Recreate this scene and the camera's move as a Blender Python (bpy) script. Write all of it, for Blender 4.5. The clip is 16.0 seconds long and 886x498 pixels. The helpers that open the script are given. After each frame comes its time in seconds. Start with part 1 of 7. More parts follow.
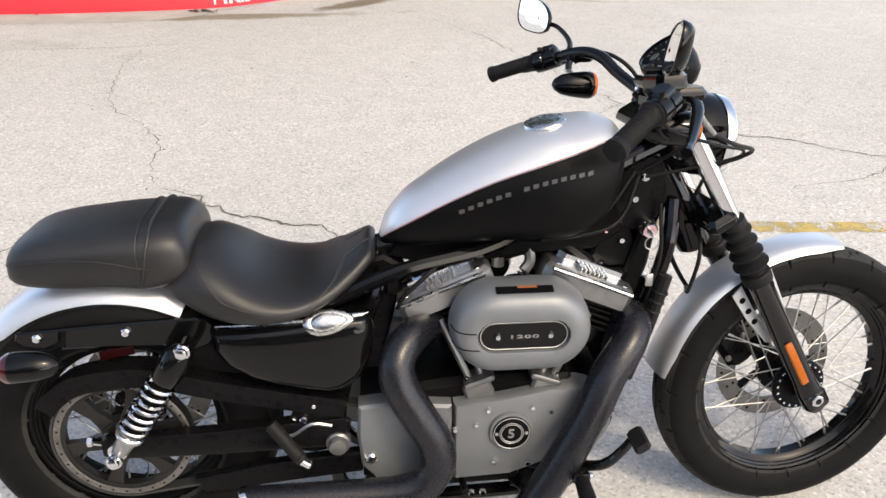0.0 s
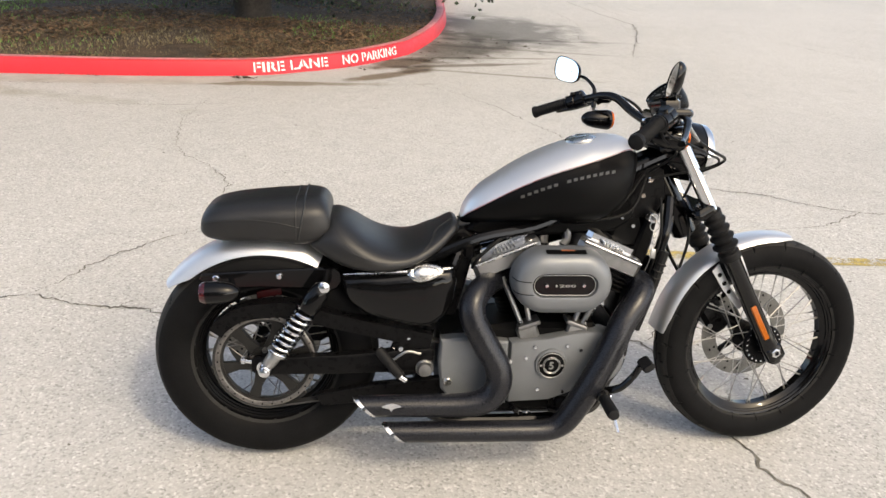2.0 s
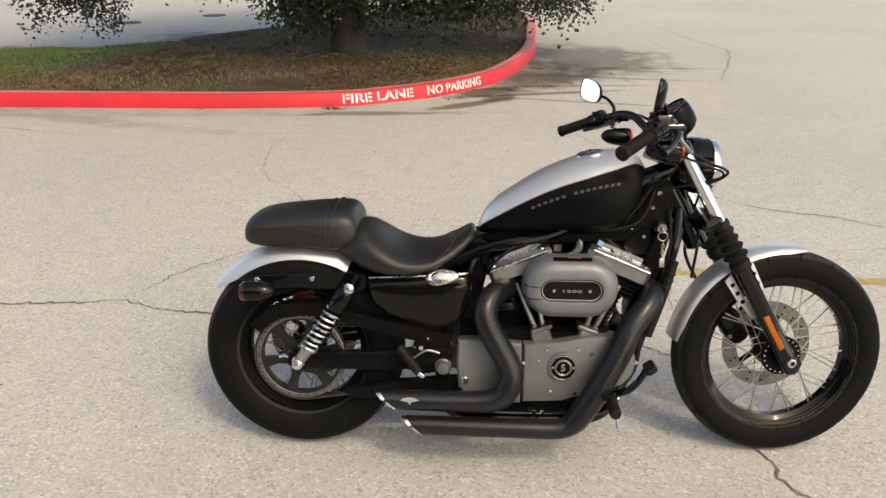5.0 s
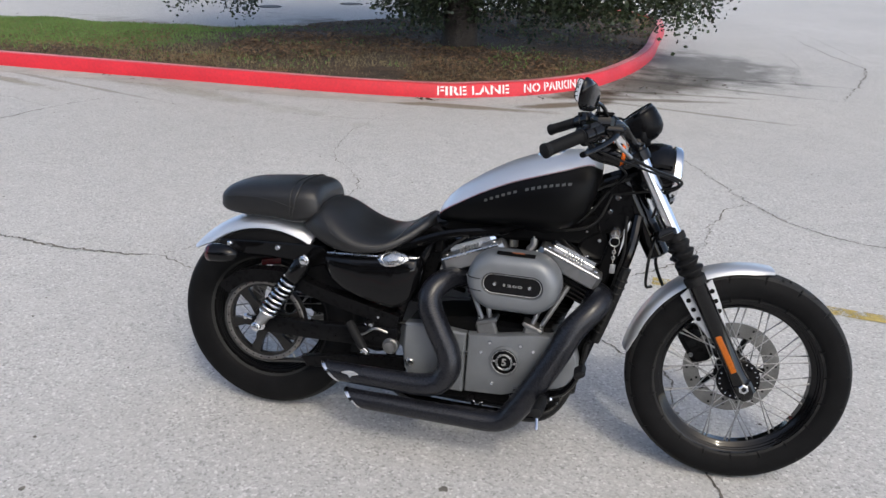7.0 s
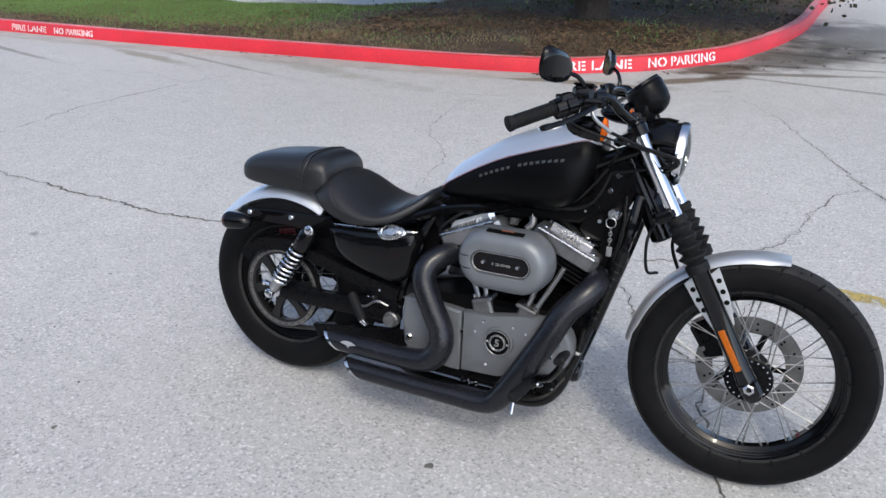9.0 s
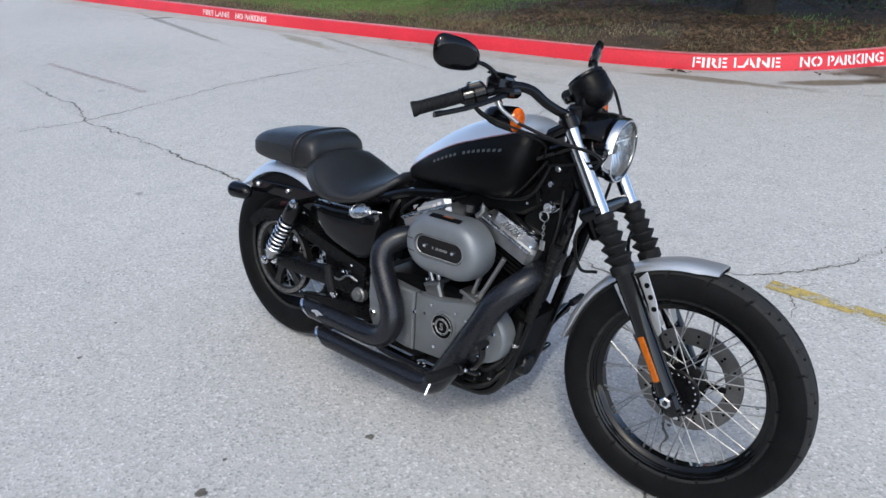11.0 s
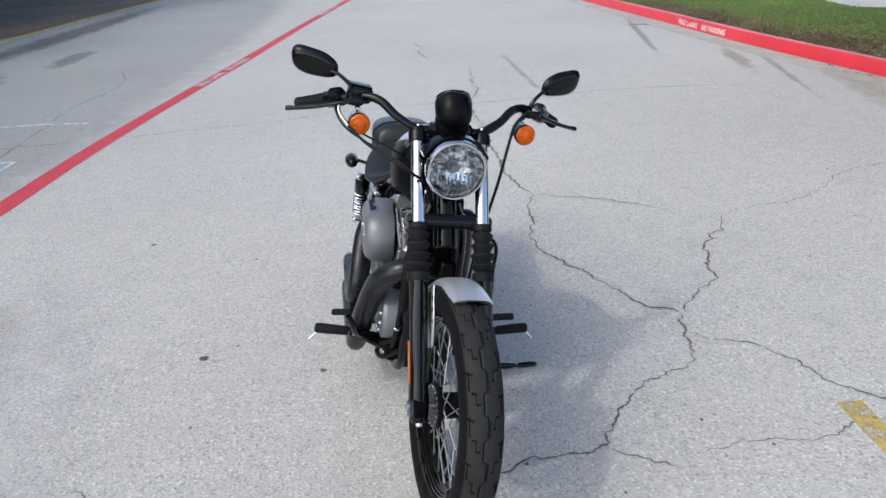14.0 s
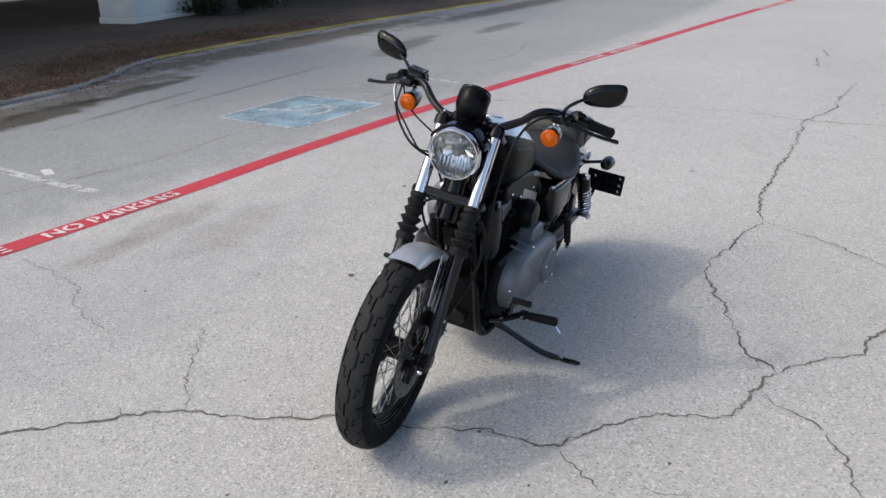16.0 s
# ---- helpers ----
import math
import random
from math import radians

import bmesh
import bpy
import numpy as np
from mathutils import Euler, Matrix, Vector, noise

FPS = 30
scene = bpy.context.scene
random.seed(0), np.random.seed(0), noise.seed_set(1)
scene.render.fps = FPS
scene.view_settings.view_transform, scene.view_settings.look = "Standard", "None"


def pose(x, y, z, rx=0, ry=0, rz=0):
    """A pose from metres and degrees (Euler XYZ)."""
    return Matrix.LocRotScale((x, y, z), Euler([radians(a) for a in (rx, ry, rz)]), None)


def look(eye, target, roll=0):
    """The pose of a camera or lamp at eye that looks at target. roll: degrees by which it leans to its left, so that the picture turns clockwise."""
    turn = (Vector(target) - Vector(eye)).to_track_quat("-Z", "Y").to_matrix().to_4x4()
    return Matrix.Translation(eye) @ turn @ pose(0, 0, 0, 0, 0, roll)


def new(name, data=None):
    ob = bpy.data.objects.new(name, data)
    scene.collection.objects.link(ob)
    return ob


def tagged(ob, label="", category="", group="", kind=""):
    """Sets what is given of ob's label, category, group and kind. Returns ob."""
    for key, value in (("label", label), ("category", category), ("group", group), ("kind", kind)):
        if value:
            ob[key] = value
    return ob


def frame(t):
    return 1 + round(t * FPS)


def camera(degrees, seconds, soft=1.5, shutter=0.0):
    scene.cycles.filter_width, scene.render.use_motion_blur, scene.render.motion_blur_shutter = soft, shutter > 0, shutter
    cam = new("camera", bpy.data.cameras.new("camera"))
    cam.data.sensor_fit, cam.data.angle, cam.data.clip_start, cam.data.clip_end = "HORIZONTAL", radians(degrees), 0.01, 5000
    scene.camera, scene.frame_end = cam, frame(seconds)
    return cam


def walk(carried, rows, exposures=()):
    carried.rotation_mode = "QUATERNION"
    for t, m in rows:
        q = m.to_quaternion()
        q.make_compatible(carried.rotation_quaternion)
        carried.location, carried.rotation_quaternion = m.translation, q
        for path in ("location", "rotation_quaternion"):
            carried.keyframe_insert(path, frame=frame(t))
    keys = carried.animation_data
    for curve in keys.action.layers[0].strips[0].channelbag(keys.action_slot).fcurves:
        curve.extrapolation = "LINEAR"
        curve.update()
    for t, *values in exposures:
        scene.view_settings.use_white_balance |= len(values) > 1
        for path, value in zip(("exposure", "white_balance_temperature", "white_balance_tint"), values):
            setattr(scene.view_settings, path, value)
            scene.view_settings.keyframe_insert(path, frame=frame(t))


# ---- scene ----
cam = camera(60.0, 16.0, soft=1.5)
PATH = [
    (0, (0.03, -0.006, 1.52), (-0.007, 1.712, 0.496), 0.8),
    (0.5, (-0.009, -0.193, 1.539), (-0.063, 1.544, 0.549), 2.7),
    (1, (0.021, -0.381, 1.547), (-0.086, 1.384, 0.613), 3.1),
    (1.5, (-0.004, -0.555, 1.56), (-0.137, 1.235, 0.677), 3.6),
    (2, (-0.166, -0.68, 1.57), (-0.175, 1.135, 0.73), 2.9),
    (2.5, (-0.284, -0.775, 1.582), (-0.228, 1.054, 0.776), 2.2),
    (3, (-0.28, -0.806, 1.588), (-0.221, 1.028, 0.793), 2.6),
    (3.5, (-0.221, -0.844, 1.589), (-0.243, 0.998, 0.81), 1.3),
    (4, (-0.11, -0.883, 1.596), (-0.206, 0.962, 0.831), 1.3),
    (4.2, (-0.063, -0.898, 1.595), (-0.199, 0.945, 0.831), 1.1),
    (6.3, (0.413, -0.758, 1.584), (-0.074, 1.009, 0.784), 0.4),
    (6.5, (0.475, -0.766, 1.587), (-0.044, 0.999, 0.802), 1.0),
    (7, (0.647, -0.781, 1.583), (0.033, 0.954, 0.799), 2.0),
    (7.5, (0.779, -0.753, 1.577), (0.084, 0.937, 0.766), 2.3),
    (8, (0.878, -0.635, 1.567), (0.091, 1.008, 0.742), 2.0),
    (8.5, (0.969, -0.562, 1.571), (0.109, 1.051, 0.759), 0.7),
    (8.7, (1.01, -0.554, 1.569), (0.101, 1.027, 0.749), -0.1),
    (10.8, (1.566, -0.209, 1.539), (0.294, 1.074, 0.683), -1.7),
    (11, (1.649, -0.149, 1.545), (0.314, 1.077, 0.7), -2.2),
    (11.5, (1.922, 0.036, 1.543), (0.479, 1.105, 0.663), -1.4),
    (12, (2.088, 0.27, 1.53), (0.554, 1.224, 0.671), -0.7),
    (12.5, (2.247, 0.525, 1.526), (0.601, 1.28, 0.676), -1.8),
    (13, (2.467, 0.825, 1.541), (0.744, 1.307, 0.646), -0.7),
    (13.5, (2.551, 1.121, 1.525), (0.755, 1.362, 0.679), -2.2),
    (14, (2.602, 1.428, 1.53), (0.755, 1.451, 0.763), -3.5),
    (14.5, (2.696, 1.794, 1.553), (0.879, 1.543, 0.755), -1.1),
    (15, (2.686, 2.101, 1.547), (0.909, 1.578, 0.793), -2.5),
    (15.5, (2.624, 2.397, 1.55), (0.924, 1.624, 0.834), -2.9),
    (16, (2.551, 2.761, 1.561), (1.004, 1.748, 0.799), -1.3),
]
EXPOSURES = [(0.0, 2.34, 8230, 4.5), (1.0, 2.35, 8310, 6.5), (1.5, 2.36, 8490, 4.5), (2.0, 2.17, 8720, 3.5), (3.2, 2.0, 9300, 1.5), (4.2, 1.96, 9900, 2.0), (6.3, 1.75, 7980, 3.0), (7.0, 1.74, 7160, 3.5), (8.7, 1.82, 6730, 2.5), (10.8, 1.78, 6560, 1.0), (12.7, 1.82, 6380, -2.5), (13.8, 1.82, 6750, 0.5), (14.6, 1.78, 7270, 2.5), (16.0, 1.75, 7340, 2.5)]
walk(cam, [(t, look(eye, target, roll)) for t, eye, target, roll in PATH], EXPOSURES)

# ---- light: hazy sun, about 48 degrees high ----
SUN_FROM = Vector((0.57, -0.64, 1.0)).normalized()
world = bpy.data.worlds.new("sky")
world.use_nodes = True
scene.world = world
sky = world.node_tree.nodes.new("ShaderNodeTexSky")
sky.sky_type = "NISHITA"
sky.sun_disc = False
sky.sun_elevation = math.asin(SUN_FROM.z)
sky.sun_rotation = math.atan2(SUN_FROM.x, SUN_FROM.y)
sky.dust_density, sky.air_density, sky.ozone_density = 1.3, 0.32, 0.25
background = world.node_tree.nodes["Background"]
background.inputs["Strength"].default_value = 0.15
world.node_tree.links.new(sky.outputs[0], background.inputs[0])
sun_data = bpy.data.lights.new("sun", "SUN")
sun_data.energy, sun_data.angle, sun_data.color = 0.235, radians(1.6), (1.0, 0.97, 0.93)
sun = new("sun", sun_data)
sun.matrix_world = look(SUN_FROM * 30, (0, 0, 0))

# ---- mesh helpers ----
class Shape:
    """Collects faces of one mesh."""

    def __init__(self):
        self.v, self.f, self.m = [], [], []

    def add(self, verts, faces, mat=0, move=None):
        n = len(self.v)
        self.v += [tuple(move @ Vector(p)) for p in verts] if move else [tuple(p) for p in verts]
        self.f += [tuple(i + n for i in f) for f in faces]
        self.m += [mat] * len(faces)
        return self

    def loft(self, rings, mat=0, cap=True, closed=True, move=None, around=False):
        k, verts, faces = len(rings[0]), [p for r in rings for p in r], []
        rows = len(rings) if around else len(rings) - 1
        for a in range(rows):
            b = (a + 1) % len(rings)
            for i in range(k if closed else k - 1):
                j = (i + 1) % k
                faces.append((a * k + i, a * k + j, b * k + j, b * k + i))
        if cap and not around:
            faces.append(tuple(reversed(range(k))))
            faces.append(tuple((len(rings) - 1) * k + i for i in range(k)))
        return self.add(verts, faces, mat, move)

    def tube(self, path, r, n=10, mat=0, cap=True, smooth=0, move=None):
        if smooth:
            path = spline(path, smooth)
        path = [Vector(p) for p in path]
        radii = list(r) if isinstance(r, (list, tuple)) else [r] * len(path)
        if len(radii) != len(path):
            radii = [radii[min(int(i / max(1, len(path) - 1) * (len(radii) - 1)), len(radii) - 2)]
                     + (radii[min(int(i / (len(path) - 1) * (len(radii) - 1)), len(radii) - 2) + 1]
                        - radii[min(int(i / (len(path) - 1) * (len(radii) - 1)), len(radii) - 2)])
                     * (i / (len(path) - 1) * (len(radii) - 1) - min(int(i / (len(path) - 1) * (len(radii) - 1)), len(radii) - 2))
                     for i in range(len(path))]
        d = (path[1] - path[0]).normalized()
        side = d.orthogonal().normalized()
        rings = []
        for i, p in enumerate(path):
            ahead = (path[min(i + 1, len(path) - 1)] - path[max(i - 1, 0)]).normalized()
            side = (side - ahead * side.dot(ahead)).normalized()
            up = ahead.cross(side)
            rings.append([p + radii[i] * (side * math.cos(a) + up * math.sin(a)) for a in np.linspace(0, 2 * math.pi, n, endpoint=False)])
        return self.loft(rings, mat, cap, move=move)

    def lathe(self, origin, axis, prof, n=24, mat=0, cap=True, closed=False, move=None):
        """prof: (along the axis, radius) pairs."""
        o, ax = Vector(origin), Vector(axis).normalized()
        s = ax.orthogonal().normalized()
        t = ax.cross(s)
        rings = [[o + ax * h + r * (s * math.cos(a) + t * math.sin(a)) for a in np.linspace(0, 2 * math.pi, n, endpoint=False)] for h, r in prof]
        return self.loft(rings, mat, cap, move=move, around=closed)

    def rod(self, a, b, r, n=10, mat=0, bevel=0.0, move=None):
        a, b = Vector(a), Vector(b)
        h = (b - a).length
        c = min(bevel or 0.15 * r, h * 0.4)
        return self.lathe(a, b - a, [(0, r - c), (c, r), (h - c, r), (h, r - c)], n, mat, move=move)

    def box(self, centre, size, bevel=0.004, turn=None, mat=0):
        x, y, z = (s / 2 for s in size)
        b = min(bevel, x * 0.9, y * 0.9, z * 0.9)
        ring = lambda k, h: [(-x + k, -y + b + k, h), (-x + b + k, -y + k, h), (x - b - k, -y + k, h), (x - k, -y + b + k, h), (x - k, y - b - k, h), (x - b - k, y - k, h), (-x + b + k, y - k, h), (-x + k, y - b - k, h)]
        m = Matrix.Translation(centre) @ (turn.to_4x4() if turn else Matrix())
        return self.loft([ring(b * 0.7, -z), ring(0, -z + b), ring(0, z - b), ring(b * 0.7, z)], mat, move=m)

    def plate(self, outline, y0, y1, bevel=0.003, mat=0, move=None):
        """A slab from an outline in x and z, from y0 to y1."""
        pts = [Vector((x, z)) for x, z in outline]
        area = sum(a.x * b.y - b.x * a.y for a, b in zip(pts, pts[1:] + pts[:1]))
        if area < 0:
            pts.reverse()
        if y0 > y1:
            y0, y1 = y1, y0
        n, inner = len(pts), []
        for i in range(n):
            e0, e1 = (pts[i] - pts[i - 1]).normalized(), (pts[(i + 1) % n] - pts[i]).normalized()
            nn = Vector((-e0.y - e1.y, e0.x + e1.x))
            nn = nn.normalized() if nn.length > 1e-6 else Vector((-e0.y, e0.x))
            inner.append(pts[i] + nn * bevel)
        b = min(bevel, (y1 - y0) * 0.45)
        rows = [(inner, y0), (pts, y0 + b), (pts, y1 - b), (inner, y1)]
        return self.loft([[(p.x, y, p.y) for p in some] for some, y in rows], mat, move=move)

    def make(self, name, mats, parent=None, label="", smooth=35, move=None):
        mesh = bpy.data.meshes.new(name)
        verts = [tuple(move @ Vector(p)) for p in self.v] if move else self.v
        mesh.from_pydata(verts, [], self.f)
        for mat in mats if isinstance(mats, (list, tuple)) else [mats]:
            mesh.materials.append(mat)
        if any(self.m):
            mesh.polygons.foreach_set("material_index", self.m)
        bm = bmesh.new()
        bm.from_mesh(mesh)
        bmesh.ops.recalc_face_normals(bm, faces=bm.faces)
        bm.to_mesh(mesh)
        bm.free()
        if smooth:
            mesh.polygons.foreach_set("use_smooth", [True] * len(mesh.polygons))
            mesh.set_sharp_from_angle(angle=radians(smooth))
        mesh.update()
        ob = new(name, mesh)
        if parent:
            ob.parent = parent
        if label:
            tagged(ob, label)
        return ob


def spline(points, k=6, closed=False):
    """A smooth line through the points."""
    pts = [Vector(p) for p in points]
    n, out = len(pts), []
    for i in range(n if closed else n - 1):
        p0 = pts[i - 1] if i or closed else pts[0] * 2 - pts[1]
        p1, p2 = pts[i], pts[(i + 1) % n]
        p3 = pts[(i + 2) % n] if i + 2 < n or closed else p2 * 2 - p1
        for s in range(k):
            t = s / k
            out.append(0.5 * (2 * p1 + (p2 - p0) * t + (2 * p0 - 5 * p1 + 4 * p2 - p3) * t * t + (3 * p1 - p0 - 3 * p2 + p3) * t ** 3))
    if not closed:
        out.append(pts[-1])
    return out


def curve(x, table):
    """Smooth value at x from (x, value) rows."""
    xs, ys = [a for a, _ in table], [b for _, b in table]
    if x <= xs[0]:
        return ys[0]
    if x >= xs[-1]:
        return ys[-1]
    i = max(j for j in range(len(xs)) if xs[j] <= x)
    i = min(i, len(xs) - 2)
    slope = lambda j: (ys[min(j + 1, len(xs) - 1)] - ys[max(j - 1, 0)]) / (xs[min(j + 1, len(xs) - 1)] - xs[max(j - 1, 0)])
    h = xs[i + 1] - xs[i]
    t = (x - xs[i]) / h
    return (2 * t ** 3 - 3 * t * t + 1) * ys[i] + (t ** 3 - 2 * t * t + t) * h * slope(i) + (3 * t * t - 2 * t ** 3) * ys[i + 1] + (t ** 3 - t * t) * h * slope(i + 1)


def smoothstep(a, b, x):
    t = min(max((x - a) / (b - a), 0.0), 1.0)
    return t * t * (3 - 2 * t)


def words(text, size, extrude=0.0, spacing=1.0, bold=0.0):
    """The letters of a text as mesh vertices and faces, from x = 0, on the line y = 0."""
    data = bpy.data.curves.new("words", "FONT")
    data.body, data.size, data.extrude, data.space_character, data.resolution_u, data.offset = text, size, extrude, spacing, 3, bold
    ob = bpy.data.objects.new("words", data)
    scene.collection.objects.link(ob)
    mesh = bpy.data.meshes.new_from_object(ob.evaluated_get(bpy.context.evaluated_depsgraph_get()))
    verts, faces = [tuple(v.co) for v in mesh.vertices], [tuple(p.vertices) for p in mesh.polygons]
    bpy.data.objects.remove(ob)
    bpy.data.meshes.remove(mesh)
    return verts, faces


def stencil(text, size, spacing, bold, cut):
    """Letters for a stencil: their mesh, and the bridges (from x to x) that break each letter."""
    verts, faces = words(text, size, 0.0, spacing, bold)
    bars = []
    for i, letter in enumerate(text):
        if letter in " I":
            continue
        end = max(v[0] for v in words(text[:i + 1], size, 0.0, spacing, bold)[0])
        own = [v[0] for v in words(letter, size, 0.0, spacing, bold)[0]]
        wide = max(own) - min(own)
        at = end - wide * (0.5 if letter in "AOG" else 0.66)
        bars.append((at - cut / 2, at + cut / 2))
    return verts, faces, bars


# ---- materials ----
def material(name, colour, rough=0.5, metal=0.0, grain=(), bump=(), vary=0.0, coat=0.0, spec=0.5, rough_vary=0.0, coords="Object", extra=None):
    """grain: (scale, strength) noise layers on the colour; bump: (scale, distance) layers; vary: change from object to object."""
    mat = bpy.data.materials.new(name)
    mat.use_nodes = True
    nodes, links = mat.node_tree.nodes, mat.node_tree.links
    bsdf = nodes["Principled BSDF"]
    bsdf.inputs["Roughness"].default_value, bsdf.inputs["Metallic"].default_value = rough, metal
    bsdf.inputs["Coat Weight"].default_value, bsdf.inputs["Specular IOR Level"].default_value = coat, spec
    bsdf.inputs["Coat Roughness"].default_value = 0.06
    where = nodes.new("ShaderNodeTexCoord").outputs[coords]
    rgb = nodes.new("ShaderNodeRGB")
    rgb.outputs[0].default_value = (*colour, 1)
    out = rgb.outputs[0]
    for scale, strength in grain:
        tex = nodes.new("ShaderNodeTexNoise")
        tex.inputs["Scale"].default_value, tex.inputs["Detail"].default_value = scale, 5
        links.new(where, tex.inputs["Vector"])
        ramp = nodes.new("ShaderNodeMapRange")
        ramp.inputs["From Min"].default_value, ramp.inputs["From Max"].default_value = 0.3, 0.7
        ramp.inputs["To Min"].default_value, ramp.inputs["To Max"].default_value = 1 - strength, 1 + strength
        links.new(tex.outputs["Fac"], ramp.inputs["Value"])
        mul = nodes.new("ShaderNodeVectorMath")
        mul.operation = "SCALE"
        links.new(out, mul.inputs[0])
        links.new(ramp.outputs[0], mul.inputs["Scale"])
        out = mul.outputs[0]
        if rough_vary:
            r = nodes.new("ShaderNodeMapRange")
            r.inputs["From Min"].default_value, r.inputs["From Max"].default_value = 0.3, 0.7
            r.inputs["To Min"].default_value, r.inputs["To Max"].default_value = max(0.02, rough - rough_vary), min(1, rough + rough_vary)
            links.new(tex.outputs["Fac"], r.inputs["Value"])
            links.new(r.outputs[0], bsdf.inputs["Roughness"])
    if vary:
        info = nodes.new("ShaderNodeObjectInfo")
        ramp = nodes.new("ShaderNodeMapRange")
        ramp.inputs["To Min"].default_value, ramp.inputs["To Max"].default_value = 1 - vary, 1 + vary
        links.new(info.outputs["Random"], ramp.inputs["Value"])
        mul = nodes.new("ShaderNodeVectorMath")
        mul.operation = "SCALE"
        links.new(out, mul.inputs[0])
        links.new(ramp.outputs[0], mul.inputs["Scale"])
        out = mul.outputs[0]
    links.new(out, bsdf.inputs["Base Color"])
    last = None
    for scale, distance in bump:
        tex = nodes.new("ShaderNodeTexNoise")
        tex.inputs["Scale"].default_value, tex.inputs["Detail"].default_value = scale, 4
        links.new(where, tex.inputs["Vector"])
        b = nodes.new("ShaderNodeBump")
        b.inputs["Distance"].default_value, b.inputs["Strength"].default_value = distance, 1
        links.new(tex.outputs["Fac"], b.inputs["Height"])
        if last:
            links.new(last, b.inputs["Normal"])
        last = b.outputs[0]
        links.new(last, bsdf.inputs["Normal"])
    return mat


M_SILVER = material("silver paint", (0.65, 0.661, 0.683), 0.40, 0.75, grain=[(900, 0.05)], coat=0.2)
M_BLACK = material("gloss black paint", (0.003, 0.003, 0.0034), 0.09, 0, grain=[(40, 0.2)], spec=0.30, coat=0.0)
M_LEG = material("glossy black fork paint", (0.003, 0.003, 0.0034), 0.12, 0, spec=0.32, grain=[(40, 0.2)], coat=0.15)
# darker copy of the satin aluminium: shade put into the front rocker's colour
M_SHADE = material("shaded rocker satin", (0.25, 0.253, 0.258), 0.32, 0.85, grain=[(40, 0.12)], bump=[(500, 0.0002)])
M_DENIM = material("satin black paint", (0.003, 0.003, 0.0032), 0.36, 0, spec=0.11, grain=[(300, 0.1)], bump=[(1500, 0.0001)])
M_POWDER = material("black powder coat", (0.004, 0.004, 0.0045), 0.30, 0, spec=0.10, grain=[(60, 0.25)], bump=[(600, 0.0002)], rough_vary=0.06)
M_FIN = material("black engine enamel", (0.0035, 0.0035, 0.0037), 0.44, 0, spec=0.07, grain=[(50, 0.3)], bump=[(400, 0.0003)])
M_GREY = material("grey engine paint", (0.160, 0.170, 0.182), 0.42, 0.35, grain=[(25, 0.05), (700, 0.06)], bump=[(900, 0.00012)])
M_ALU = material("polished aluminium", (0.62, 0.61, 0.59), 0.26, 1, grain=[(60, 0.1)], rough_vary=0.07)
M_SATIN = material("satin aluminium", (0.36, 0.365, 0.37), 0.34, 0.85, grain=[(30, 0.06), (500, 0.05)])
M_CAST = material("cast aluminium", (0.20, 0.20, 0.20), 0.42, 0.8, grain=[(40, 0.12)], bump=[(500, 0.0003)])
M_CHROME = material("chrome", (0.70, 0.71, 0.73), 0.08, 1, grain=[(30, 0.03)])
M_STEEL = material("spoke steel", (0.40, 0.397, 0.388), 0.40, 1, grain=[(80, 0.15)])
M_DISC = material("brake disc steel", (0.18, 0.178, 0.172), 0.34, 1, grain=[(25, 0.2), (300, 0.1)])
M_PIPE = material("exhaust coating", (0.0095, 0.0102, 0.0135), 0.28, 0.1, spec=0.42, grain=[(12, 0.15), (400, 0.1)], bump=[(900, 0.00015)], rough_vary=0.05)
M_RUBBER = material("tyre rubber", (0.0056, 0.0056, 0.006), 0.62, 0, spec=0.08, grain=[(14, 0.25), (200, 0.15)], bump=[(500, 0.0003)])
M_TREAD = material("dusty tread rubber", (0.019, 0.0189, 0.0186), 0.70, 0, spec=0.2, grain=[(14, 0.2), (250, 0.2)], bump=[(500, 0.0003)])
M_GRIP = material("grip rubber", (0.008, 0.008, 0.0085), 0.6, 0, spec=0.18, grain=[(100, 0.2)], bump=[(700, 0.0004)])
M_SEAT = material("black vinyl", (0.0115, 0.0115, 0.0122), 0.42, 0, spec=0.46, grain=[(9, 0.15), (220, 0.2)], bump=[(420, 0.0004)], rough_vary=0.06)
M_STITCH = material("grey thread", (0.035, 0.035, 0.037), 0.8, 0, grain=[(200, 0.2)])
M_PIPING = material("vinyl piping", (0.01, 0.01, 0.01), 0.5, 0, grain=[(200, 0.2)])
M_BELT = material("drive belt", (0.02, 0.02, 0.02), 0.6, 0, grain=[(80, 0.2)])
M_PULLEY = material("dark pulley metal", (0.03, 0.029, 0.028), 0.38, 0.7, grain=[(30, 0.2)])
M_RING = material("worn pulley face", (0.19, 0.18, 0.172), 0.36, 0.9, grain=[(20, 0.3), (160, 0.2)])
M_AMBER = material("amber lens", (0.58, 0.100, 0.002), 0.2, 0, grain=[(90, 0.25)], coat=0.15, spec=0.3)
M_REFLECT = material("amber reflector", (0.36, 0.085, 0.002), 0.3, 0, grain=[(300, 0.35)], bump=[(500, 0.0006)], coat=0.1, spec=0.3)
M_RED = material("red lens", (0.045, 0.003, 0.005), 0.12, 0, grain=[(50, 0.15)], coat=0.7)
# darker copy of the lens red: shade put into the side reflector's colour
M_DARKRED = material("shaded red reflector", (0.016, 0.0015, 0.002), 0.25, 0, grain=[(50, 0.15)], spec=0.3)
M_PIN = material("red pinstripe", (0.30, 0.06, 0.07), 0.4, 0, grain=[(80, 0.1)])
M_BADGE = material("silver badge print", (0.42, 0.42, 0.42), 0.4, 0.5, grain=[(200, 0.1)])
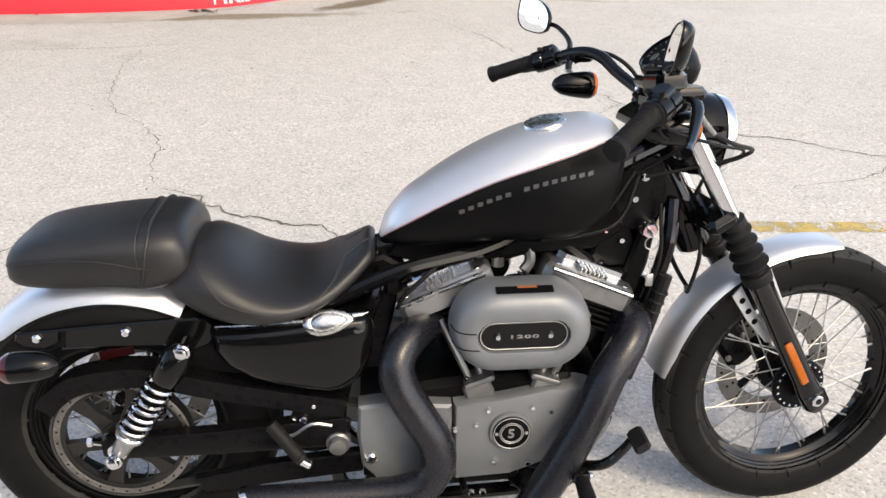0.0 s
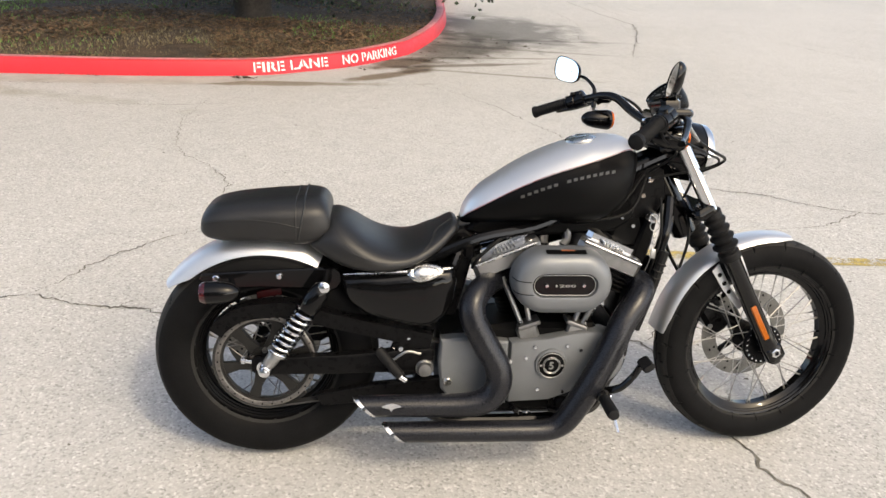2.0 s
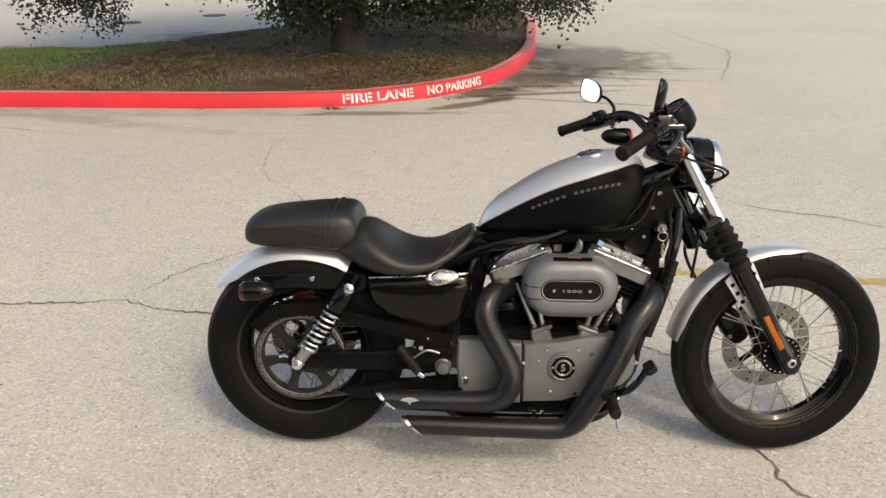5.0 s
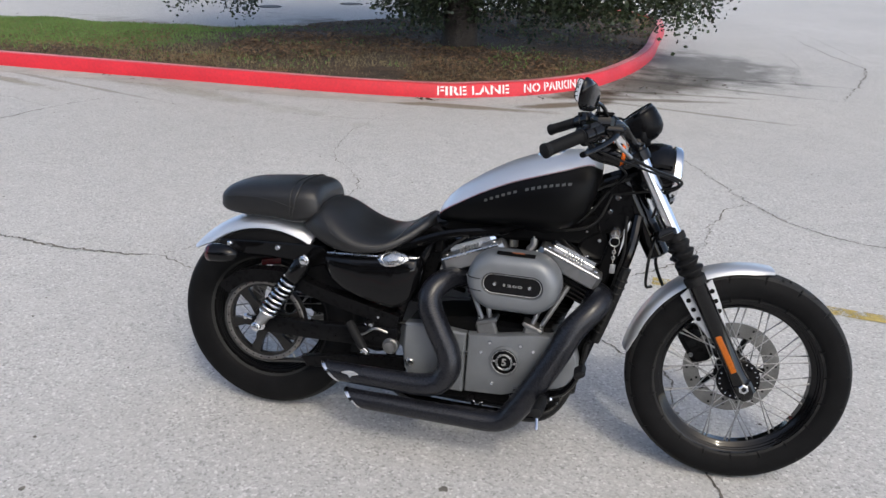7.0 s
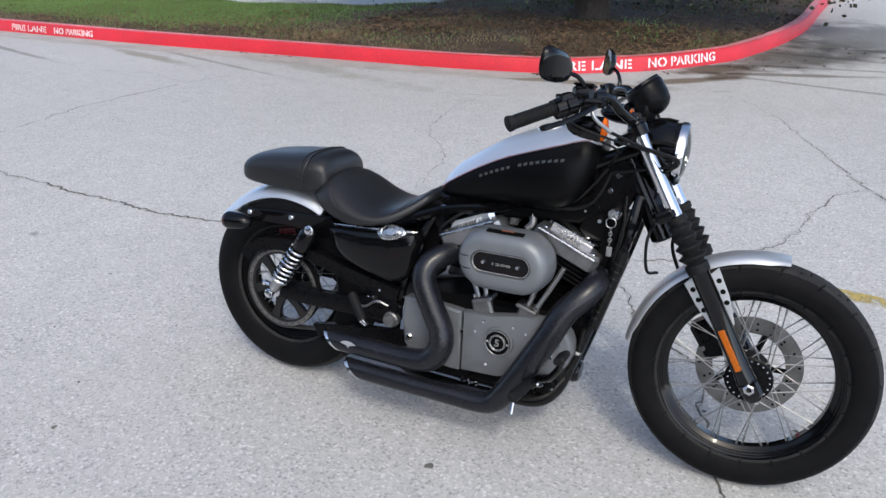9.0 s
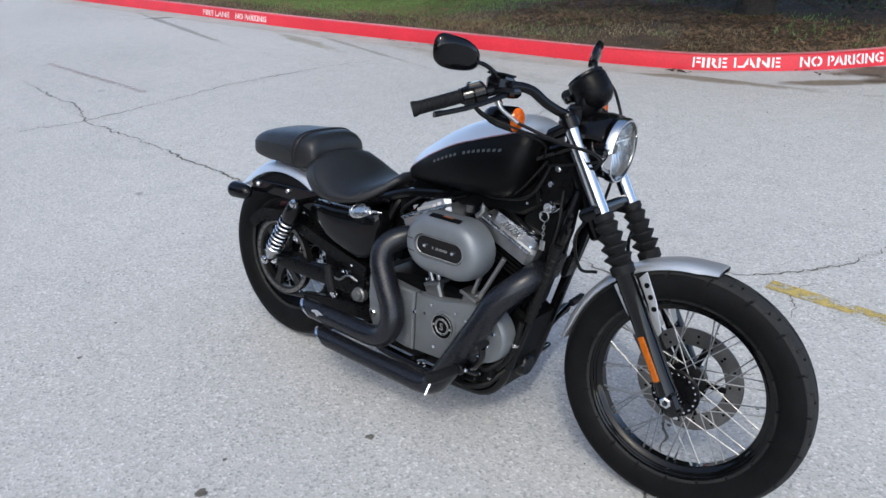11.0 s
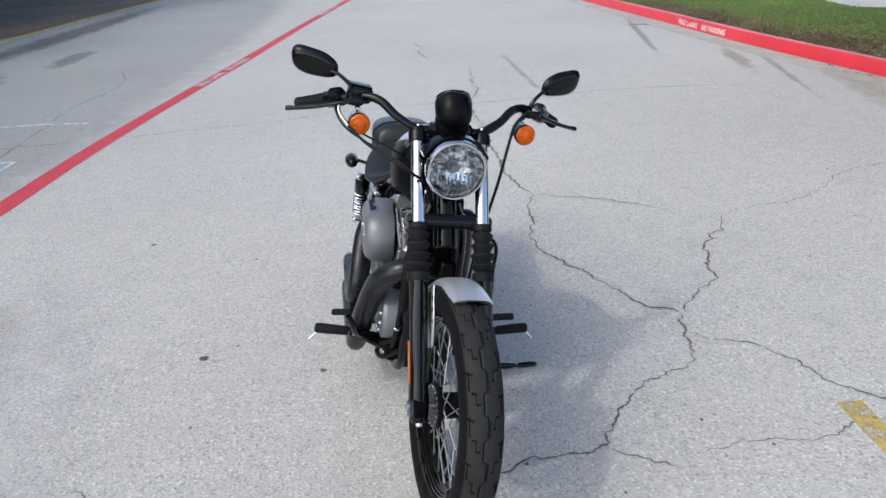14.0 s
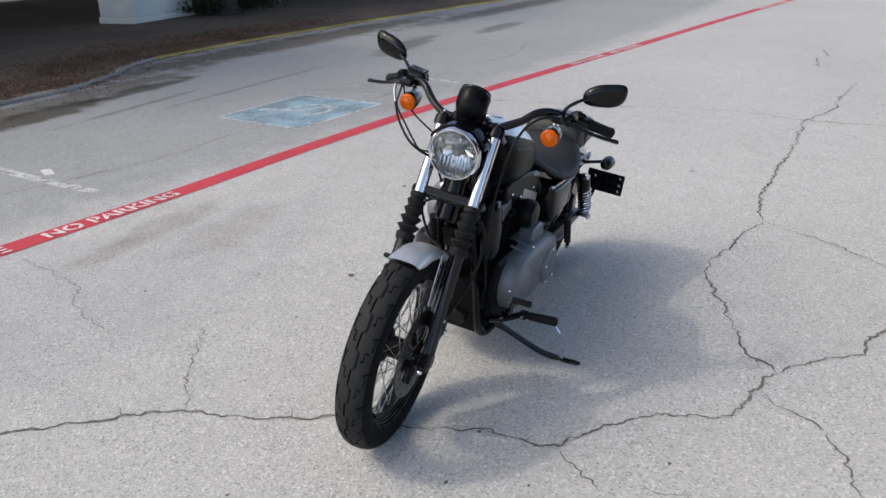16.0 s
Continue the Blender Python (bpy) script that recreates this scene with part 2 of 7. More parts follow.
M_DULLBADGE = material("dull silver print", (0.085, 0.085, 0.085), 0.45, 0.4, grain=[(200, 0.1)])
M_MIRROR = material("mirror glass", (0.9, 0.91, 0.92), 0.02, 1, grain=[(20, 0.02)])
M_ORANGE = material("orange warning print", (0.30, 0.09, 0.03), 0.5, 0, grain=[(200, 0.1)])
M_HOSE = material("rubber hose", (0.006, 0.006, 0.006), 0.5, 0, spec=0.2, grain=[(100, 0.2)])
M_GLASS = bpy.data.materials.new("clear lens")
M_GLASS.use_nodes = True
glass_nodes, glass_links = M_GLASS.node_tree.nodes, M_GLASS.node_tree.links
glass_nodes.remove(glass_nodes["Principled BSDF"])
clear, shine, fresnel, blend = (glass_nodes.new(n) for n in ("ShaderNodeBsdfTransparent", "ShaderNodeBsdfGlossy", "ShaderNodeFresnel", "ShaderNodeMixShader"))
clear.inputs[0].default_value = (0.96, 0.97, 0.97, 1)
shine.inputs["Roughness"].default_value = 0.03
fresnel.inputs["IOR"].default_value = 1.5
glass_links.new(fresnel.outputs[0], blend.inputs[0])
glass_links.new(clear.outputs[0], blend.inputs[1])
glass_links.new(shine.outputs[0], blend.inputs[2])
glass_links.new(blend.outputs[0], glass_nodes["Material Output"].inputs[0])
M_REFLECTOR = material("lamp reflector", (0.74, 0.75, 0.76), 0.13, 1, grain=[(60, 0.05)], bump=[(160, 0.0005)])
M_KERB = material("red kerb paint", (0.62, 0.022, 0.038), 0.5, 0, grain=[(1.5, 0.12), (40, 0.1)], bump=[(120, 0.0015)], rough_vary=0.1)
M_YELLOW_KERB = material("yellow kerb paint", (0.44, 0.33, 0.11), 0.7, 0, grain=[(2, 0.25), (30, 0.25)], bump=[(60, 0.003)])
M_CRACK = material("dirt in cracks", (0.135, 0.125, 0.110), 0.95, 0, grain=[(30, 0.4), (4, 0.4)])
M_BARK = material("oak bark", (0.036, 0.030, 0.025), 0.9, 0, grain=[(4, 0.3), (30, 0.35)], bump=[(14, 0.03), (60, 0.01)])
M_LEAF = material("oak leaf", (0.026, 0.040, 0.017), 0.5, 0, grain=[(1.2, 0.35), (9, 0.3)])
M_GRASS = material("grass", (0.135, 0.225, 0.06), 0.6, 0, grain=[(0.6, 0.25), (20, 0.25)])
M_LITTER = material("dry leaves", (0.155, 0.092, 0.05), 0.8, 0, grain=[(2, 0.3), (31, 0.6)])
M_SOIL = material("soil with leaf mould", (0.066, 0.044, 0.027), 0.95, 0, grain=[(0.8, 0.3), (9, 0.35), (60, 0.4)], bump=[(9, 0.03), (60, 0.01)])
M_CONC = material("sidewalk concrete", (0.30, 0.28, 0.25), 0.9, 0, grain=[(0.8, 0.2), (40, 0.15)], bump=[(100, 0.002)])
M_COLUMN = material("painted masonry", (0.62, 0.62, 0.58), 0.8, 0, grain=[(2, 0.08), (40, 0.08)], bump=[(80, 0.002)])
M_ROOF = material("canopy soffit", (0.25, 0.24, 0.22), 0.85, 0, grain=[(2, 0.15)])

# ---- the ground: an old light pavement that dips to the kerb's gutter ----
def ground_z(x, y):
    return -0.085 * smoothstep(4.0, 7.0, y)


def paint_material(name, colour, wear, scale=14.0, rough=0.7, soft=0.05, most=1.0):
    """Road paint that is worn through in flecks and patches."""
    mat = material(name, colour, rough, 0, grain=[(3, 0.12), (60, 0.15)], bump=[(150, 0.001)])
    nodes, links = mat.node_tree.nodes, mat.node_tree.links
    where = nodes.new("ShaderNodeTexCoord").outputs["Object"]
    total = None
    for s, w in ((scale, 0.55), (scale * 12, 0.45)):
        tex = nodes.new("ShaderNodeTexNoise")
        tex.inputs["Scale"].default_value, tex.inputs["Detail"].default_value = s, 6
        links.new(where, tex.inputs["Vector"])
        mul = nodes.new("ShaderNodeMath")
        mul.operation = "MULTIPLY_ADD"
        mul.inputs[1].default_value = w
        mul.inputs[2].default_value = 0
        links.new(tex.outputs["Fac"], mul.inputs[0])
        if total:
            links.new(total, mul.inputs[2])
        total = mul.outputs[0]
    ramp = nodes.new("ShaderNodeMapRange")
    ramp.inputs["From Min"].default_value, ramp.inputs["From Max"].default_value = wear - 0.03, wear + soft
    ramp.inputs["To Max"].default_value = most
    links.new(total, ramp.inputs["Value"])
    links.new(ramp.outputs[0], nodes["Principled BSDF"].inputs["Alpha"])
    return mat


M_LINE_RED = paint_material("red road paint", (0.52, 0.045, 0.066), 0.35)
M_LINE_WHITE = paint_material("white road paint", (0.66, 0.645, 0.64), 0.37)
M_LINE_FADED = paint_material("faded white road paint", (0.62, 0.625, 0.63), 0.385, soft=0.14, most=0.85)
M_LINE_YELLOW = paint_material("worn yellow road paint", (0.46, 0.35, 0.11), 0.475)
M_LINE_BLUE = paint_material("faded blue road paint", (0.27, 0.40, 0.49), 0.32, 3, soft=0.22, most=0.85)
M_LINE_GHOST = paint_material("nearly worn away red paint", (0.36, 0.29, 0.28), 0.50)
M_STENCIL = paint_material("white kerb stencil", (0.78, 0.76, 0.74), 0.33, 9)

# (x, y, half length, half width, turn, darkness, colour): damp, dirt and some painted shade, with soft ragged edges
STAINS_AND_SHADE = [
    # first row: wide band of older, bluer pavement beyond the lane line
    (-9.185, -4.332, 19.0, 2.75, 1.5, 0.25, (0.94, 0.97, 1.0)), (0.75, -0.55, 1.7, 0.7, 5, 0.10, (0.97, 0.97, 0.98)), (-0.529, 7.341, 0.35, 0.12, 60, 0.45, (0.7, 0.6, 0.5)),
    # grey rows at the island's tip: dirt with tree shade painted in
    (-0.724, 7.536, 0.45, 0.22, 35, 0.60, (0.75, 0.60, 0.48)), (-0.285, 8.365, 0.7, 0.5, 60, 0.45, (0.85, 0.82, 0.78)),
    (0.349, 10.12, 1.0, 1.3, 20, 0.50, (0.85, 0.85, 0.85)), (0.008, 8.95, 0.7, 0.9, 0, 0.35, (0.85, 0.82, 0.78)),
    (-7.254, -4.21, 1.1, 0.26, 14, 0.42, (0.9, 0.9, 0.92)), (-9.794, -4.007, 0.9, 0.2, 6, 0.40, (0.9, 0.9, 0.92)),
    (-3.038, -4.84, 0.75, 0.16, 10, 0.55, (0.75, 0.68, 0.6)), (-1.514, -4.565, 0.85, 0.27, 12, 0.62, (0.8, 0.72, 0.62)), (-0.3, -0.55, 0.5, 0.16, 10, 0.06, (0.95, 0.94, 0.93)), (-6.645, -6.039, 4.5, 0.45, 2, 0.45, (0.75, 0.68, 0.6)),
    (-14.265, -5.632, 5.0, 0.4, 2, 0.5, (0.8, 0.78, 0.75)), (-0.13, -0.95, 0.40, 0.13, 5, 0.09, (0.92, 0.90, 0.88)),
    (0.35, -0.85, 0.25, 0.10, 5, 0.08, (0.92, 0.90, 0.88)), (-9.772, 5.05, 0.40, 0.09, 70, 0.5, (0.8, 0.78, 0.75)), (-5.452, 5.83, 2.5, 0.20, -14, 0.12, (0.9, 0.87, 0.8)),
    # first two rows: dirt behind the oak, its shade painted in as well
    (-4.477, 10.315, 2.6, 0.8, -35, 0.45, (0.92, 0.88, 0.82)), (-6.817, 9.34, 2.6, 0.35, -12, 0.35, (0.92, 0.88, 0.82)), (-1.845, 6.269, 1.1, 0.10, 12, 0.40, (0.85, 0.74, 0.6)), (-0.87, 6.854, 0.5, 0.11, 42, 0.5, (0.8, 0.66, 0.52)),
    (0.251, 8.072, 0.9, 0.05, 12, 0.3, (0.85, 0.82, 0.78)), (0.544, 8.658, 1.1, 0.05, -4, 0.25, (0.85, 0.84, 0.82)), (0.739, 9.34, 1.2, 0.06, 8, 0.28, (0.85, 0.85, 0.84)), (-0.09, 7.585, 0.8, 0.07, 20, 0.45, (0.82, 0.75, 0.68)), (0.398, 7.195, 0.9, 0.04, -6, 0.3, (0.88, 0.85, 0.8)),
    (-8.768, 4.611, 1.8, 0.05, -9, 0.3, (0.85, 0.82, 0.78)), (-5.843, 5.294, 1.6, 0.04, -12, 0.22, (0.88, 0.85, 0.8)), (-2.073, -5.023, 2.4, 0.3, 10, 0.3, (0.8, 0.74, 0.66)), (-3.698, -3.854, 1.3, 0.05, 6, 0.16, (0.85, 0.84, 0.84)), (-2.276, -4.057, 0.9, 0.05, 10, 0.2, (0.85, 0.82, 0.8)),
    (-6.232, 5.05, 0.8, 0.1, -10, 0.16, (0.8, 0.75, 0.65)),
]


def pavement_material():
    mat = bpy.data.materials.new("weathered pavement")
    mat.use_nodes = True
    nodes, links = mat.node_tree.nodes, mat.node_tree.links
    bsdf = nodes["Principled BSDF"]
    bsdf.inputs["Roughness"].default_value = 0.88
    bsdf.inputs["Specular IOR Level"].default_value = 0.35
    where = nodes.new("ShaderNodeTexCoord").outputs["Object"]

    def noise_of(scale, detail=5, low=0.3, high=0.7, to=(0, 1)):
        tex = nodes.new("ShaderNodeTexNoise")
        tex.inputs["Scale"].default_value, tex.inputs["Detail"].default_value = scale, detail
        links.new(where, tex.inputs["Vector"])
        r = nodes.new("ShaderNodeMapRange")
        r.inputs["From Min"].default_value, r.inputs["From Max"].default_value = low, high
        r.inputs["To Min"].default_value, r.inputs["To Max"].default_value = to
        links.new(tex.outputs["Fac"], r.inputs["Value"])
        return r.outputs[0]

    def scaled(colour, factor):
        mul = nodes.new("ShaderNodeVectorMath")
        mul.operation = "SCALE"
        links.new(colour, mul.inputs[0])
        links.new(factor, mul.inputs["Scale"])
        return mul.outputs[0]

    def mixed(a, b, factor):
        mix = nodes.new("ShaderNodeMix")
        mix.data_type = "RGBA"
        for s, v in ((mix.inputs[6], a), (mix.inputs[7], b), (mix.inputs[0], factor)):
            if isinstance(v, tuple):
                s.default_value = (*v, 1)
            elif isinstance(v, float):
                s.default_value = v
            else:
                links.new(v, s)
        return mix.outputs[2]

    # aggregate: pale and dark chips in a grey binder
    chips = nodes.new("ShaderNodeTexVoronoi")
    chips.inputs["Scale"].default_value = 125
    links.new(where, chips.inputs["Vector"])
    tone = nodes.new("ShaderNodeSeparateColor")
    links.new(chips.outputs["Color"], tone.inputs[0])
    ramp = nodes.new("ShaderNodeValToRGB")
    ramp.color_ramp.elements[0].color, ramp.color_ramp.elements[0].position = (0.27, 0.265, 0.255, 1), 0.0
    ramp.color_ramp.elements[1].color, ramp.color_ramp.elements[1].position = (0.655, 0.646, 0.632, 1), 1.0
    for at, c in ((0.09, (0.36, 0.354, 0.344, 1)), (0.3, (0.43, 0.423, 0.41, 1)), (0.7, (0.47, 0.463, 0.45, 1)), (0.92, (0.53, 0.522, 0.51, 1))):
        ramp.color_ramp.elements.new(at).color = c
    links.new(tone.outputs[0], ramp.inputs[0])
    colour = mixed(ramp.outputs[0], (0.455, 0.448, 0.435), noise_of(2.2, 4, 0.3, 0.75, (0.0, 0.35)))
    colour = scaled(colour, noise_of(0.35, 6, 0.3, 0.7, (0.93, 1.06)))
    colour = scaled(colour, noise_of(6, 6, 0.3, 0.7, (0.96, 1.035)))
    colour = scaled(colour, noise_of(210, 2, 0.3, 0.7, (0.945, 1.055)))
    # oil spots
    spots = noise_of(3.1, 2, 0.75, 0.79, (1.0, 0.6))
    colour = scaled(colour, spots)
    ragged = noise_of(3.5, 7, 0.2, 0.8, (-0.45, 0.45))
    rough = None
    for x, y, a, b, turn, dark, tint in STAINS_AND_SHADE:
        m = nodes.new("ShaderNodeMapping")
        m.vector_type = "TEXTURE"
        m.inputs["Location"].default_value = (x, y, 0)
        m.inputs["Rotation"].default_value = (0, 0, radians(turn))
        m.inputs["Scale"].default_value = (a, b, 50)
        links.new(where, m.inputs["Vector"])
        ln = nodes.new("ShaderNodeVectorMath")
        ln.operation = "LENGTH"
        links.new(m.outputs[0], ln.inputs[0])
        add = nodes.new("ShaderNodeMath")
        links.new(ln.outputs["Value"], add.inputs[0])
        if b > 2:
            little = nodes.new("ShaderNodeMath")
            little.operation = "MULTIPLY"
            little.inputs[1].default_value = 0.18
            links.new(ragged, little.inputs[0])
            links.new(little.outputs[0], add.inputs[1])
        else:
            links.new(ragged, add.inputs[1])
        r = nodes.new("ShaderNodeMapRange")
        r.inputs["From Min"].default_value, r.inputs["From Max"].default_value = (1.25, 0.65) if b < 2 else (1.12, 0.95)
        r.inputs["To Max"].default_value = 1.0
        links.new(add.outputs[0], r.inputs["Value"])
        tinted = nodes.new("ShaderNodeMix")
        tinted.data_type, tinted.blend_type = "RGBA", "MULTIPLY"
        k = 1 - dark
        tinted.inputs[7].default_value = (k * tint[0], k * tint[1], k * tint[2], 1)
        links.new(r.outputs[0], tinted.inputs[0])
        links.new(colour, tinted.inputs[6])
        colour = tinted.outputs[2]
    links.new(colour, bsdf.inputs["Base Color"])
    b1 = nodes.new("ShaderNodeBump")
    b1.inputs["Distance"].default_value = 0.0016
    links.new(chips.outputs["Distance"], b1.inputs["Height"])
    t2 = nodes.new("ShaderNodeTexNoise")
    t2.inputs["Scale"].default_value = 30
    links.new(where, t2.inputs["Vector"])
    b2 = nodes.new("ShaderNodeBump")
    b2.inputs["Distance"].default_value = 0.0009
    links.new(t2.outputs["Fac"], b2.inputs["Height"])
    links.new(b1.outputs[0], b2.inputs["Normal"])
    links.new(b2.outputs[0], bsdf.inputs["Normal"])
    return mat


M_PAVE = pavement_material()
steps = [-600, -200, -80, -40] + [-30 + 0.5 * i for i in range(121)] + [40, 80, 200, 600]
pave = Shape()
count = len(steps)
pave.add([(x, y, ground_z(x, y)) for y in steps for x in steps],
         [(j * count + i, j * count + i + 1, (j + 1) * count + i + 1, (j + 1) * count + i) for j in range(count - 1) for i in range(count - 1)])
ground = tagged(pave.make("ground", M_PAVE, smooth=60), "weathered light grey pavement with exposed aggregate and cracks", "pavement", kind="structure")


def ribbon(points, width, lift, z=ground_z):
    """A flat strip along a line on the ground; width: one value, or a function of the place along it."""
    s = Shape()
    pts = [Vector((p[0], p[1], 0)) for p in points]
    left, right = [], []
    for i, p in enumerate(pts):
        d = (pts[min(i + 1, len(pts) - 1)] - pts[max(i - 1, 0)]).normalized()
        n = Vector((-d.y, d.x, 0))
        w = width(i, len(pts)) if callable(width) else (width, width)
        a, b = p + n * w[0] / 2, p - n * w[1] / 2
        left.append((a.x, a.y, z(a.x, a.y) + lift))
        right.append((b.x, b.y, z(b.x, b.y) + lift))
    n = len(pts)
    return s.add(left + right, [(i, i + 1, n + i + 1, n + i) for i in range(n - 1)])


# ---- cracks: ragged lines of dirt ----
crack_rng = random.Random(7)


def jagged(points, rough=1.0):
    fine = []
    pts = [Vector((x, y, 0)) for x, y in points]
    for a, b in zip(pts, pts[1:]):
        d = b - a
        n = Vector((-d.y, d.x, 0)).normalized()
        k = max(2, int(d.length / 0.013))
        drift = 0.0
        for i in range(k):
            t = i / k
            drift = 0.74 * drift + rough * crack_rng.gauss(0, 0.0065 + 0.003 * min(1, d.length))
            fine.append(a + d * t + n * drift * math.sin(math.pi * min(1, 4 * t) / 2) * (1 if t < 0.75 else (1 - t) * 4))
    fine.append(pts[-1])
    return fine


def crack(points, width):
    fine = jagged(points)
    wander = [0.5]

    def wide(i, n):
        wander[0] = min(1.7, max(0.16, wander[0] + crack_rng.gauss(0, 0.26)))
        e = min(1.0, (i + 0.3) / 5, (n - i - 0.7) / 5)
        return (0.8 * width * wander[0] * e, 0.8 * width * crack_rng.uniform(0.05, 1.2) * e)

    s = ribbon(fine, wide, 0.0025)
    # short side twigs, and flakes that run beside the crack
    i = 12
    while i < len(fine) - 12:
        i += crack_rng.randrange(14, 46)
        if i >= len(fine) - 6:
            break
        d = (fine[i] - fine[i - 3]).normalized()
        turn = crack_rng.choice((-1, 1)) * crack_rng.uniform(0.35, 1.3)
        e = Matrix.Rotation(turn, 3, "Z") @ d
        end = fine[i] + e * crack_rng.uniform(0.02, 0.085)
        twig = jagged([(fine[i].x, fine[i].y), (end.x, end.y)])
        r = ribbon(twig, lambda j, n: (0.35 * width * (1 - j / n), 0.3 * width * (1 - j / n)), 0.0023)
        s.add(r.v, r.f)
    return tagged(s.make("ground_crack", M_CRACK, ground, smooth=0), "", kind="")


CRACKS = [
    (0.016, [(-6.7, 2.0), (-5.5, 1.95), (-5.3, 1.99), (-4.57, 1.82), (-3.49, 1.91), (-2.98, 1.91), (-2.35, 1.93), (-2.09, 1.98), (-1.87, 2.05)]),
    (0.013, [(-1.87, 2.05), (-1.58, 1.99), (-1.38, 1.99), (-1.16, 1.94), (-0.94, 1.985), (-0.73, 2.1), (-0.6, 2.15), (-0.37, 2.27), (-0.21, 2.445)]),
    (0.008, [(-1.87, 2.05), (-1.76, 2.26), (-1.70, 2.44), (-1.52, 2.68), (-1.36, 2.84)]),
    (0.012, [(-0.21, 2.445), (-0.37, 2.55), (-0.46, 2.64), (-0.52, 2.71), (-0.63, 2.70), (-0.78, 2.76), (-0.91, 2.78), (-1.18, 2.97), (-1.31, 3.02)]),
    (0.0065, [(-1.31, 3.02), (-1.38, 3.13), (-1.42, 3.26), (-1.43, 3.42), (-1.5, 3.57), (-1.65, 3.77), (-1.84, 3.9), (-1.98, 4.15), (-2.16, 4.8), (-2.17, 5.45)]),
    (0.007, [(-2.95, 5.1), (-2.28, 5.22), (-1.95, 5.36)]),
    (0.013, [(-0.21, 2.445), (-0.06, 2.405), (0.1, 2.385), (0.19, 2.34)]),
    (0.014, [(0.19, 2.34), (0.25, 2.21), (0.33, 2.10), (0.52, 1.975), (0.62, 1.93), (0.66, 1.77), (0.67, 1.66), (0.79, 1.45), (0.83, 1.31), (0.87, 1.17), (0.97, 1.04), (1.05, 0.88), (1.12, 0.70), (1.18, 0.61), (1.31, 0.50), (1.42, 0.39), (1.55, 0.26), (1.9, 0.03)]),
    (0.009, [(1.12, 0.70), (1.01, 0.57), (0.87, 0.46), (0.79, 0.39), (0.65, 0.27)]),
    (0.006, [(0.62, -1.2), (0.65, -0.78), (0.68, -0.57), (0.79, -0.47), (0.88, -0.17), (0.90, 0.05)]),
    (0.010, [(-0.06, 2.405), (0.03, 2.54), (0.09, 2.65), (0.2, 2.73), (0.38, 2.79), (0.48, 2.92), (0.66, 3.2), (0.70, 3.48), (0.78, 4.02), (0.94, 4.22)]),
    (0.008, [(0.62, 1.93), (0.68, 2.01), (0.76, 2.13)]),
    (0.006, [(0.68, 2.18), (0.65, 2.41), (0.67, 2.57), (0.59, 2.73), (0.6, 2.92)]),
    (0.010, [(0.41, 5.27), (0.72, 4.64), (0.94, 4.22), (1.16, 3.93), (1.4, 3.79), (1.7, 3.73), (1.88, 3.63), (2.22, 3.51), (2.6, 3.5), (3.2, 3.36)]),
    (0.007, [(0.41, 5.27), (0.2, 5.75), (-0.1, 6.2), (-0.6, 6.62)]),
    (0.007, [(1.5, 3.14), (1.77, 3.23), (2.02, 3.34), (2.22, 3.51)]),
    (0.013, [(1.8, -2.24), (0.9, -2.38), (0.06, -2.38), (-0.3, -2.33), (-0.74, -2.24), (-1.3, -2.18), (-1.87, -2.28), (-2.68, -2.26), (-3.59, -2.08), (-4.51, -2.18), (-5.6, -2.32), (-6.9, -2.24), (-7.46, -2.38), (-8.23, -2.69)]),
    (0.013, [(-3.7, -3.3), (-3.9, -2.58), (-4.16, -0.96), (-4.36, -0.04), (-4.61, 0.64), (-4.73, 1.28), (-4.61, 1.82), (-4.7, 2.5), (-4.85, 3.2), (-4.8, 4.05), (-4.7, 4.8)]),
    (0.018, [(-9.1, 1.31), (-8.48, 1.48), (-8.27, 1.36), (-7.56, 1.5)]),
    (0.009, [(1.9, 14.9), (2.2, 13.4), (2.46, 12.1), (2.75, 12.0)]), (0.018, [(1.74, 13.74), (2.09, 12.26), (2.44, 11.25), (2.36, 10.5), (2.21, 9.86), (1.93, 8.61)]),
    (0.008, [(1.4, 12.2), (1.6, 10.8), (1.42, 9.7), (1.55, 9.2)]), (0.008, [(4.3, 10.3), (4.6, 9.6), (5.4, 8.95), (6.2, 8.65)]),
    (0.014, [(-0.95, 7.5), (-0.66, 7.75), (-0.3, 8.1), (0.05, 8.45), (0.2, 9.05), (0.31, 9.6)]), (0.008, [(0.05, 8.45), (0.6, 8.65), (1.32, 9.15)]),
    (0.008, [(-6.3, 4.15), (-5.45, 4.4), (-4.8, 4.25)]),
]
for width, points in CRACKS:
    crack(points, width)

# ---- lines and signs painted on the pavement ----
LANE = [(4.531, -1.426), (1.991, -1.406), (0.569, -1.396), (-0.549, -1.375), (-2.073, -1.401), (-4.105, -1.355), (-6.95, -1.162), (-8.27, -1.06), (-12.741, -0.776), (-16.297, -0.501), (-30.521, 0.565), (-61.001, 2.801)]
lane_line = [(p.x, p.y) for p in spline([(x, y, 0) for x, y in LANE], 8)]
tagged(ribbon(lane_line, 0.165, 0.003).make("road_line", M_LINE_RED, smooth=0), "red painted fire lane line on the pavement", "road line", kind="structure")


def lane_y(x):
    return curve(-x, [(-a, b) for a, b in LANE])


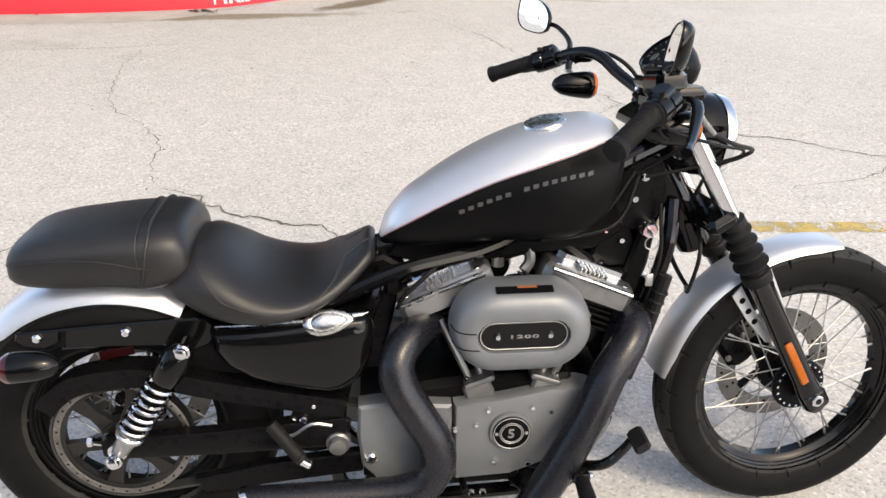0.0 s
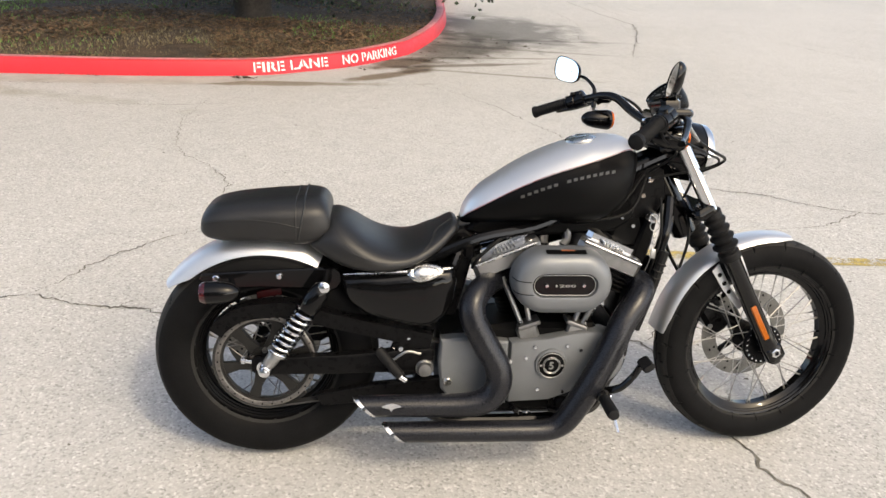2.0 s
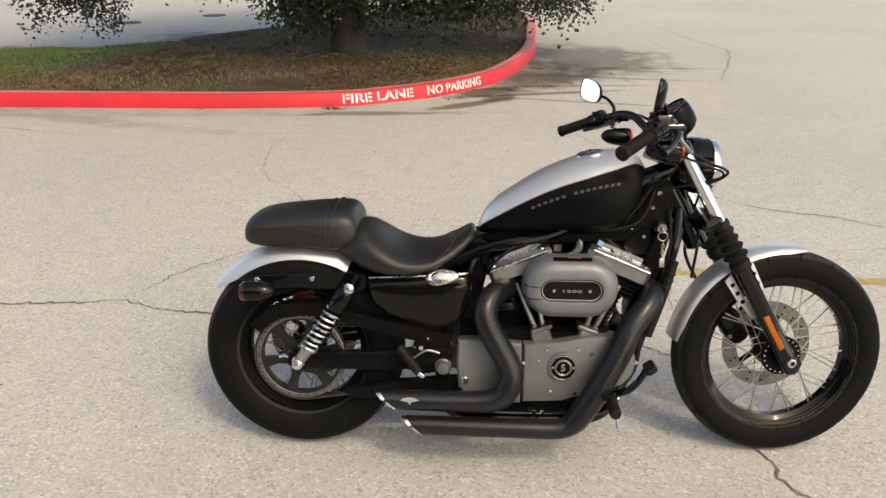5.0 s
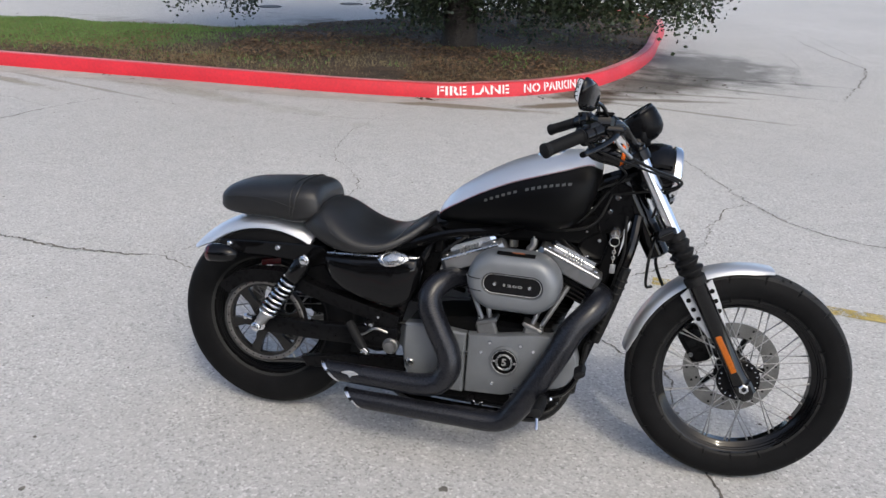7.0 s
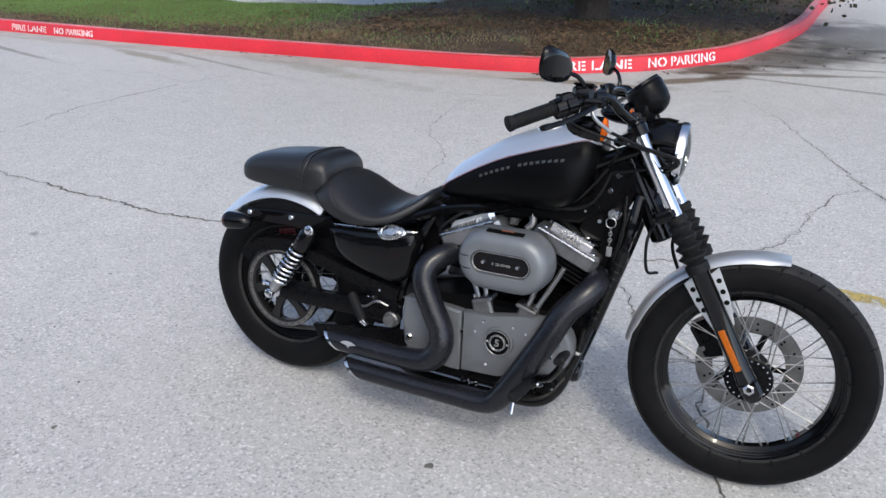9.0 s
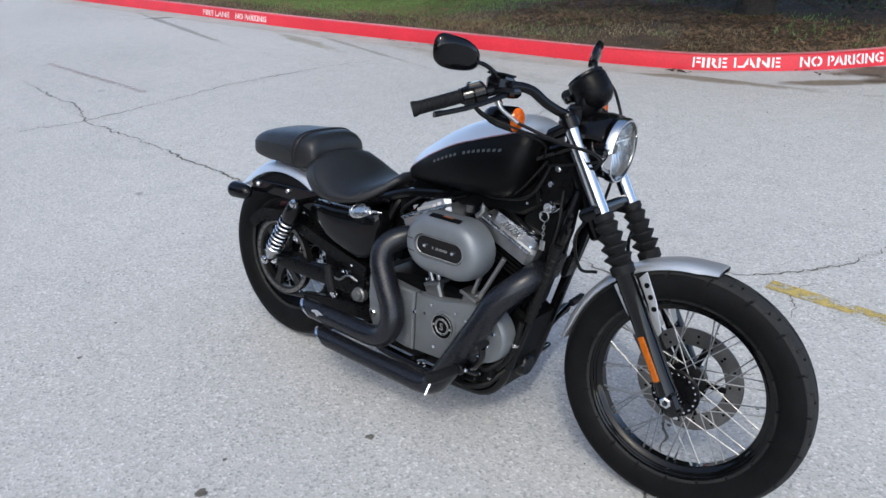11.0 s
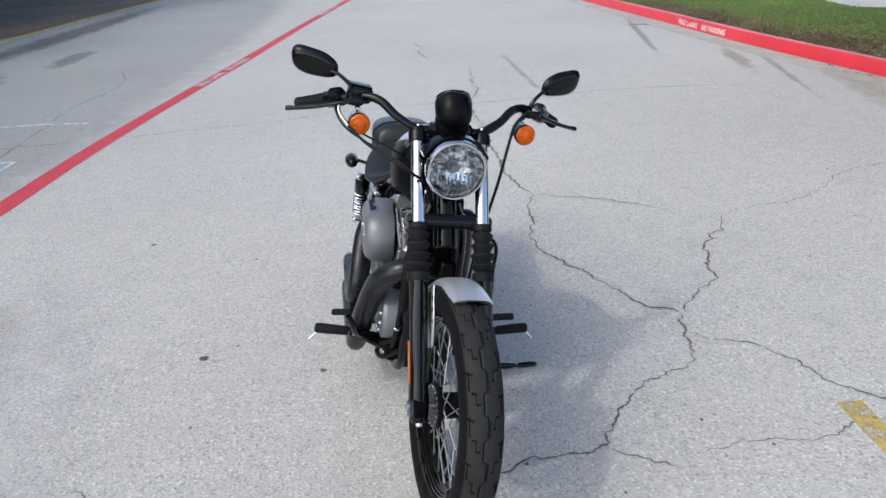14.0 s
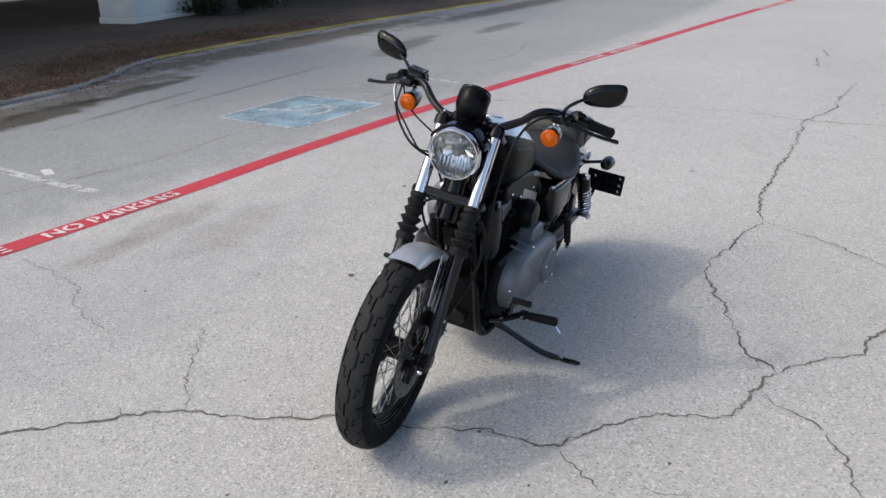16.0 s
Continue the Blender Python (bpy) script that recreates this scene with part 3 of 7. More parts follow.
for at in (1.50, -6.5, -14.5):
    s = Shape()
    for text, start, length in (("FIRE LANE", 0.0, 0.92), ("NO PARKING", 1.13, 0.92)):
        verts, faces, bars = stencil(text, 0.15, 1.02, 0.004, 0.012)
        span = max(v[0] for v in verts)

        def place(x, y, z):
            wx = at - start - x * length / span
            return (wx, lane_y(wx) + 0.052 - y * 0.98, z)

        s.add([place(x, y, 0.006) for x, y, z in verts], faces)
        for a, b in bars:
            s.add([place(a, -0.004, 0.0085), place(b, -0.004, 0.0085), place(b, 0.115, 0.0085), place(a, 0.115, 0.0085)], [(0, 1, 2, 3)], 1)
    tagged(s.make("lane_lettering", [M_LINE_WHITE, M_LINE_RED], smooth=0), "white stencilled fire lane words on the red line", "lettering", "lettering on the red line", "structure")

blue = Shape()
for x0, x1, y0, y1 in ((-3.47, -2.29, -2.94, -1.90),):
    blue.add([(x0, y0, 0.003), (x1, y0 + 0.01, 0.003), (x1 + 0.01, y1, 0.003), (x0, y1, 0.003)], [(0, 1, 2, 3)])
tagged(blue.make("parking_symbol", M_LINE_BLUE, smooth=0), "faded blue parking square with a worn white wheelchair sign", "road marking", kind="structure")
sign = Shape()
for a, b in (((-3.475, -2.92), (-2.296, -2.909)), ((-3.475, -1.883), (-2.296, -1.883)), ((-3.475, -2.92), (-3.475, -1.883)), ((-2.296, -2.909), (-2.296, -1.883))):
    r = ribbon([a, ((a[0] + b[0]) / 2, (a[1] + b[1]) / 2), b], 0.035, 0.006)
    sign.add(r.v, r.f)
arc = [(-2.95 + 0.21 * math.cos(a), -2.35 + 0.21 * math.sin(a)) for a in np.linspace(0.5, 5.2, 22)]
for line, w in ((arc, 0.055), ([(-2.764, -2.706), (-2.825, -2.533), (-2.865, -2.381)], 0.07), ([(-2.865, -2.381), (-3.038, -2.351), (-3.17, -2.178)], 0.06), ([(-2.723, -2.787), (-2.743, -2.747), (-2.764, -2.706)], 0.1)):
    r = ribbon(line, w, 0.006)
    sign.add(r.v, r.f)
sign.make("wheelchair_sign", M_LINE_FADED, bpy.data.objects["parking_symbol"], "worn white wheelchair sign", 0)
for line, w, mat, name, label in (
        ([(-0.264, -3.702), (-0.274, -2.686), (-0.295, -1.893)], 0.085, M_LINE_FADED, "stall_line", "worn white parking stall line on the pavement"),
        ([(-0.447, -2.706), (-0.417, -2.635), (-0.386, -2.544)], 0.07, M_LINE_WHITE, "paint_patch", "small patch of white paint on the pavement"),
        ([(-4.867, -2.737), (-4.897, -2.279), (-4.816, -1.822)], 0.06, M_LINE_FADED, "stall_line", "almost worn away white parking stall line"),
        ([(0.48, 2.775), (0.8, 2.785), (1.4, 2.785), (2.2, 2.83), (4.0, 2.96), (9.0, 3.36)], 0.085, M_LINE_YELLOW, "yellow_line", "worn yellow painted line on the pavement"),
        ([(-7.4, 2.48), (-6.3, 2.52), (-5.2, 2.58)], 0.06, M_LINE_GHOST, "ghost_line", "faint remains of a painted line on the pavement")):
    tagged(ribbon(line, w, 0.0035).make(name, mat, smooth=0), label, "road marking", kind="structure")

# dropped bits on the pavement: specks, leaf crumbs and tar spots
speck = Shape()
for i in range(240):
    x, y = crack_rng.uniform(-5, 3), crack_rng.uniform(-2.5, 5.5)
    r = crack_rng.uniform(0.003, 0.010)
    z = ground_z(x, y) + 0.002
    a0 = crack_rng.uniform(0, 6)
    speck.add([(x + r * crack_rng.uniform(0.5, 1.3) * math.cos(a0 + a), y + r * crack_rng.uniform(0.4, 1.0) * math.sin(a0 + a), z + 0.002 * math.cos(2 * a)) for a in np.linspace(0, 6.28, 7)[:-1]], [(0, 1, 2, 3, 4, 5)])
for x, y, r in ((0.055, 0.975, 0.016), (-0.1, 0.478, 0.021), (-1.41, -0.128, 0.018), (-0.18, 0.6, 0.008), (-1.1, 0.5, 0.012)):
    speck.add([(x + r * crack_rng.uniform(0.5, 1.2) * math.cos(a), y + r * crack_rng.uniform(0.5, 1.2) * math.sin(a), 0.004) for a in np.linspace(0, 6.28, 10)[:-1]], [tuple(range(9))])
tagged(speck.make("debris", M_CRACK, smooth=0), "small dark specks and crumbs scattered on the pavement", "debris", kind="stuff")

# ---- the planted island: red kerb, soil, grass, oak ----
KERB = [(-40, 3.1), (-20, 4.4), (-13.2, 5.0), (-10.1, 5.33), (-7.4, 5.60), (-5.2, 5.94), (-4.0, 6.12), (-3.1, 6.27), (-2.1, 6.55), (-1.65, 6.86), (-1.2, 7.27), (-0.82, 7.82), (-0.62, 8.3), (-0.41, 9.4), (-0.34, 10.6), (-0.40, 12.0), (-0.5, 13.9), (-0.85, 15.1), (-1.6, 15.8), (-2.8, 15.6)]
ISLE_BACK = [(-3.79, 13.825), (-4.57, 12.168), (-5.253, 10.705), (-5.935, 9.535), (-7.008, 8.852), (-8.568, 8.511), (-10.322, 8.268), (-13.637, 7.878), (-19.488, 7.39), (-38.987, 6.22)]
KERB_H, KERB_W = 0.145, 0.15
M_KERB_TOP = material("dusty worn red paint", (0.60, 0.22, 0.22), 0.7, 0, grain=[(2, 0.2), (25, 0.2)], bump=[(120, 0.0015)])
kerb_line = spline([(x, y, 0) for x, y in KERB], 10)
back_line = spline([(x, y, 0) for x, y in [KERB[-1]] + ISLE_BACK], 6)


def kerb_mesh(line, height, width):
    rings = []
    for i, p in enumerate(line):
        d = (line[min(i + 1, len(line) - 1)] - line[max(i - 1, 0)]).normalized()
        n = Vector((-d.y, d.x, 0))
        z = ground_z(p.x, p.y)
        prof = [(0.0, -0.25), (0.0, 0.0), (0.022, height - 0.03), (0.032, height - 0.008), (0.052, height), (width - 0.015, height), (width, height - 0.012), (width, -0.25)]
        rings.append([(p.x + n.x * o, p.y + n.y * o, z + h) for o, h in prof])
    s = Shape().loft(rings)
    for i in range(len(s.f) - 2):
        s.m[i] = 1 if i % 8 in (4, 5) else 0
    return s


tagged(kerb_mesh(kerb_line, KERB_H, KERB_W).make("kerb_red", [M_KERB, M_KERB_TOP], smooth=40), "red painted concrete kerb round a planted island", "kerb", kind="structure")
tagged(kerb_mesh(back_line, KERB_H, KERB_W).make("kerb_back", [M_CONC, M_CONC], smooth=40), "plain concrete kerb behind the planted island", "kerb", kind="structure")
# concrete gutter apron along the kerb
gutter_line = [Vector((p.x, p.y, 0)) for p in kerb_line]
gut = Shape()
ga, gb = [], []
gutter_line = [p for p in gutter_line if p.x < -1.6 and p.y < 8]
for i, p in enumerate(gutter_line):
    d = (gutter_line[min(i + 1, len(gutter_line) - 1)] - gutter_line[max(i - 1, 0)]).normalized()
    n = Vector((-d.y, d.x, 0))
    q = p - n * (0.34 * smoothstep(-1.6, -2.6, p.x) + 0.02)
    ga.append((p.x + n.x * 0.01, p.y + n.y * 0.01, ground_z(p.x, p.y) + 0.004))
    gb.append((q.x, q.y, ground_z(q.x, q.y) + 0.003))
k = len(ga)
gut.add(ga + gb, [(i, i + 1, k + i + 1, k + i) for i in range(k - 1)])
M_GUTTER = material("gutter concrete", (0.40, 0.385, 0.355), 0.9, 0, grain=[(0.7, 0.14), (5, 0.12), (120, 0.2)], bump=[(120, 0.002)])
for k2 in range(0, len(gb) - 12, 11):
    crack([(x, y) for x, y, z in gb[k2:k2 + 12:11]], 0.011)
tagged(gut.make("gutter", M_GUTTER, smooth=0), "dusty concrete gutter strip along the red kerb", "gutter", kind="structure")

# stencilled words on the kerb's face
run = [0.0]
for a, b in zip(kerb_line, kerb_line[1:]):
    run.append(run[-1] + (b - a).length)


def on_kerb(s, h, proud=0.003):
    i = min(max(j for j in range(len(run)) if run[j] <= max(s, 0)), len(run) - 2)
    t = (s - run[i]) / (run[i + 1] - run[i])
    p = kerb_line[i].lerp(kerb_line[i + 1], t)
    d = (kerb_line[i + 1] - kerb_line[i]).normalized()
    n = Vector((-d.y, d.x, 0))
    o = 0.022 * h / (KERB_H - 0.03) - proud
    return (p.x + n.x * o, p.y + n.y * o, ground_z(p.x, p.y) + h)


def run_at(x):
    i = min(j for j in range(len(kerb_line)) if kerb_line[j].x >= x)
    return run[i - 1] + (run[i] - run[i - 1]) * (x - kerb_line[i - 1].x) / (kerb_line[i].x - kerb_line[i - 1].x)


for at, size in ((-2.08, 1.0), (-9.5, 0.85)):
    s0 = run_at(at)
    s = Shape()
    for text, start, length in (("FIRE LANE", 0.0, 0.80), ("NO PARKING", 0.97, 0.84)):
        verts, faces, bars = stencil(text, 0.125 * size, 1.05, 0.003, 0.011)
        span = max(v[0] for v in verts)
        place = lambda x, y, proud: on_kerb(s0 + (start + x * length / span) * size, 0.036 + y * 0.98, proud)
        s.add([place(x, y, 0.003) for x, y, z in verts], faces)
        for a, b in bars:
            s.add([place(a, -0.004, 0.0045), place(b, -0.004, 0.0045), place(b, 0.098 * size, 0.0045), place(a, 0.098 * size, 0.0045)], [(0, 1, 2, 3)], 1)
    tagged(s.make("kerb_lettering", [M_STENCIL, M_KERB], smooth=0), "white stencilled fire lane words on the red kerb", "lettering", "lettering on the kerb", "structure")

# the island's soil
isle_rng = random.Random(11)
inner = []
for i in range(0, len(kerb_line), 2):
    d = (kerb_line[min(i + 1, len(kerb_line) - 1)] - kerb_line[max(i - 1, 0)]).normalized()
    inner.append(kerb_line[i] + Vector((-d.y, d.x, 0)) * (KERB_W - 0.02))
outer = []
for i in range(len(inner)):
    t = i / (len(inner) - 1)
    j = (1 - t) * (len(back_line) - 1)
    a, b = back_line[int(j)], back_line[min(int(j) + 1, len(back_line) - 1)]
    outer.append(a.lerp(b, j - int(j)))


def isle_point(i, t):
    a, b = int(i), min(int(i) + 1, len(inner) - 1)
    p = inner[a].lerp(inner[b], i - a).lerp(outer[a].lerp(outer[b], i - a), t)
    rise = 0.045 + 0.055 * math.sin(math.pi * min(1, t * 1.0)) + 0.03 * noise.noise(Vector((p.x * 1.3, p.y * 1.3, 0)))
    return Vector((p.x, p.y, ground_z(p.x, p.y) + KERB_H - 0.05 + rise * min(1, t * 6)))


soil = Shape()
rows = 24
soil.add([isle_point(i, (j / rows) ** 1.5) for j in range(rows + 1) for i in range(len(inner))],
         [(j * len(inner) + i, j * len(inner) + i + 1, (j + 1) * len(inner) + i + 1, (j + 1) * len(inner) + i) for j in range(rows) for i in range(len(inner) - 1)])
tagged(soil.make("island_soil", M_SOIL, smooth=60), "bare brown soil under the oak in the kerbed island", "soil", kind="structure")


def isle_spot():
    while True:
        p = isle_point(isle_rng.random() * (len(inner) - 1), isle_rng.random() ** 1.3 * 0.97)
        if -16 < p.x:
            return p


def blades(name, label, number, accept, height, mat, width=0.006):
    s = Shape()
    v, f = [], []
    made = tries = 0
    while made < number and tries < number * 12:
        tries += 1
        p = isle_spot()
        if isle_rng.random() > accept(p):
            continue
        made += 1
        h = height * isle_rng.uniform(0.5, 1.3)
        a = isle_rng.uniform(0, 6.28)
        w = Vector((math.cos(a), math.sin(a), 0)) * width
        lean = Vector((isle_rng.gauss(0, 0.4), isle_rng.gauss(0, 0.4), 1)).normalized() * h
        n = len(v)
        v += [p - w, p + w, p + lean]
        f.append((n, n + 1, n + 2))
    s.add(v, f)
    return tagged(s.make(name, mat, smooth=0), label, "grass", kind="stuff")


def edge_y(x):
    return curve(x, KERB[:10]) + 0.15


blades("grass", "short green lawn grass on the island", 70000, lambda p: (smoothstep(-5.2, -8.2, p.x) * smoothstep(0.25, 0.9, p.y - edge_y(p.x) + 0.25 * noise.noise(p * 1.1)) if p.x > -12 else 0.9) + 0.03 * (noise.noise(p * 1.4) > 0.1), 0.038, M_GRASS, 0.008)
M_DRYGRASS = material("dry grass", (0.19, 0.15, 0.082), 0.7, 0, grain=[(1, 0.3), (20, 0.3)])
blades("dry_grass", "thin yellowing grass along the kerb", 16000, lambda p: (0.32 if p.y < 8.4 + 0.25 * (p.x + 3) and noise.noise(p * 0.9) > -0.15 else 0.02) if p.x > -4.5 else 0.75 * smoothstep(1.6, 0.5, p.y - edge_y(p.x)), 0.032, M_DRYGRASS)


def scatter_leaves(name, label, spots, mat, size):
    v, f = [], []
    for p in spots:
        r = size * isle_rng.uniform(0.6, 1.4)
        a = isle_rng.uniform(0, 6.28)
        u = Vector((math.cos(a), math.sin(a), isle_rng.uniform(-0.3, 0.3))) * r
        w = Vector((-math.sin(a), math.cos(a), isle_rng.uniform(-0.4, 0.4))) * r * 0.5
        n = len(v)
        v += [p - u, p + w + Vector((0, 0, 0.006)), p + u, p - w + Vector((0, 0, 0.004))]
        f.append((n, n + 1, n + 2, n + 3))
    return tagged(Shape().add(v, f).make(name, mat, smooth=0), label, "leaf litter", kind="stuff")


spots = []
while len(spots) < 15000:
    p = isle_spot()
    if p.x > -10 and isle_rng.random() < (1.0 if p.y < 9 else 0.5) and noise.noise(p * 0.8) > -0.3:
        spots.append(p + Vector((0, 0, 0.012)))
for _ in range(2600):
    b = isle_rng.choice(back_line[4:-8])
    away = abs(isle_rng.gauss(0, 0.45))
    q = Vector((b.x + away * 0.8 + isle_rng.gauss(0, 0.25), b.y + away + isle_rng.gauss(0, 0.2), 0))
    spots.append(Vector((q.x, q.y, ground_z(q.x, q.y) + 0.010)))
# crumbs of leaves that lie in the gutter
gutter_spots = []
for x, y, n, r in ((-2.13, 6.41, 26, 0.05), (-3.6, 6.16, 8, 0.10), (-5.2, 5.83, 9, 0.15), (-1.2, 7.16, 12, 0.09), (-0.62, 7.71, 14, 0.12), (-0.2, 8.11, 16, 0.2), (0.1, 8.81, 18, 0.35)):
    for _ in range(n):
        gx, gy = x + isle_rng.gauss(0, r * 1.6), y + isle_rng.gauss(0, r * 0.5)
        gutter_spots.append(Vector((gx, gy, ground_z(gx, gy) + 0.012)))
M_CRUMB = material("dark leaf crumbs", (0.07, 0.045, 0.03), 0.8, 0, grain=[(3, 0.3), (31, 0.5)])
scatter_leaves("gutter_leaves", "dark dead leaves and crumbs lying along the kerb's gutter", gutter_spots, M_CRUMB, 0.022)
# two iron covers in the far pavement
M_IRON = material("cast iron", (0.045, 0.043, 0.040), 0.6, 0.6, grain=[(4, 0.2), (60, 0.25)], bump=[(40, 0.004)])
for x, y in ((-7.05, 14.55), (-8.09, 13.05)):
    cover = tagged(new("manhole_cover"), "round dark cast iron cover set into the pavement", "manhole cover", "covers in the pavement")
    cover.location = (x, y, ground_z(x, y))
    Shape().lathe((0, 0, -0.02), (0, 0, 1), [(0, 0.19), (0.024, 0.19), (0.026, 0.185), (0.026, 0)], 40).make("lid", M_IRON, cover)
    Shape().lathe((0, 0, -0.02), (0, 0, 1), [(0, 0.20), (0.027, 0.20), (0.028, 0.205), (0.028, 0.23), (0.026, 0.235), (0, 0.235)], 40, closed=True).make("rim", M_IRON, cover)
scatter_leaves("leaf_litter", "dry brown oak leaves strewn over the island", spots, M_LITTER, 0.028)


# ---- trees ----
def oak(name, label, base, height, radius, spread, leaves, seed, hang=(), crown_low=1.9, leaf_size=(0.09, 0.17)):
    rng = random.Random(seed)
    tree = tagged(new(name), label, "tree")
    tree.location = base
    trunk = Shape()
    path = [(0, 0, -0.15), (0.02, 0, 0.1), (0.03, 0.02, 0.7), (0.0, 0.05, 1.5), (0.05, 0.1, height * 0.55), (0.1, 0.1, height * 0.8)]
    trunk.tube(path, [radius * 1.5, radius * 1.12, radius, radius * 0.95, radius * 0.6, radius * 0.15], 18, smooth=5)
    tips = []
    for i in range(11):
        a = i * 2.4 + rng.uniform(-0.3, 0.3)
        z0 = 1.5 + (height * 0.55 - 1.5) * i / 11
        reach = spread * rng.uniform(0.6, 0.95)
        end = Vector((math.cos(a) * reach, math.sin(a) * reach, z0 + rng.uniform(0.2, height * 0.3)))
        mid = Vector((math.cos(a) * reach * 0.5, math.sin(a) * reach * 0.5, z0 + height * 0.16))
        limb = spline([(0, 0.05, z0), mid, end], 6)
        trunk.tube(limb, [radius * 0.42, radius * 0.25, radius * 0.06], 8)
        tips += limb[5:]
    for p in hang:
        q = Vector(p) - Vector(base)
        limb = spline([(0, 0, 1.7), q * 0.45 + Vector((0, 0, 1.6)), q + Vector((0, 0, 0.8)), q], 6)
        trunk.tube(limb, [radius * 0.25, radius * 0.12, 0.03, 0.008], 6)
    trunk.make("trunk", M_BARK, tree, smooth=60)
    v, f = [], []

    def leaf(c, size):
        u = Vector((rng.gauss(0, 1), rng.gauss(0, 1), rng.gauss(-0.25, 0.7))).normalized()
        w = u.orthogonal().normalized()
        w = (Matrix.Rotation(rng.uniform(0, 6.28), 3, u) @ w) * size * 0.38
        u = u * size
        n = len(v)
        v.extend([c, c + u * 0.5 + w, c + u, c + u * 0.5 - w])
        f.append((n, n + 1, n + 2, n + 3))

    clumps = []
    while len(clumps) < leaves // 60:
        p = Vector((rng.gauss(0, 0.48), rng.gauss(0, 0.48), rng.gauss(0.0, 0.5)))
        if p.length > 1.15 or p.length < 0.35:
            continue
        q = Vector((p.x * spread, p.y * spread, crown_low + (height - crown_low) * (0.45 + 0.5 * p.z)))
        if q.z > crown_low * 0.8:
            clumps.append((q, rng.uniform(0.22, 0.5)))
    for c, r in clumps:
        for _ in range(60):
            leaf(c + Vector((rng.gauss(0, r), rng.gauss(0, r), rng.gauss(0, r * 0.7))), rng.uniform(*leaf_size))
    for p in hang:
        q = Vector(p) - Vector(base)
        for _ in range(34):
            c = q + Vector((rng.gauss(0, 0.28), rng.gauss(0, 0.28), rng.uniform(0.0, 1.3)))
            for _ in range(90):
                leaf(c + Vector((rng.gauss(0, 0.085), rng.gauss(0, 0.085), rng.gauss(0, 0.12))), rng.uniform(0.032, 0.07))
    Shape().add(v, f).make("crown", M_LEAF, tree, smooth=0)
    return tree


HANG = [(-0.036, 9.925, 0.62), (0.13, 10.217, 0.72), (-0.329, 9.633, 0.55), (-0.621, 9.437, 0.52), (-0.914, 9.437, 0.50), (-1.255, 9.535, 0.60), (-1.645, 9.34, 0.50), (-1.986, 9.242, 0.46),
        (-2.961, 8.658, 0.46), (-3.156, 8.95, 0.42), (-2.80, 8.60, 0.52), (-3.30, 8.75, 0.50), (-2.23, 9.145, 0.50), (-1.45, 9.925, 0.60), (-3.595, 8.852, 0.86), (-4.18, 8.755, 0.90), (-4.765, 8.755, 0.95), (-5.447, 9.048, 1.0), (-6.569, 9.437, 0.30), (-6.861, 9.535, 0.42)]
oak("oak_tree", "broad live oak with low hanging branches on the island", (-2.72, 9.05, 0.08), 6.5, 0.21, 3.7, 84000, 3, HANG, 1.7, (0.07, 0.125))

# ---- the far walk in shade: yellow kerb, litter, columns, trees ----
WALK = [(14.183, -5.023), (4.023, -5.124), (-1.666, -5.378), (-3.089, -5.754), (-4.714, -6.567), (-9.185, -6.77), (-14.265, -6.597), (-21.377, -6.496), (-45.761, -5.531)]
walk_line = spline([(x, y, 0) for x, y in WALK], 10)
walk_line.reverse()
split = max(i for i, p in enumerate(walk_line) if p.x < -4.3)
flip = [Vector((p.x, p.y, 0)) for p in walk_line]


def walk_kerb(line, tall=1.0):
    rings = []
    for i, p in enumerate(line):
        d = (line[min(i + 1, len(line) - 1)] - line[max(i - 1, 0)]).normalized()
        n = Vector((d.y, -d.x, 0))
        rings.append([(p.x + n.x * o, p.y + n.y * o, h * tall) for o, h in [(0, -0.2), (0, 0), (0.012, 0.055), (0.03, 0.07), (0.13, 0.07), (0.14, -0.2)]])
    return Shape().loft(rings)


tagged(walk_kerb(flip[:split + 1], 0.45).make("kerb_yellow", M_YELLOW_KERB, smooth=40), "yellow painted kerb with worn paint beside a walk", "kerb", kind="structure")
tagged(walk_kerb(flip[split:], 0.6).make("kerb_plain", M_CONC, smooth=40), "plain concrete kerb covered with leaves", "kerb", kind="structure")
paving = Shape()
k = len(flip)
paving.add([(p.x + 0.0, p.y - 0.12, 0.045) for p in flip] + [(p.x * 1.1, -40, 0.10) for p in flip], [(i, i + 1, k + i + 1, k + i) for i in range(k - 1)])
M_WALK = material("brown paved walk", (0.165, 0.112, 0.075), 0.85, 0, grain=[(0.5, 0.25), (5, 0.2), (60, 0.2)], bump=[(40, 0.004)])
tagged(paving.make("pavement", M_WALK, smooth=0), "brown shaded walk behind the yellow kerb", "pavement", kind="structure")
spots = []
while len(spots) < 26000:
    x = isle_rng.uniform(-10.5, 1.5)
    edge = min(walk_line, key=lambda w: abs(w.x - x)).y
    away = isle_rng.gauss(0.62, 0.52)
    if isle_rng.random() > smoothstep(-10.5, -4.5, x) * (0.35 + 0.65 * (noise.noise(Vector((x * 1.3, away * 1.3, 0))) > -0.1)):
        continue
    if away < -0.05 and isle_rng.random() > 0.35:
        continue
    spots.append(Vector((x, edge - away, 0.056 if away > 0.0 else 0.012)))
M_FALLEN = material("damp fallen leaves", (0.15, 0.083, 0.05), 0.75, 0, grain=[(2, 0.3), (31, 0.6)])
scatter_leaves("fallen_leaves", "brown fallen leaves heaped along the walk's kerb", spots, M_FALLEN, 0.019)


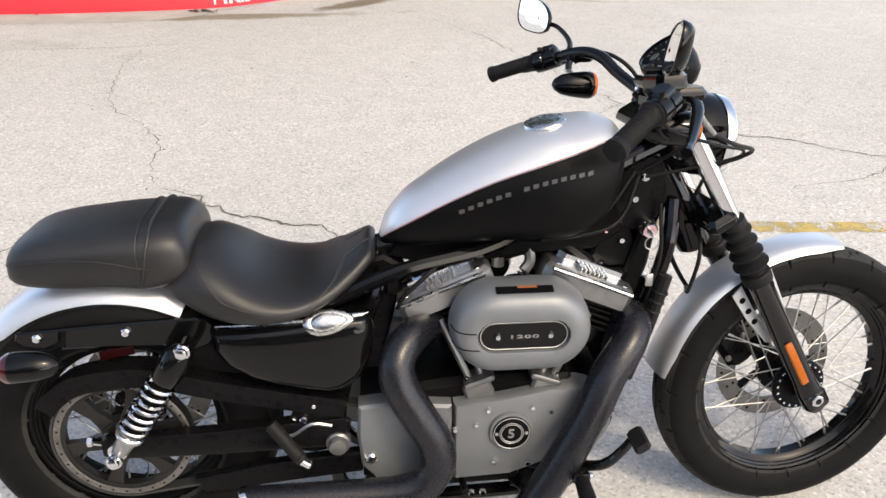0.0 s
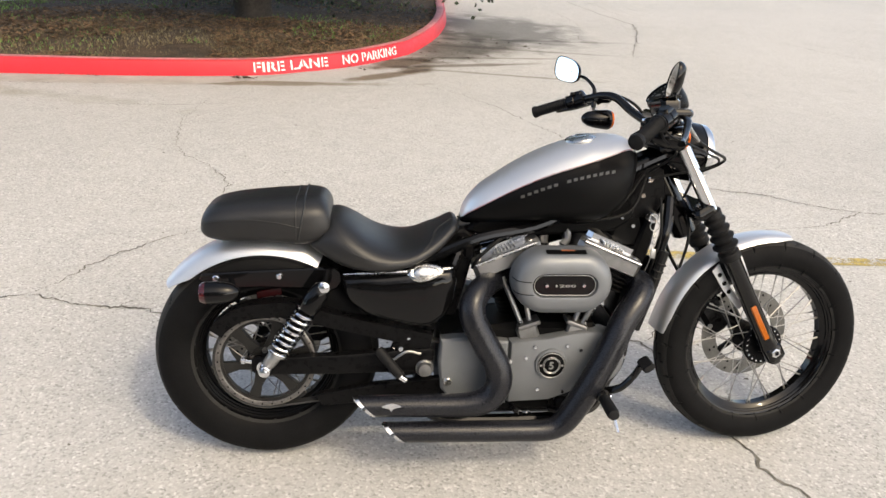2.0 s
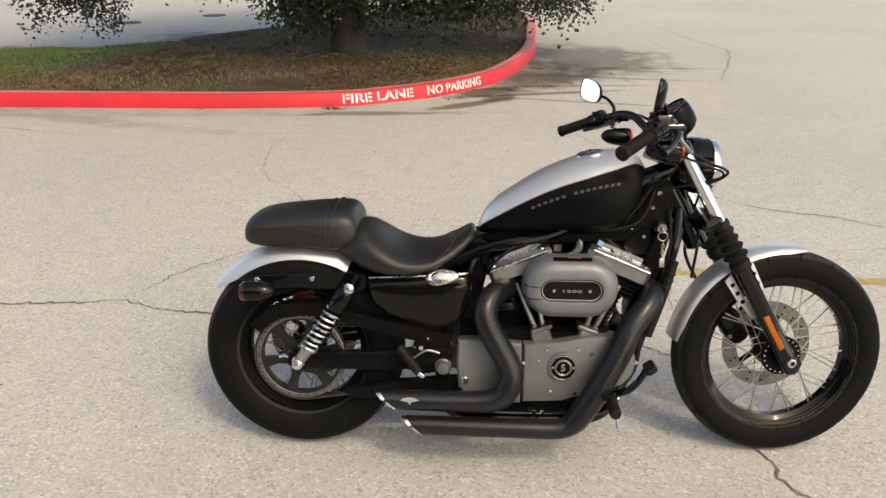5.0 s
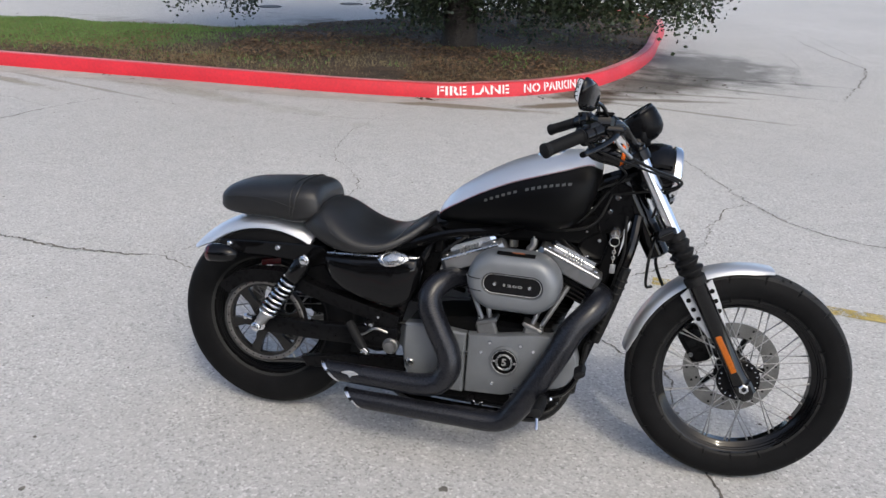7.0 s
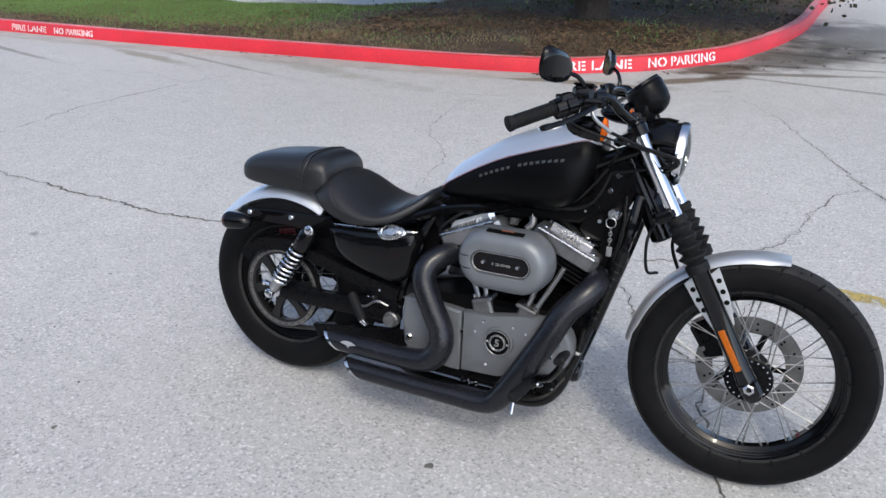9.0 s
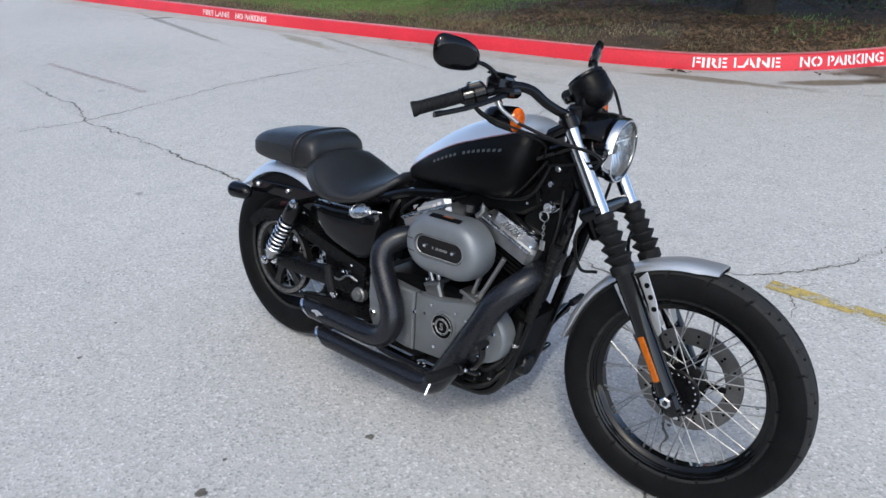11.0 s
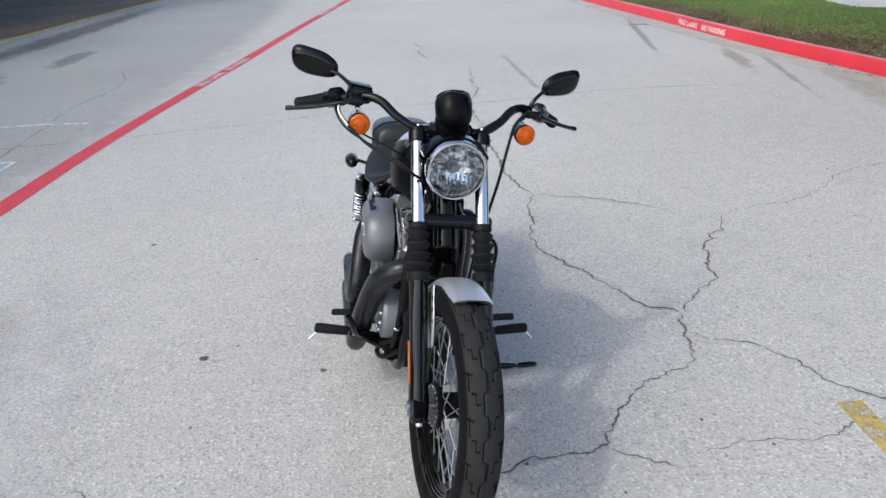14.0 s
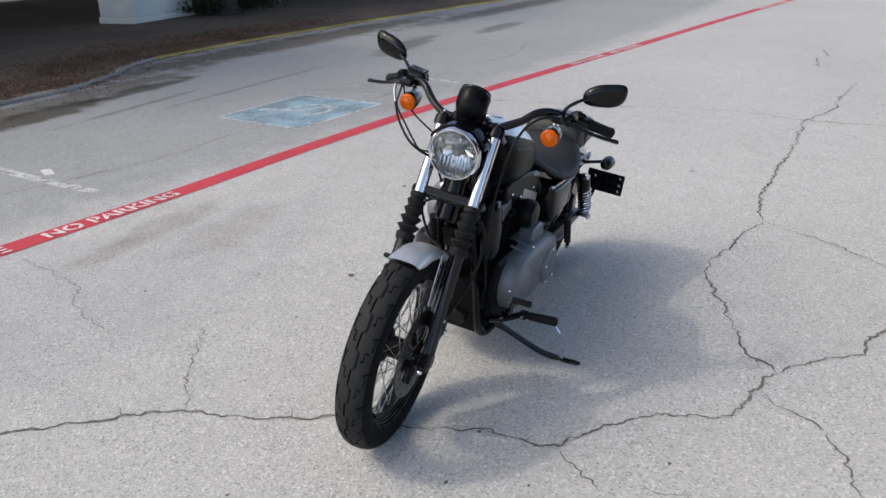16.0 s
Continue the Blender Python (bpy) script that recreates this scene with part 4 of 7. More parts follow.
def column(x, y, w, h, turn, deep):
    c = tagged(new("column"), "white painted masonry column with level joints", "column")
    c.matrix_world = pose(x, y, 0.06, 0, 0, turn)
    s = Shape()
    s.box((0, 0, 0.06), (w + 0.05, deep + 0.05, 0.12), 0.01)
    s.make("plinth", M_COLUMN, c)
    z = 0.12
    while z < h:
        b = Shape()
        b.box((0, 0, z + 0.245), (w, deep, 0.48), 0.012)
        b.make("block", M_COLUMN, c)
        z += 0.495
    return c


column(-7.884, -11.108, 1.8, 3.2, 11.6, 0.8)
column(-16.5, -11.83, 1.1, 3.2, 12, 1.1)
column(-22.596, -18.231, 1.1, 3.2, 12, 1.1)
# roof out of view, added to throw shade over the walk
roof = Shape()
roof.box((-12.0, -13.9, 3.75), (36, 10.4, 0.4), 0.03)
tagged(roof.make("canopy", M_ROOF), "unseen flat canopy roof added to shade the walk", "canopy", kind="structure")
wall = Shape()
wall.box((-12.0, -19.2, 1.9), (36, 0.3, 3.6), 0.01)
tagged(wall.make("wall_far", M_COLUMN), "pale wall behind the shaded walk", "wall", kind="structure")
oak("shade_tree", "tree with a dark trunk beside the shaded walk", (-9.3, -10.4, 0.12), 6.5, 0.25, 3.4, 9000, 5, (), 3.0)
oak("shade_tree", "tree with a dark trunk beside the shaded walk", (-17.0, -9.8, 0.12), 6.5, 0.22, 3.2, 9000, 8, (), 3.0)
oak("shade_tree", "tree with a dark trunk beside the shaded walk", (-1.5, -9.0, 0.12), 6.5, 0.18, 3.0, 7000, 9, (), 3.2)


def shrub(x, y, r, seed):
    rng = random.Random(seed)
    v, f = [], []
    for _ in range(500):
        p = Vector((rng.gauss(0, r * 0.5), rng.gauss(0, r * 0.5), abs(rng.gauss(0, r * 0.4))))
        u = Vector((rng.gauss(0, 1), rng.gauss(0, 1), rng.gauss(0.5, 0.6))).normalized() * 0.11
        w = u.orthogonal().normalized() * 0.025
        n = len(v)
        v += [p, p + u * 0.5 + w, p + u, p + u * 0.5 - w]
        f.append((n, n + 1, n + 2, n + 3))
    ob = Shape().add(v, f).make("shrub", M_LEAF, None, smooth=0)
    ob.location = (x, y, 0.13)
    return tagged(ob, "low dark green shrub at a column's foot", "shrub", "shrubs by the walk")


for i, (x, y, r) in enumerate(((-9.9, -10.2, 0.5), (-8.8, -10.5, 0.4), (-17.6, -9.8, 0.5), (-16.4, -9.9, 0.45), (-10.6, -10.9, 0.4))):
    shrub(x, y, r, i)

# far side of the road: a low kerb with a bed of earth
far = Shape()
far.plate([(1.0, -0.2), (1.0, 0.05), (1.2, 0.08), (80, 0.08), (80, -0.2)], 26.6, 40, 0.02)
tagged(far.make("far_bed", M_SOIL), "brown earth bed behind a kerb across the road", "soil", kind="structure")

# ---- the motorcycle: x forward from the rear axle, y to its left, z up; it leans on its stand ----
bike = tagged(new("motorcycle"), "silver and black cruiser motorcycle leaning on its side stand", "motorcycle")
bike.matrix_world = pose(-0.672, 1.228, 0.0, -7.7, 0, 6.5)
U, STEER = Vector((-0.5, 0, 0.866)), 5.0
FRONT, REAR = Vector((1.514, 0, 0.333)), Vector((0.0, 0, 0.323))
FRONT_WHEEL, REAR_WHEEL = FRONT + Vector((0, -.006, 0)), REAR + Vector((0, -.022, 0))
PIVOT = FRONT - 0.065 * Vector((0.866, 0, 0.5))
TURN = Matrix.Translation(PIVOT) @ Matrix.Rotation(radians(STEER), 4, U) @ Matrix.Translation(-PIVOT)


def fork(s, y=0.0, ahead=0.0):
    """A place on the fork's line, s metres up from the axle."""
    return FRONT + U * s + Vector((0.866 * ahead, y, 0.5 * ahead))


def part(name, shape, mat, parent=None, label="", turned=False, smooth=35):
    return shape.make(name, mat, parent or bike, label, smooth, TURN if turned else None)


def bolt(p, d, r, h, n=8):
    return Shape().lathe(p, d, [(0, r), (h * 0.6, r), (h, r * 0.7)], n)


# -- wheels --
def tyre(centre, prof, n, tread, name, parent, turned):
    pts = spline([(y, r, 0) for y, r in prof], 5)
    rings = []
    big = max(r for _, r in prof)
    for i in range(n):
        a = 2 * math.pi * i / n
        ring = []
        for q in pts:
            y, r = q.x, q.y
            if tread:
                r -= 0.0042 * tread(a * big, y)
            ring.append(centre + Vector((r * math.cos(a), y, r * math.sin(a))))
        rings.append(ring)
    s = Shape().loft(rings, cap=False, closed=False, around=True)
    cols = len(pts) - 1
    wide = max(abs(q.x) for q in pts)
    for i in range(len(s.f)):
        k = i % cols
        y = (pts[k].x + pts[k + 1].x) / 2
        a = 2 * math.pi * ((i // cols) + .5) / n
        s.m[i] = 1 if abs(y) < .80 * wide and not (tread and tread(a * big, y)) else 0
    return part(name, s, [M_RUBBER, M_TREAD], parent, "black rubber tyre", turned, 28)


def tread_cut(s, y):
    period = 2 * math.pi * 0.333 / 19
    t = (s / period) % 1.0
    wave = 0.0055 * max(-1, min(1, 3.6 * math.sin(2 * math.pi * t)))
    if abs(y - wave) < 0.0019:
        return 1
    side = 1 if y > 0 else -1
    u = (t + (0.0 if side > 0 else 0.5)) % 1.0
    w = abs(y)
    # a bent cut: inwards, along, outwards
    if 0.015 < w < 0.0235 and abs(u - 0.25) < 0.024:
        return 1
    if 0.0218 < w < 0.0246 and 0.25 < u < 0.47:
        return 1
    if 0.0230 < w < 0.0340 and abs(u - 0.47 - (w - 0.023) * 3) < 0.024:
        return 1
    if 0.029 < w < 0.050 and abs(u - 0.90 - (w - 0.03) * 4) < 0.026:
        return 1
    if 0.0375 < w < 0.0405 and 0.56 < u < 0.92:
        return 1
    return 0


def rear_cut(s, y):
    period = 2 * math.pi * 0.323 / 17
    t = (s / period) % 1.0
    if abs(y - 0.007 * max(-1, min(1, 3 * math.sin(2 * math.pi * t)))) < 0.0035:
        return 1
    u = (t + (0.0 if y > 0 else 0.5)) % 1.0
    w = abs(y)
    if 0.02 < w < 0.055 and abs(u - 0.3 - (w - 0.02) * 5) < 0.04:
        return 1
    return 0


def wheel(name, centre, rim_r, half, turned, spokes, hub_half, label):
    rim = Shape()
    h, r = half, rim_r
    prof = [(-h, r + .006), (-h + .006, r + .007), (-h + .010, r - .010), (-h * .35, r - .022), (h * .35, r - .022), (h - .010, r - .010), (h - .006, r + .007), (h, r + .006)]
    steps_in = [(h, r - .003), (h - .0025, r - .007), (h - .007, r - .008), (h - .009, r - .0125), (h - .014, r - .0135), (h - .016, r - .018), (h * .45, r - .020), (h * .36, r - .028)]
    prof += steps_in + [(-y, q) for y, q in reversed(steps_in)]
    rim.lathe(centre, (0, 1, 0), prof, 96, closed=True)
    w = part(name, rim, M_BLACK if turned else M_DENIM, None, label, turned)
    hub = Shape()
    hub.lathe(centre, (0, 1, 0), [(-hub_half - .012, .030), (-hub_half - .010, .055), (-hub_half + .004, .058), (-hub_half + .012, .036), (hub_half - .012, .036), (hub_half - .004, .058), (hub_half + .010, .055), (hub_half + .012, .030)], 32)
    part("hub", hub, M_POWDER, w, turned=turned)
    k = spokes // 4
    for side in (-1, 1):
        for i in range(2 * k):
            a = 2 * math.pi * (i + (0.25 if side > 0 else 0)) / (2 * k)
            lean = radians(52) * (1 if i % 2 else -1)
            p = centre + Vector((0.051 * math.cos(a + lean), side * hub_half * (1.0 if i % 2 else 0.92), 0.051 * math.sin(a + lean)))
            q = centre + Vector(((rim_r - .027) * math.cos(a), side * 0.006, (rim_r - .027) * math.sin(a)))
            s = Shape().rod(p, q, 0.0017, 6)
            d = (q - p).normalized()
            s.rod(q - d * 0.02, q + d * 0.002, 0.0030, 6)
            part("spoke", s, M_STEEL, w, turned=turned)
    return w


front_wheel = wheel("front_wheel", FRONT_WHEEL, 0.2455, 0.034, True, 40, 0.036, "black laced front wheel with steel spokes")
tyre(FRONT_WHEEL, [(-.037, .246), (-.049, .262), (-.054, .285), (-.051, .305), (-.041, .320), (-.023, .330), (0, .333), (.023, .330), (.041, .320), (.051, .305), (.054, .285), (.049, .262), (.037, .246)], 760, tread_cut, "tyre", front_wheel, True)
rear_wheel = wheel("rear_wheel", REAR_WHEEL, 0.2075, 0.045, False, 40, 0.05, "black laced rear wheel with steel spokes")
tyre(REAR_WHEEL, [(-.055, .207), (-.070, .228), (-.0765, .258), (-.073, .285), (-.059, .307), (-.033, .319), (0, .323), (.033, .319), (.059, .307), (.073, .285), (.0765, .258), (.070, .228), (.055, .207)], 420, rear_cut, "tyre", rear_wheel, False)
# studs round the front hub
flange = Shape().lathe(FRONT_WHEEL, (0, -1, 0), [(.030, .034), (.036, .062), (.040, .064), (.046, .064), (.049, .060), (.050, .030)], 40)
part("hub_flange", flange, M_POWDER, front_wheel, "black hub flange", True)
for i in range(20):
    a = 2 * math.pi * i / 20
    part("hub_stud", bolt(FRONT_WHEEL + Vector((0.0545 * math.cos(a), -0.0495, 0.0545 * math.sin(a))), (0, -1, 0), 0.0034, 0.003, 6), M_CHROME, front_wheel, turned=True)


def disc(centre, y, r_out, r_in, name, parent, turned):
    s = Shape()
    n, holes = 72, 18
    rings = [[centre + Vector((r * math.cos(a), y + h, r * math.sin(a))) for a in np.linspace(0, 2 * math.pi, n, endpoint=False)] for r, h in ((r_out, -.002), (r_out, .002), (r_in, .002), (r_in, -.002))]
    s.loft(rings, cap=False, around=True)
    d = part(name, s, M_DISC, None, "drilled steel brake disc", turned)
    dark = Shape()
    for i in range(holes):
        a = 2 * math.pi * i / holes
        for r in (r_out - .012 - 0.007 * (i % 3), r_out - .036):
            for side in (-1, 1):
                dark.lathe(centre + Vector((r * math.cos(a + r), y + side * .0021, r * math.sin(a + r))), (0, side, 0), [(0, .004), (.0004, .0038)], 8)
    tagged(dark.make("vent_hole", M_FIN, d, "", 35, TURN if turned else None), kind="stuff")
    for i in range(5):
        a = 2 * math.pi * i / 5
        arm = Shape().rod(centre + Vector((.045 * math.cos(a), y, .045 * math.sin(a))), centre + Vector(((r_in + .004) * math.cos(a), y, (r_in + .004) * math.sin(a))), .009, 6)
        arm.make("disc_arm", M_POWDER, d, "", 35, TURN if turned else None)
    return d


disc(FRONT, 0.058, 0.146, 0.098, "brake_disc", front_wheel, True)
disc(REAR, 0.085, 0.146, 0.098, "brake_disc", rear_wheel, False)
s = Shape().rod(FRONT + Vector((0, -.118, 0)), FRONT + Vector((0, .118, 0)), .010, 12)
s.lathe(FRONT + Vector((0, -.118, 0)), (0, -1, 0), [(0, .015), (.010, .015), (.012, .012), (.012, .008), (.004, .007)], 6)
part("axle", s, M_CHROME, front_wheel, "chrome axle and nut", True)

# -- rear pulley, belt and guards --
pulley = Shape()
yp = -.098
prof = [(yp - .012, .143), (yp + .012, .143), (yp + .012, .122), (yp - .010, .120)]
pulley.lathe(REAR, (0, 1, 0), prof, 72, closed=True)
pulley.lathe(REAR, (0, 1, 0), [(yp - .012, .02), (yp - .012, .045), (yp + .012, .05), (yp + .012, .02)], 32)
rear_pulley = part("rear_pulley", pulley, M_PULLEY, None, "dark six-spoke belt pulley")
for i in range(6):
    a = radians(60 * i + 12)
    c = Vector((math.cos(a), 0, math.sin(a)))
    n = Vector((-math.sin(a), 0, math.cos(a)))
    ring = lambda r, w: [REAR + c * r + n * w + Vector((0, yp - .008, 0)), REAR + c * r - n * w + Vector((0, yp - .008, 0)), REAR + c * r - n * w + Vector((0, yp + .008, 0)), REAR + c * r + n * w + Vector((0, yp + .008, 0))]
    part("pulley_spoke", Shape().loft([ring(.04, .019), ring(.08, .012), ring(.124, .018)]), M_PULLEY, rear_pulley)
s = Shape().lathe(REAR, (0, 1, 0), [(yp - .0135, .128), (yp - .0145, .1295), (yp - .0145, .140), (yp - .0135, .142)], 72, cap=False)
part("pulley_rim", s, M_RING, rear_pulley, "worn bright face of the pulley")
s = Shape()
for i in range(30):
    a = 2 * math.pi * i / 30
    s.lathe(REAR + Vector((.135 * math.cos(a), yp - .0146, .135 * math.sin(a))), (0, -1, 0), [(0, .0028), (.0006, .0026)], 6)
tagged(part("rim_hole", s, M_FIN, rear_pulley), kind="stuff")
for i in range(5):
    a = radians(72 * i + 20)
    part("pulley_bolt", bolt(REAR + Vector((.036 * math.cos(a), yp - .012, .036 * math.sin(a))), (0, -1, 0), .0085, .010), M_CAST, rear_pulley)
SPROCKET = Vector((0.565, 0, 0.31))
loop = [REAR + Vector((.147 * math.cos(a), 0, .147 * math.sin(a))) for a in np.linspace(radians(80), radians(282), 26)]
loop += [SPROCKET + Vector((.055 * math.cos(a), 0, .055 * math.sin(a))) for a in np.linspace(radians(-78), radians(78), 12)]
rings = []
for i, p in enumerate(loop):
    d = (loop[(i + 1) % len(loop)] - loop[i - 1]).normalized()
    n = Vector((-d.z, 0, d.x))
    rings.append([p + Vector((0, yp - .013, 0)) - n * .003, p + Vector((0, yp + .013, 0)) - n * .003, p + Vector((0, yp + .013, 0)) + n * .003, p + Vector((0, yp - .013, 0)) + n * .003])
part("drive_belt", Shape().loft(rings, around=True), M_BELT, None, "black toothed drive belt")


def strip(path, half, y0, y1):
    """A bent strap in the x-z plane with a turned edge."""
    pts = spline([(x, 0, z) for x, z in path], 6)
    rings = []
    for i, p in enumerate(pts):
        d = (pts[min(i + 1, len(pts) - 1)] - pts[max(i - 1, 0)]).normalized()
        n = Vector((-d.z, 0, d.x))
        rings.append([p + n * half + Vector((0, y0, 0)), p + n * (half - .003) + Vector((0, y1, 0)), p + n * (half - .007) + Vector((0, y1, 0)), p + n * (half - .006) + Vector((0, y0 + .004, 0)), p - n * half + Vector((0, y0 + .003, 0)), p - n * half + Vector((0, y0, 0))])
    return Shape().loft(rings)


guard = part("belt_guard", strip([(-.130, .423), (-.114, .444), (-.068, .476), (0, .490), (.08, .490), (.19, .460), (.33, .426), (.47, .396)], .021, -.145, -.085), M_POWDER, None, "black perforated belt guard")
for x, z in ((-.09, .455), (-.03, .478), (.04, .480), (.215, .448), (.255, .438), (.295, .428), (.335, .418), (.375, .409)):
    part("guard_hole", Shape().lathe((x, -.1452, z - .004), (0, -1, 0), [(0, .0075), (.0006, .007)], 10), M_FIN, guard)
s = Shape().plate([(.14, .225), (.30, .255), (.50, .275), (.50, .225), (.16, .190)], -.135, -.105, .004)
part("debris_guard", s, M_POWDER)

# -- swingarm and frame --
for side in (-1, 1):
    s = Shape()
    rings = []
    for x, z, h, w in ((-.035, .322, .018, .012), (-.02, .322, .026, .014), (.06, .322, .026, .016), (.2, .325, .028, .018), (.38, .335, .032, .02), (.47, .34, .035, .022)):
        y = side * .128
        rings.append([(x, y - w, z - h * .8), (x, y - w * .8, z - h), (x, y + w * .8, z - h), (x, y + w, z - h * .8), (x, y + w, z + h * .8), (x, y + w * .8, z + h), (x, y - w * .8, z + h), (x, y - w, z + h * .8)])
    part("swingarm", s.loft(rings), M_POWDER)
s = Shape().rod((0, -.15, .323), (0, .15, .323), .011, 12)
s.lathe((0, -.142, .323), (0, -1, 0), [(0, .021), (.004, .022), (.012, .020), (.013, .013), (.020, .013), (.022, .009), (.016, .007)], 18)
part("rear_axle", s, M_CHROME, None, "chrome rear axle nut")
part("axle_adjuster", Shape().rod((-.055, -.128, .335), (-.02, -.128, .330), .008, 8).lathe((-.055, -.128, .335), (-1, 0, 0), [(0, .011), (.010, .011)], 6), M_CHROME)
for side in (-1, 1):
    y = side * .062
    s = Shape().tube([(1.165, y * .5, .80), (1.150, y, .69), (1.088, y * 1.1, .47), (1.022, y * 1.2, .25), (.99, y * 1.2, .17), (.94, y * 1.3, .125), (.85, y * 1.4, .115), (.6, y * 1.5, .115), (.48, y * 1.6, .14), (.44, y * 1.6, .22), (.46, y * 1.6, .40), (.52, y * 1.5, .58), (.56, y, .68)], .0165, 10, smooth=6)
    part("frame_tube", s, M_BLACK)
    s = Shape().tube([(1.15, y * .5, .93), (1.0, y * .8, .86), (.8, y * 1.1, .73), (.6, y * 1.6, .69), (.42, y * 1.7, .62), (.25, y * 1.75, .59)], .016, 10, smooth=5)
    part("frame_rail", s, M_BLACK)
s = Shape().tube([(1.14, 0, .90), (.95, 0, .80), (.75, 0, .74), (.55, 0, .70)], .028, 12, smooth=4)
part("backbone", s, M_BLACK)
a, b = PIVOT + U * .44, PIVOT + U * .70
part("steering_head", Shape().rod(a, b, .036, 18), M_BLACK)
for side in (-1, 1):
    s = Shape().plate([(1.02, .78), (1.05, .87), (1.09, .905), (1.135, .885), (1.15, .80), (1.12, .74), (1.06, .735)], side * .030, side * .040, .003)
    part("neck_gusset", s, M_POWDER)
    for x, z, r in ((1.098, .852, .010), (1.080, .806, .009)):
        part("gusset_bolt", bolt((x, side * .040, z), (0, side, 0), r, .008), M_CHROME)
# ignition switch with key and fob, right side
s = Shape().lathe((1.104, -.042, .750), (0, -1, 0), [(0, .018), (.038, .018), (.044, .014), (.044, .006), (.040, .005)], 16)
ign = part("ignition_switch", s, M_CHROME, None, "chrome ignition switch")
s = Shape().box((1.104, -.094, .748), (.004, .020, .012), .001)
s.tube([(1.104 + .014 * math.cos(a), -.100, .730 + .014 * math.sin(a)) for a in np.linspace(0, 6.28, 16)], .0014, 5)
for i in range(5):
    s.tube([(1.106 + .0045 * math.cos(a) * (i % 2), -.1005 + .003 * math.sin(a) * ((i + 1) % 2), .708 - .009 * i + .0065 * math.sin(a)) for a in np.linspace(0, 6.28, 9)], .0012, 4)
s.box((1.107, -.1015, .648), (.016, .004, .028), .002)
part("key", s, M_STEEL, ign, "key on a ring")
# wrapped loom and regulator at the front of the frame
s = Shape().tube([(1.148, -.084, .65), (1.118, -.090, .53), (1.082, -.092, .41)], .015, 10, smooth=8)
loom = part("wiring_loom", s, M_HOSE)
for i in range(9):
    band = Shape().lathe((1.140 - .0062 * i, -.086 - .0004 * i, .615 - .021 * i), (-.29, 0, -1), [(0, .0175), (.003, .019), (.006, .0175)], 10)
    part("loom_band", band, M_HOSE, loom)
s = Shape().plate([(.93, .135), (.99, .145), (1.035, .26), (1.075, .40), (1.02, .43), (.95, .32)], -.075, .075, .012)
part("front_mount", s, M_FIN)
s = Shape().box((1.012, 0, .28), (.035, .10, .11), .006, Matrix.Rotation(radians(-10), 3, "Y"))
reg = part("regulator", s, M_FIN, None, "black finned regulator")
for i in range(6):
    part("fin", Shape().box((1.034 - .005 * i, 0, .322 - .017 * i), (.020, .09, .005), .001, Matrix.Rotation(radians(-10), 3, "Y")), M_FIN, reg)

# black panel added for the shadow between the two downtubes
s = Shape().plate([(1.030, .40), (1.052, .43), (1.118, .66), (1.128, .74), (1.095, .74), (1.055, .60), (1.025, .47)], -.056, .056, .008)
part("tube_filler", s, M_FIN)
s = Shape().box((1.118, -.030, .575), (.020, .050, .085), .006, Matrix.Rotation(radians(16), 3, "Y"))
s.box((1.122, .034, .560), (.020, .044, .070), .006, Matrix.Rotation(radians(16), 3, "Y"))
part("relay_box", s, M_POWDER)
s = Shape().box((.905, -.105, .190), (.150, .055, .060), .012)
s.lathe((.965, -.10, .215), (0, -1, 0), [(0, .034), (.030, .033), (.038, .026), (.040, .001)], 20)
s.lathe((.870, -.11, .180), (0, -1, 0), [(0, .030), (.026, .029), (.032, .022), (.033, .001)], 20)
pump = part("oil_pump", s, M_FIN, None, "black oil pump under the cam cover")
# chrome screws added as glints on the black block
for x, z, y in ((.845, .205, -.136), (.900, .213, -.136), (.940, .186, -.136), (.965, .232, -.142), (.990, .205, -.134), (.880, .163, -.142)):
    part("glint_screw", bolt((x, y, z), (0, -1, .3), .0052, .006, 8), M_CHROME, pump)
for pts in ([(.83, -.125, .165), (.90, -.150, .160), (.97, -.135, .175), (1.015, -.085, .225)], [(.85, -.13, .222), (.92, -.152, .225), (.99, -.135, .240), (1.03, -.09, .290)], [(1.00, -.11, .23), (1.045, -.105, .30), (1.062, -.095, .40)]):
    part("oil_line", Shape().tube(pts, .0085, 8, smooth=5), M_HOSE, pump)
part("line_clamp", Shape().lathe((1.048, -.103, .320), (.2, .1, 1), [(0, .0095), (.002, .0115), (.009, .0115), (.011, .0095)], 12), M_ALU, pump)

# battery box behind the rear cylinder and a mount before the front one
s = Shape().plate([(.490, .44), (.485, .62), (.505, .690), (.560, .705), (.600, .680), (.585, .60), (.560, .50), (.545, .44)], -.062, .062, .008)
part("battery_box", s, M_POWDER)
for z in (.635, .652, .669):
    part("cable_clip", Shape().tube([(.545, -.066, z), (.565, -.075, z + .001), (.585, -.066, z)], .005, 8, smooth=3), M_BLACK)
s = Shape().plate([(.985, .60), (1.00, .70), (1.03, .745), (1.075, .755), (1.098, .70), (1.085, .62), (1.05, .585)], -.040, .040, .008)
part("top_mount", s, M_FIN)
for x, z in ((1.06, .715), (1.045, .655)):
    part("mount_bolt", bolt((x, -.040, z), (0, -1, 0), .008, .008), M_CHROME)

# -- engine: a 45 degree twin --
CRANK = Vector((0.838, 0, 0.270))
s = Shape().plate([(.50, .40), (.60, .425), (.72, .44), (.95, .435), (1.01, .36), (1.00, .25), (.94, .185), (.85, .155), (.62, .150), (.50, .19)], -.118, .118, .015)
crankcase = part("crankcase", s, M_FIN)
s = Shape().lathe((.985, 0, .315), (0, 1, 0), [(-.10, .045), (-.09, .056), (.09, .056), (.10, .045)], 24)
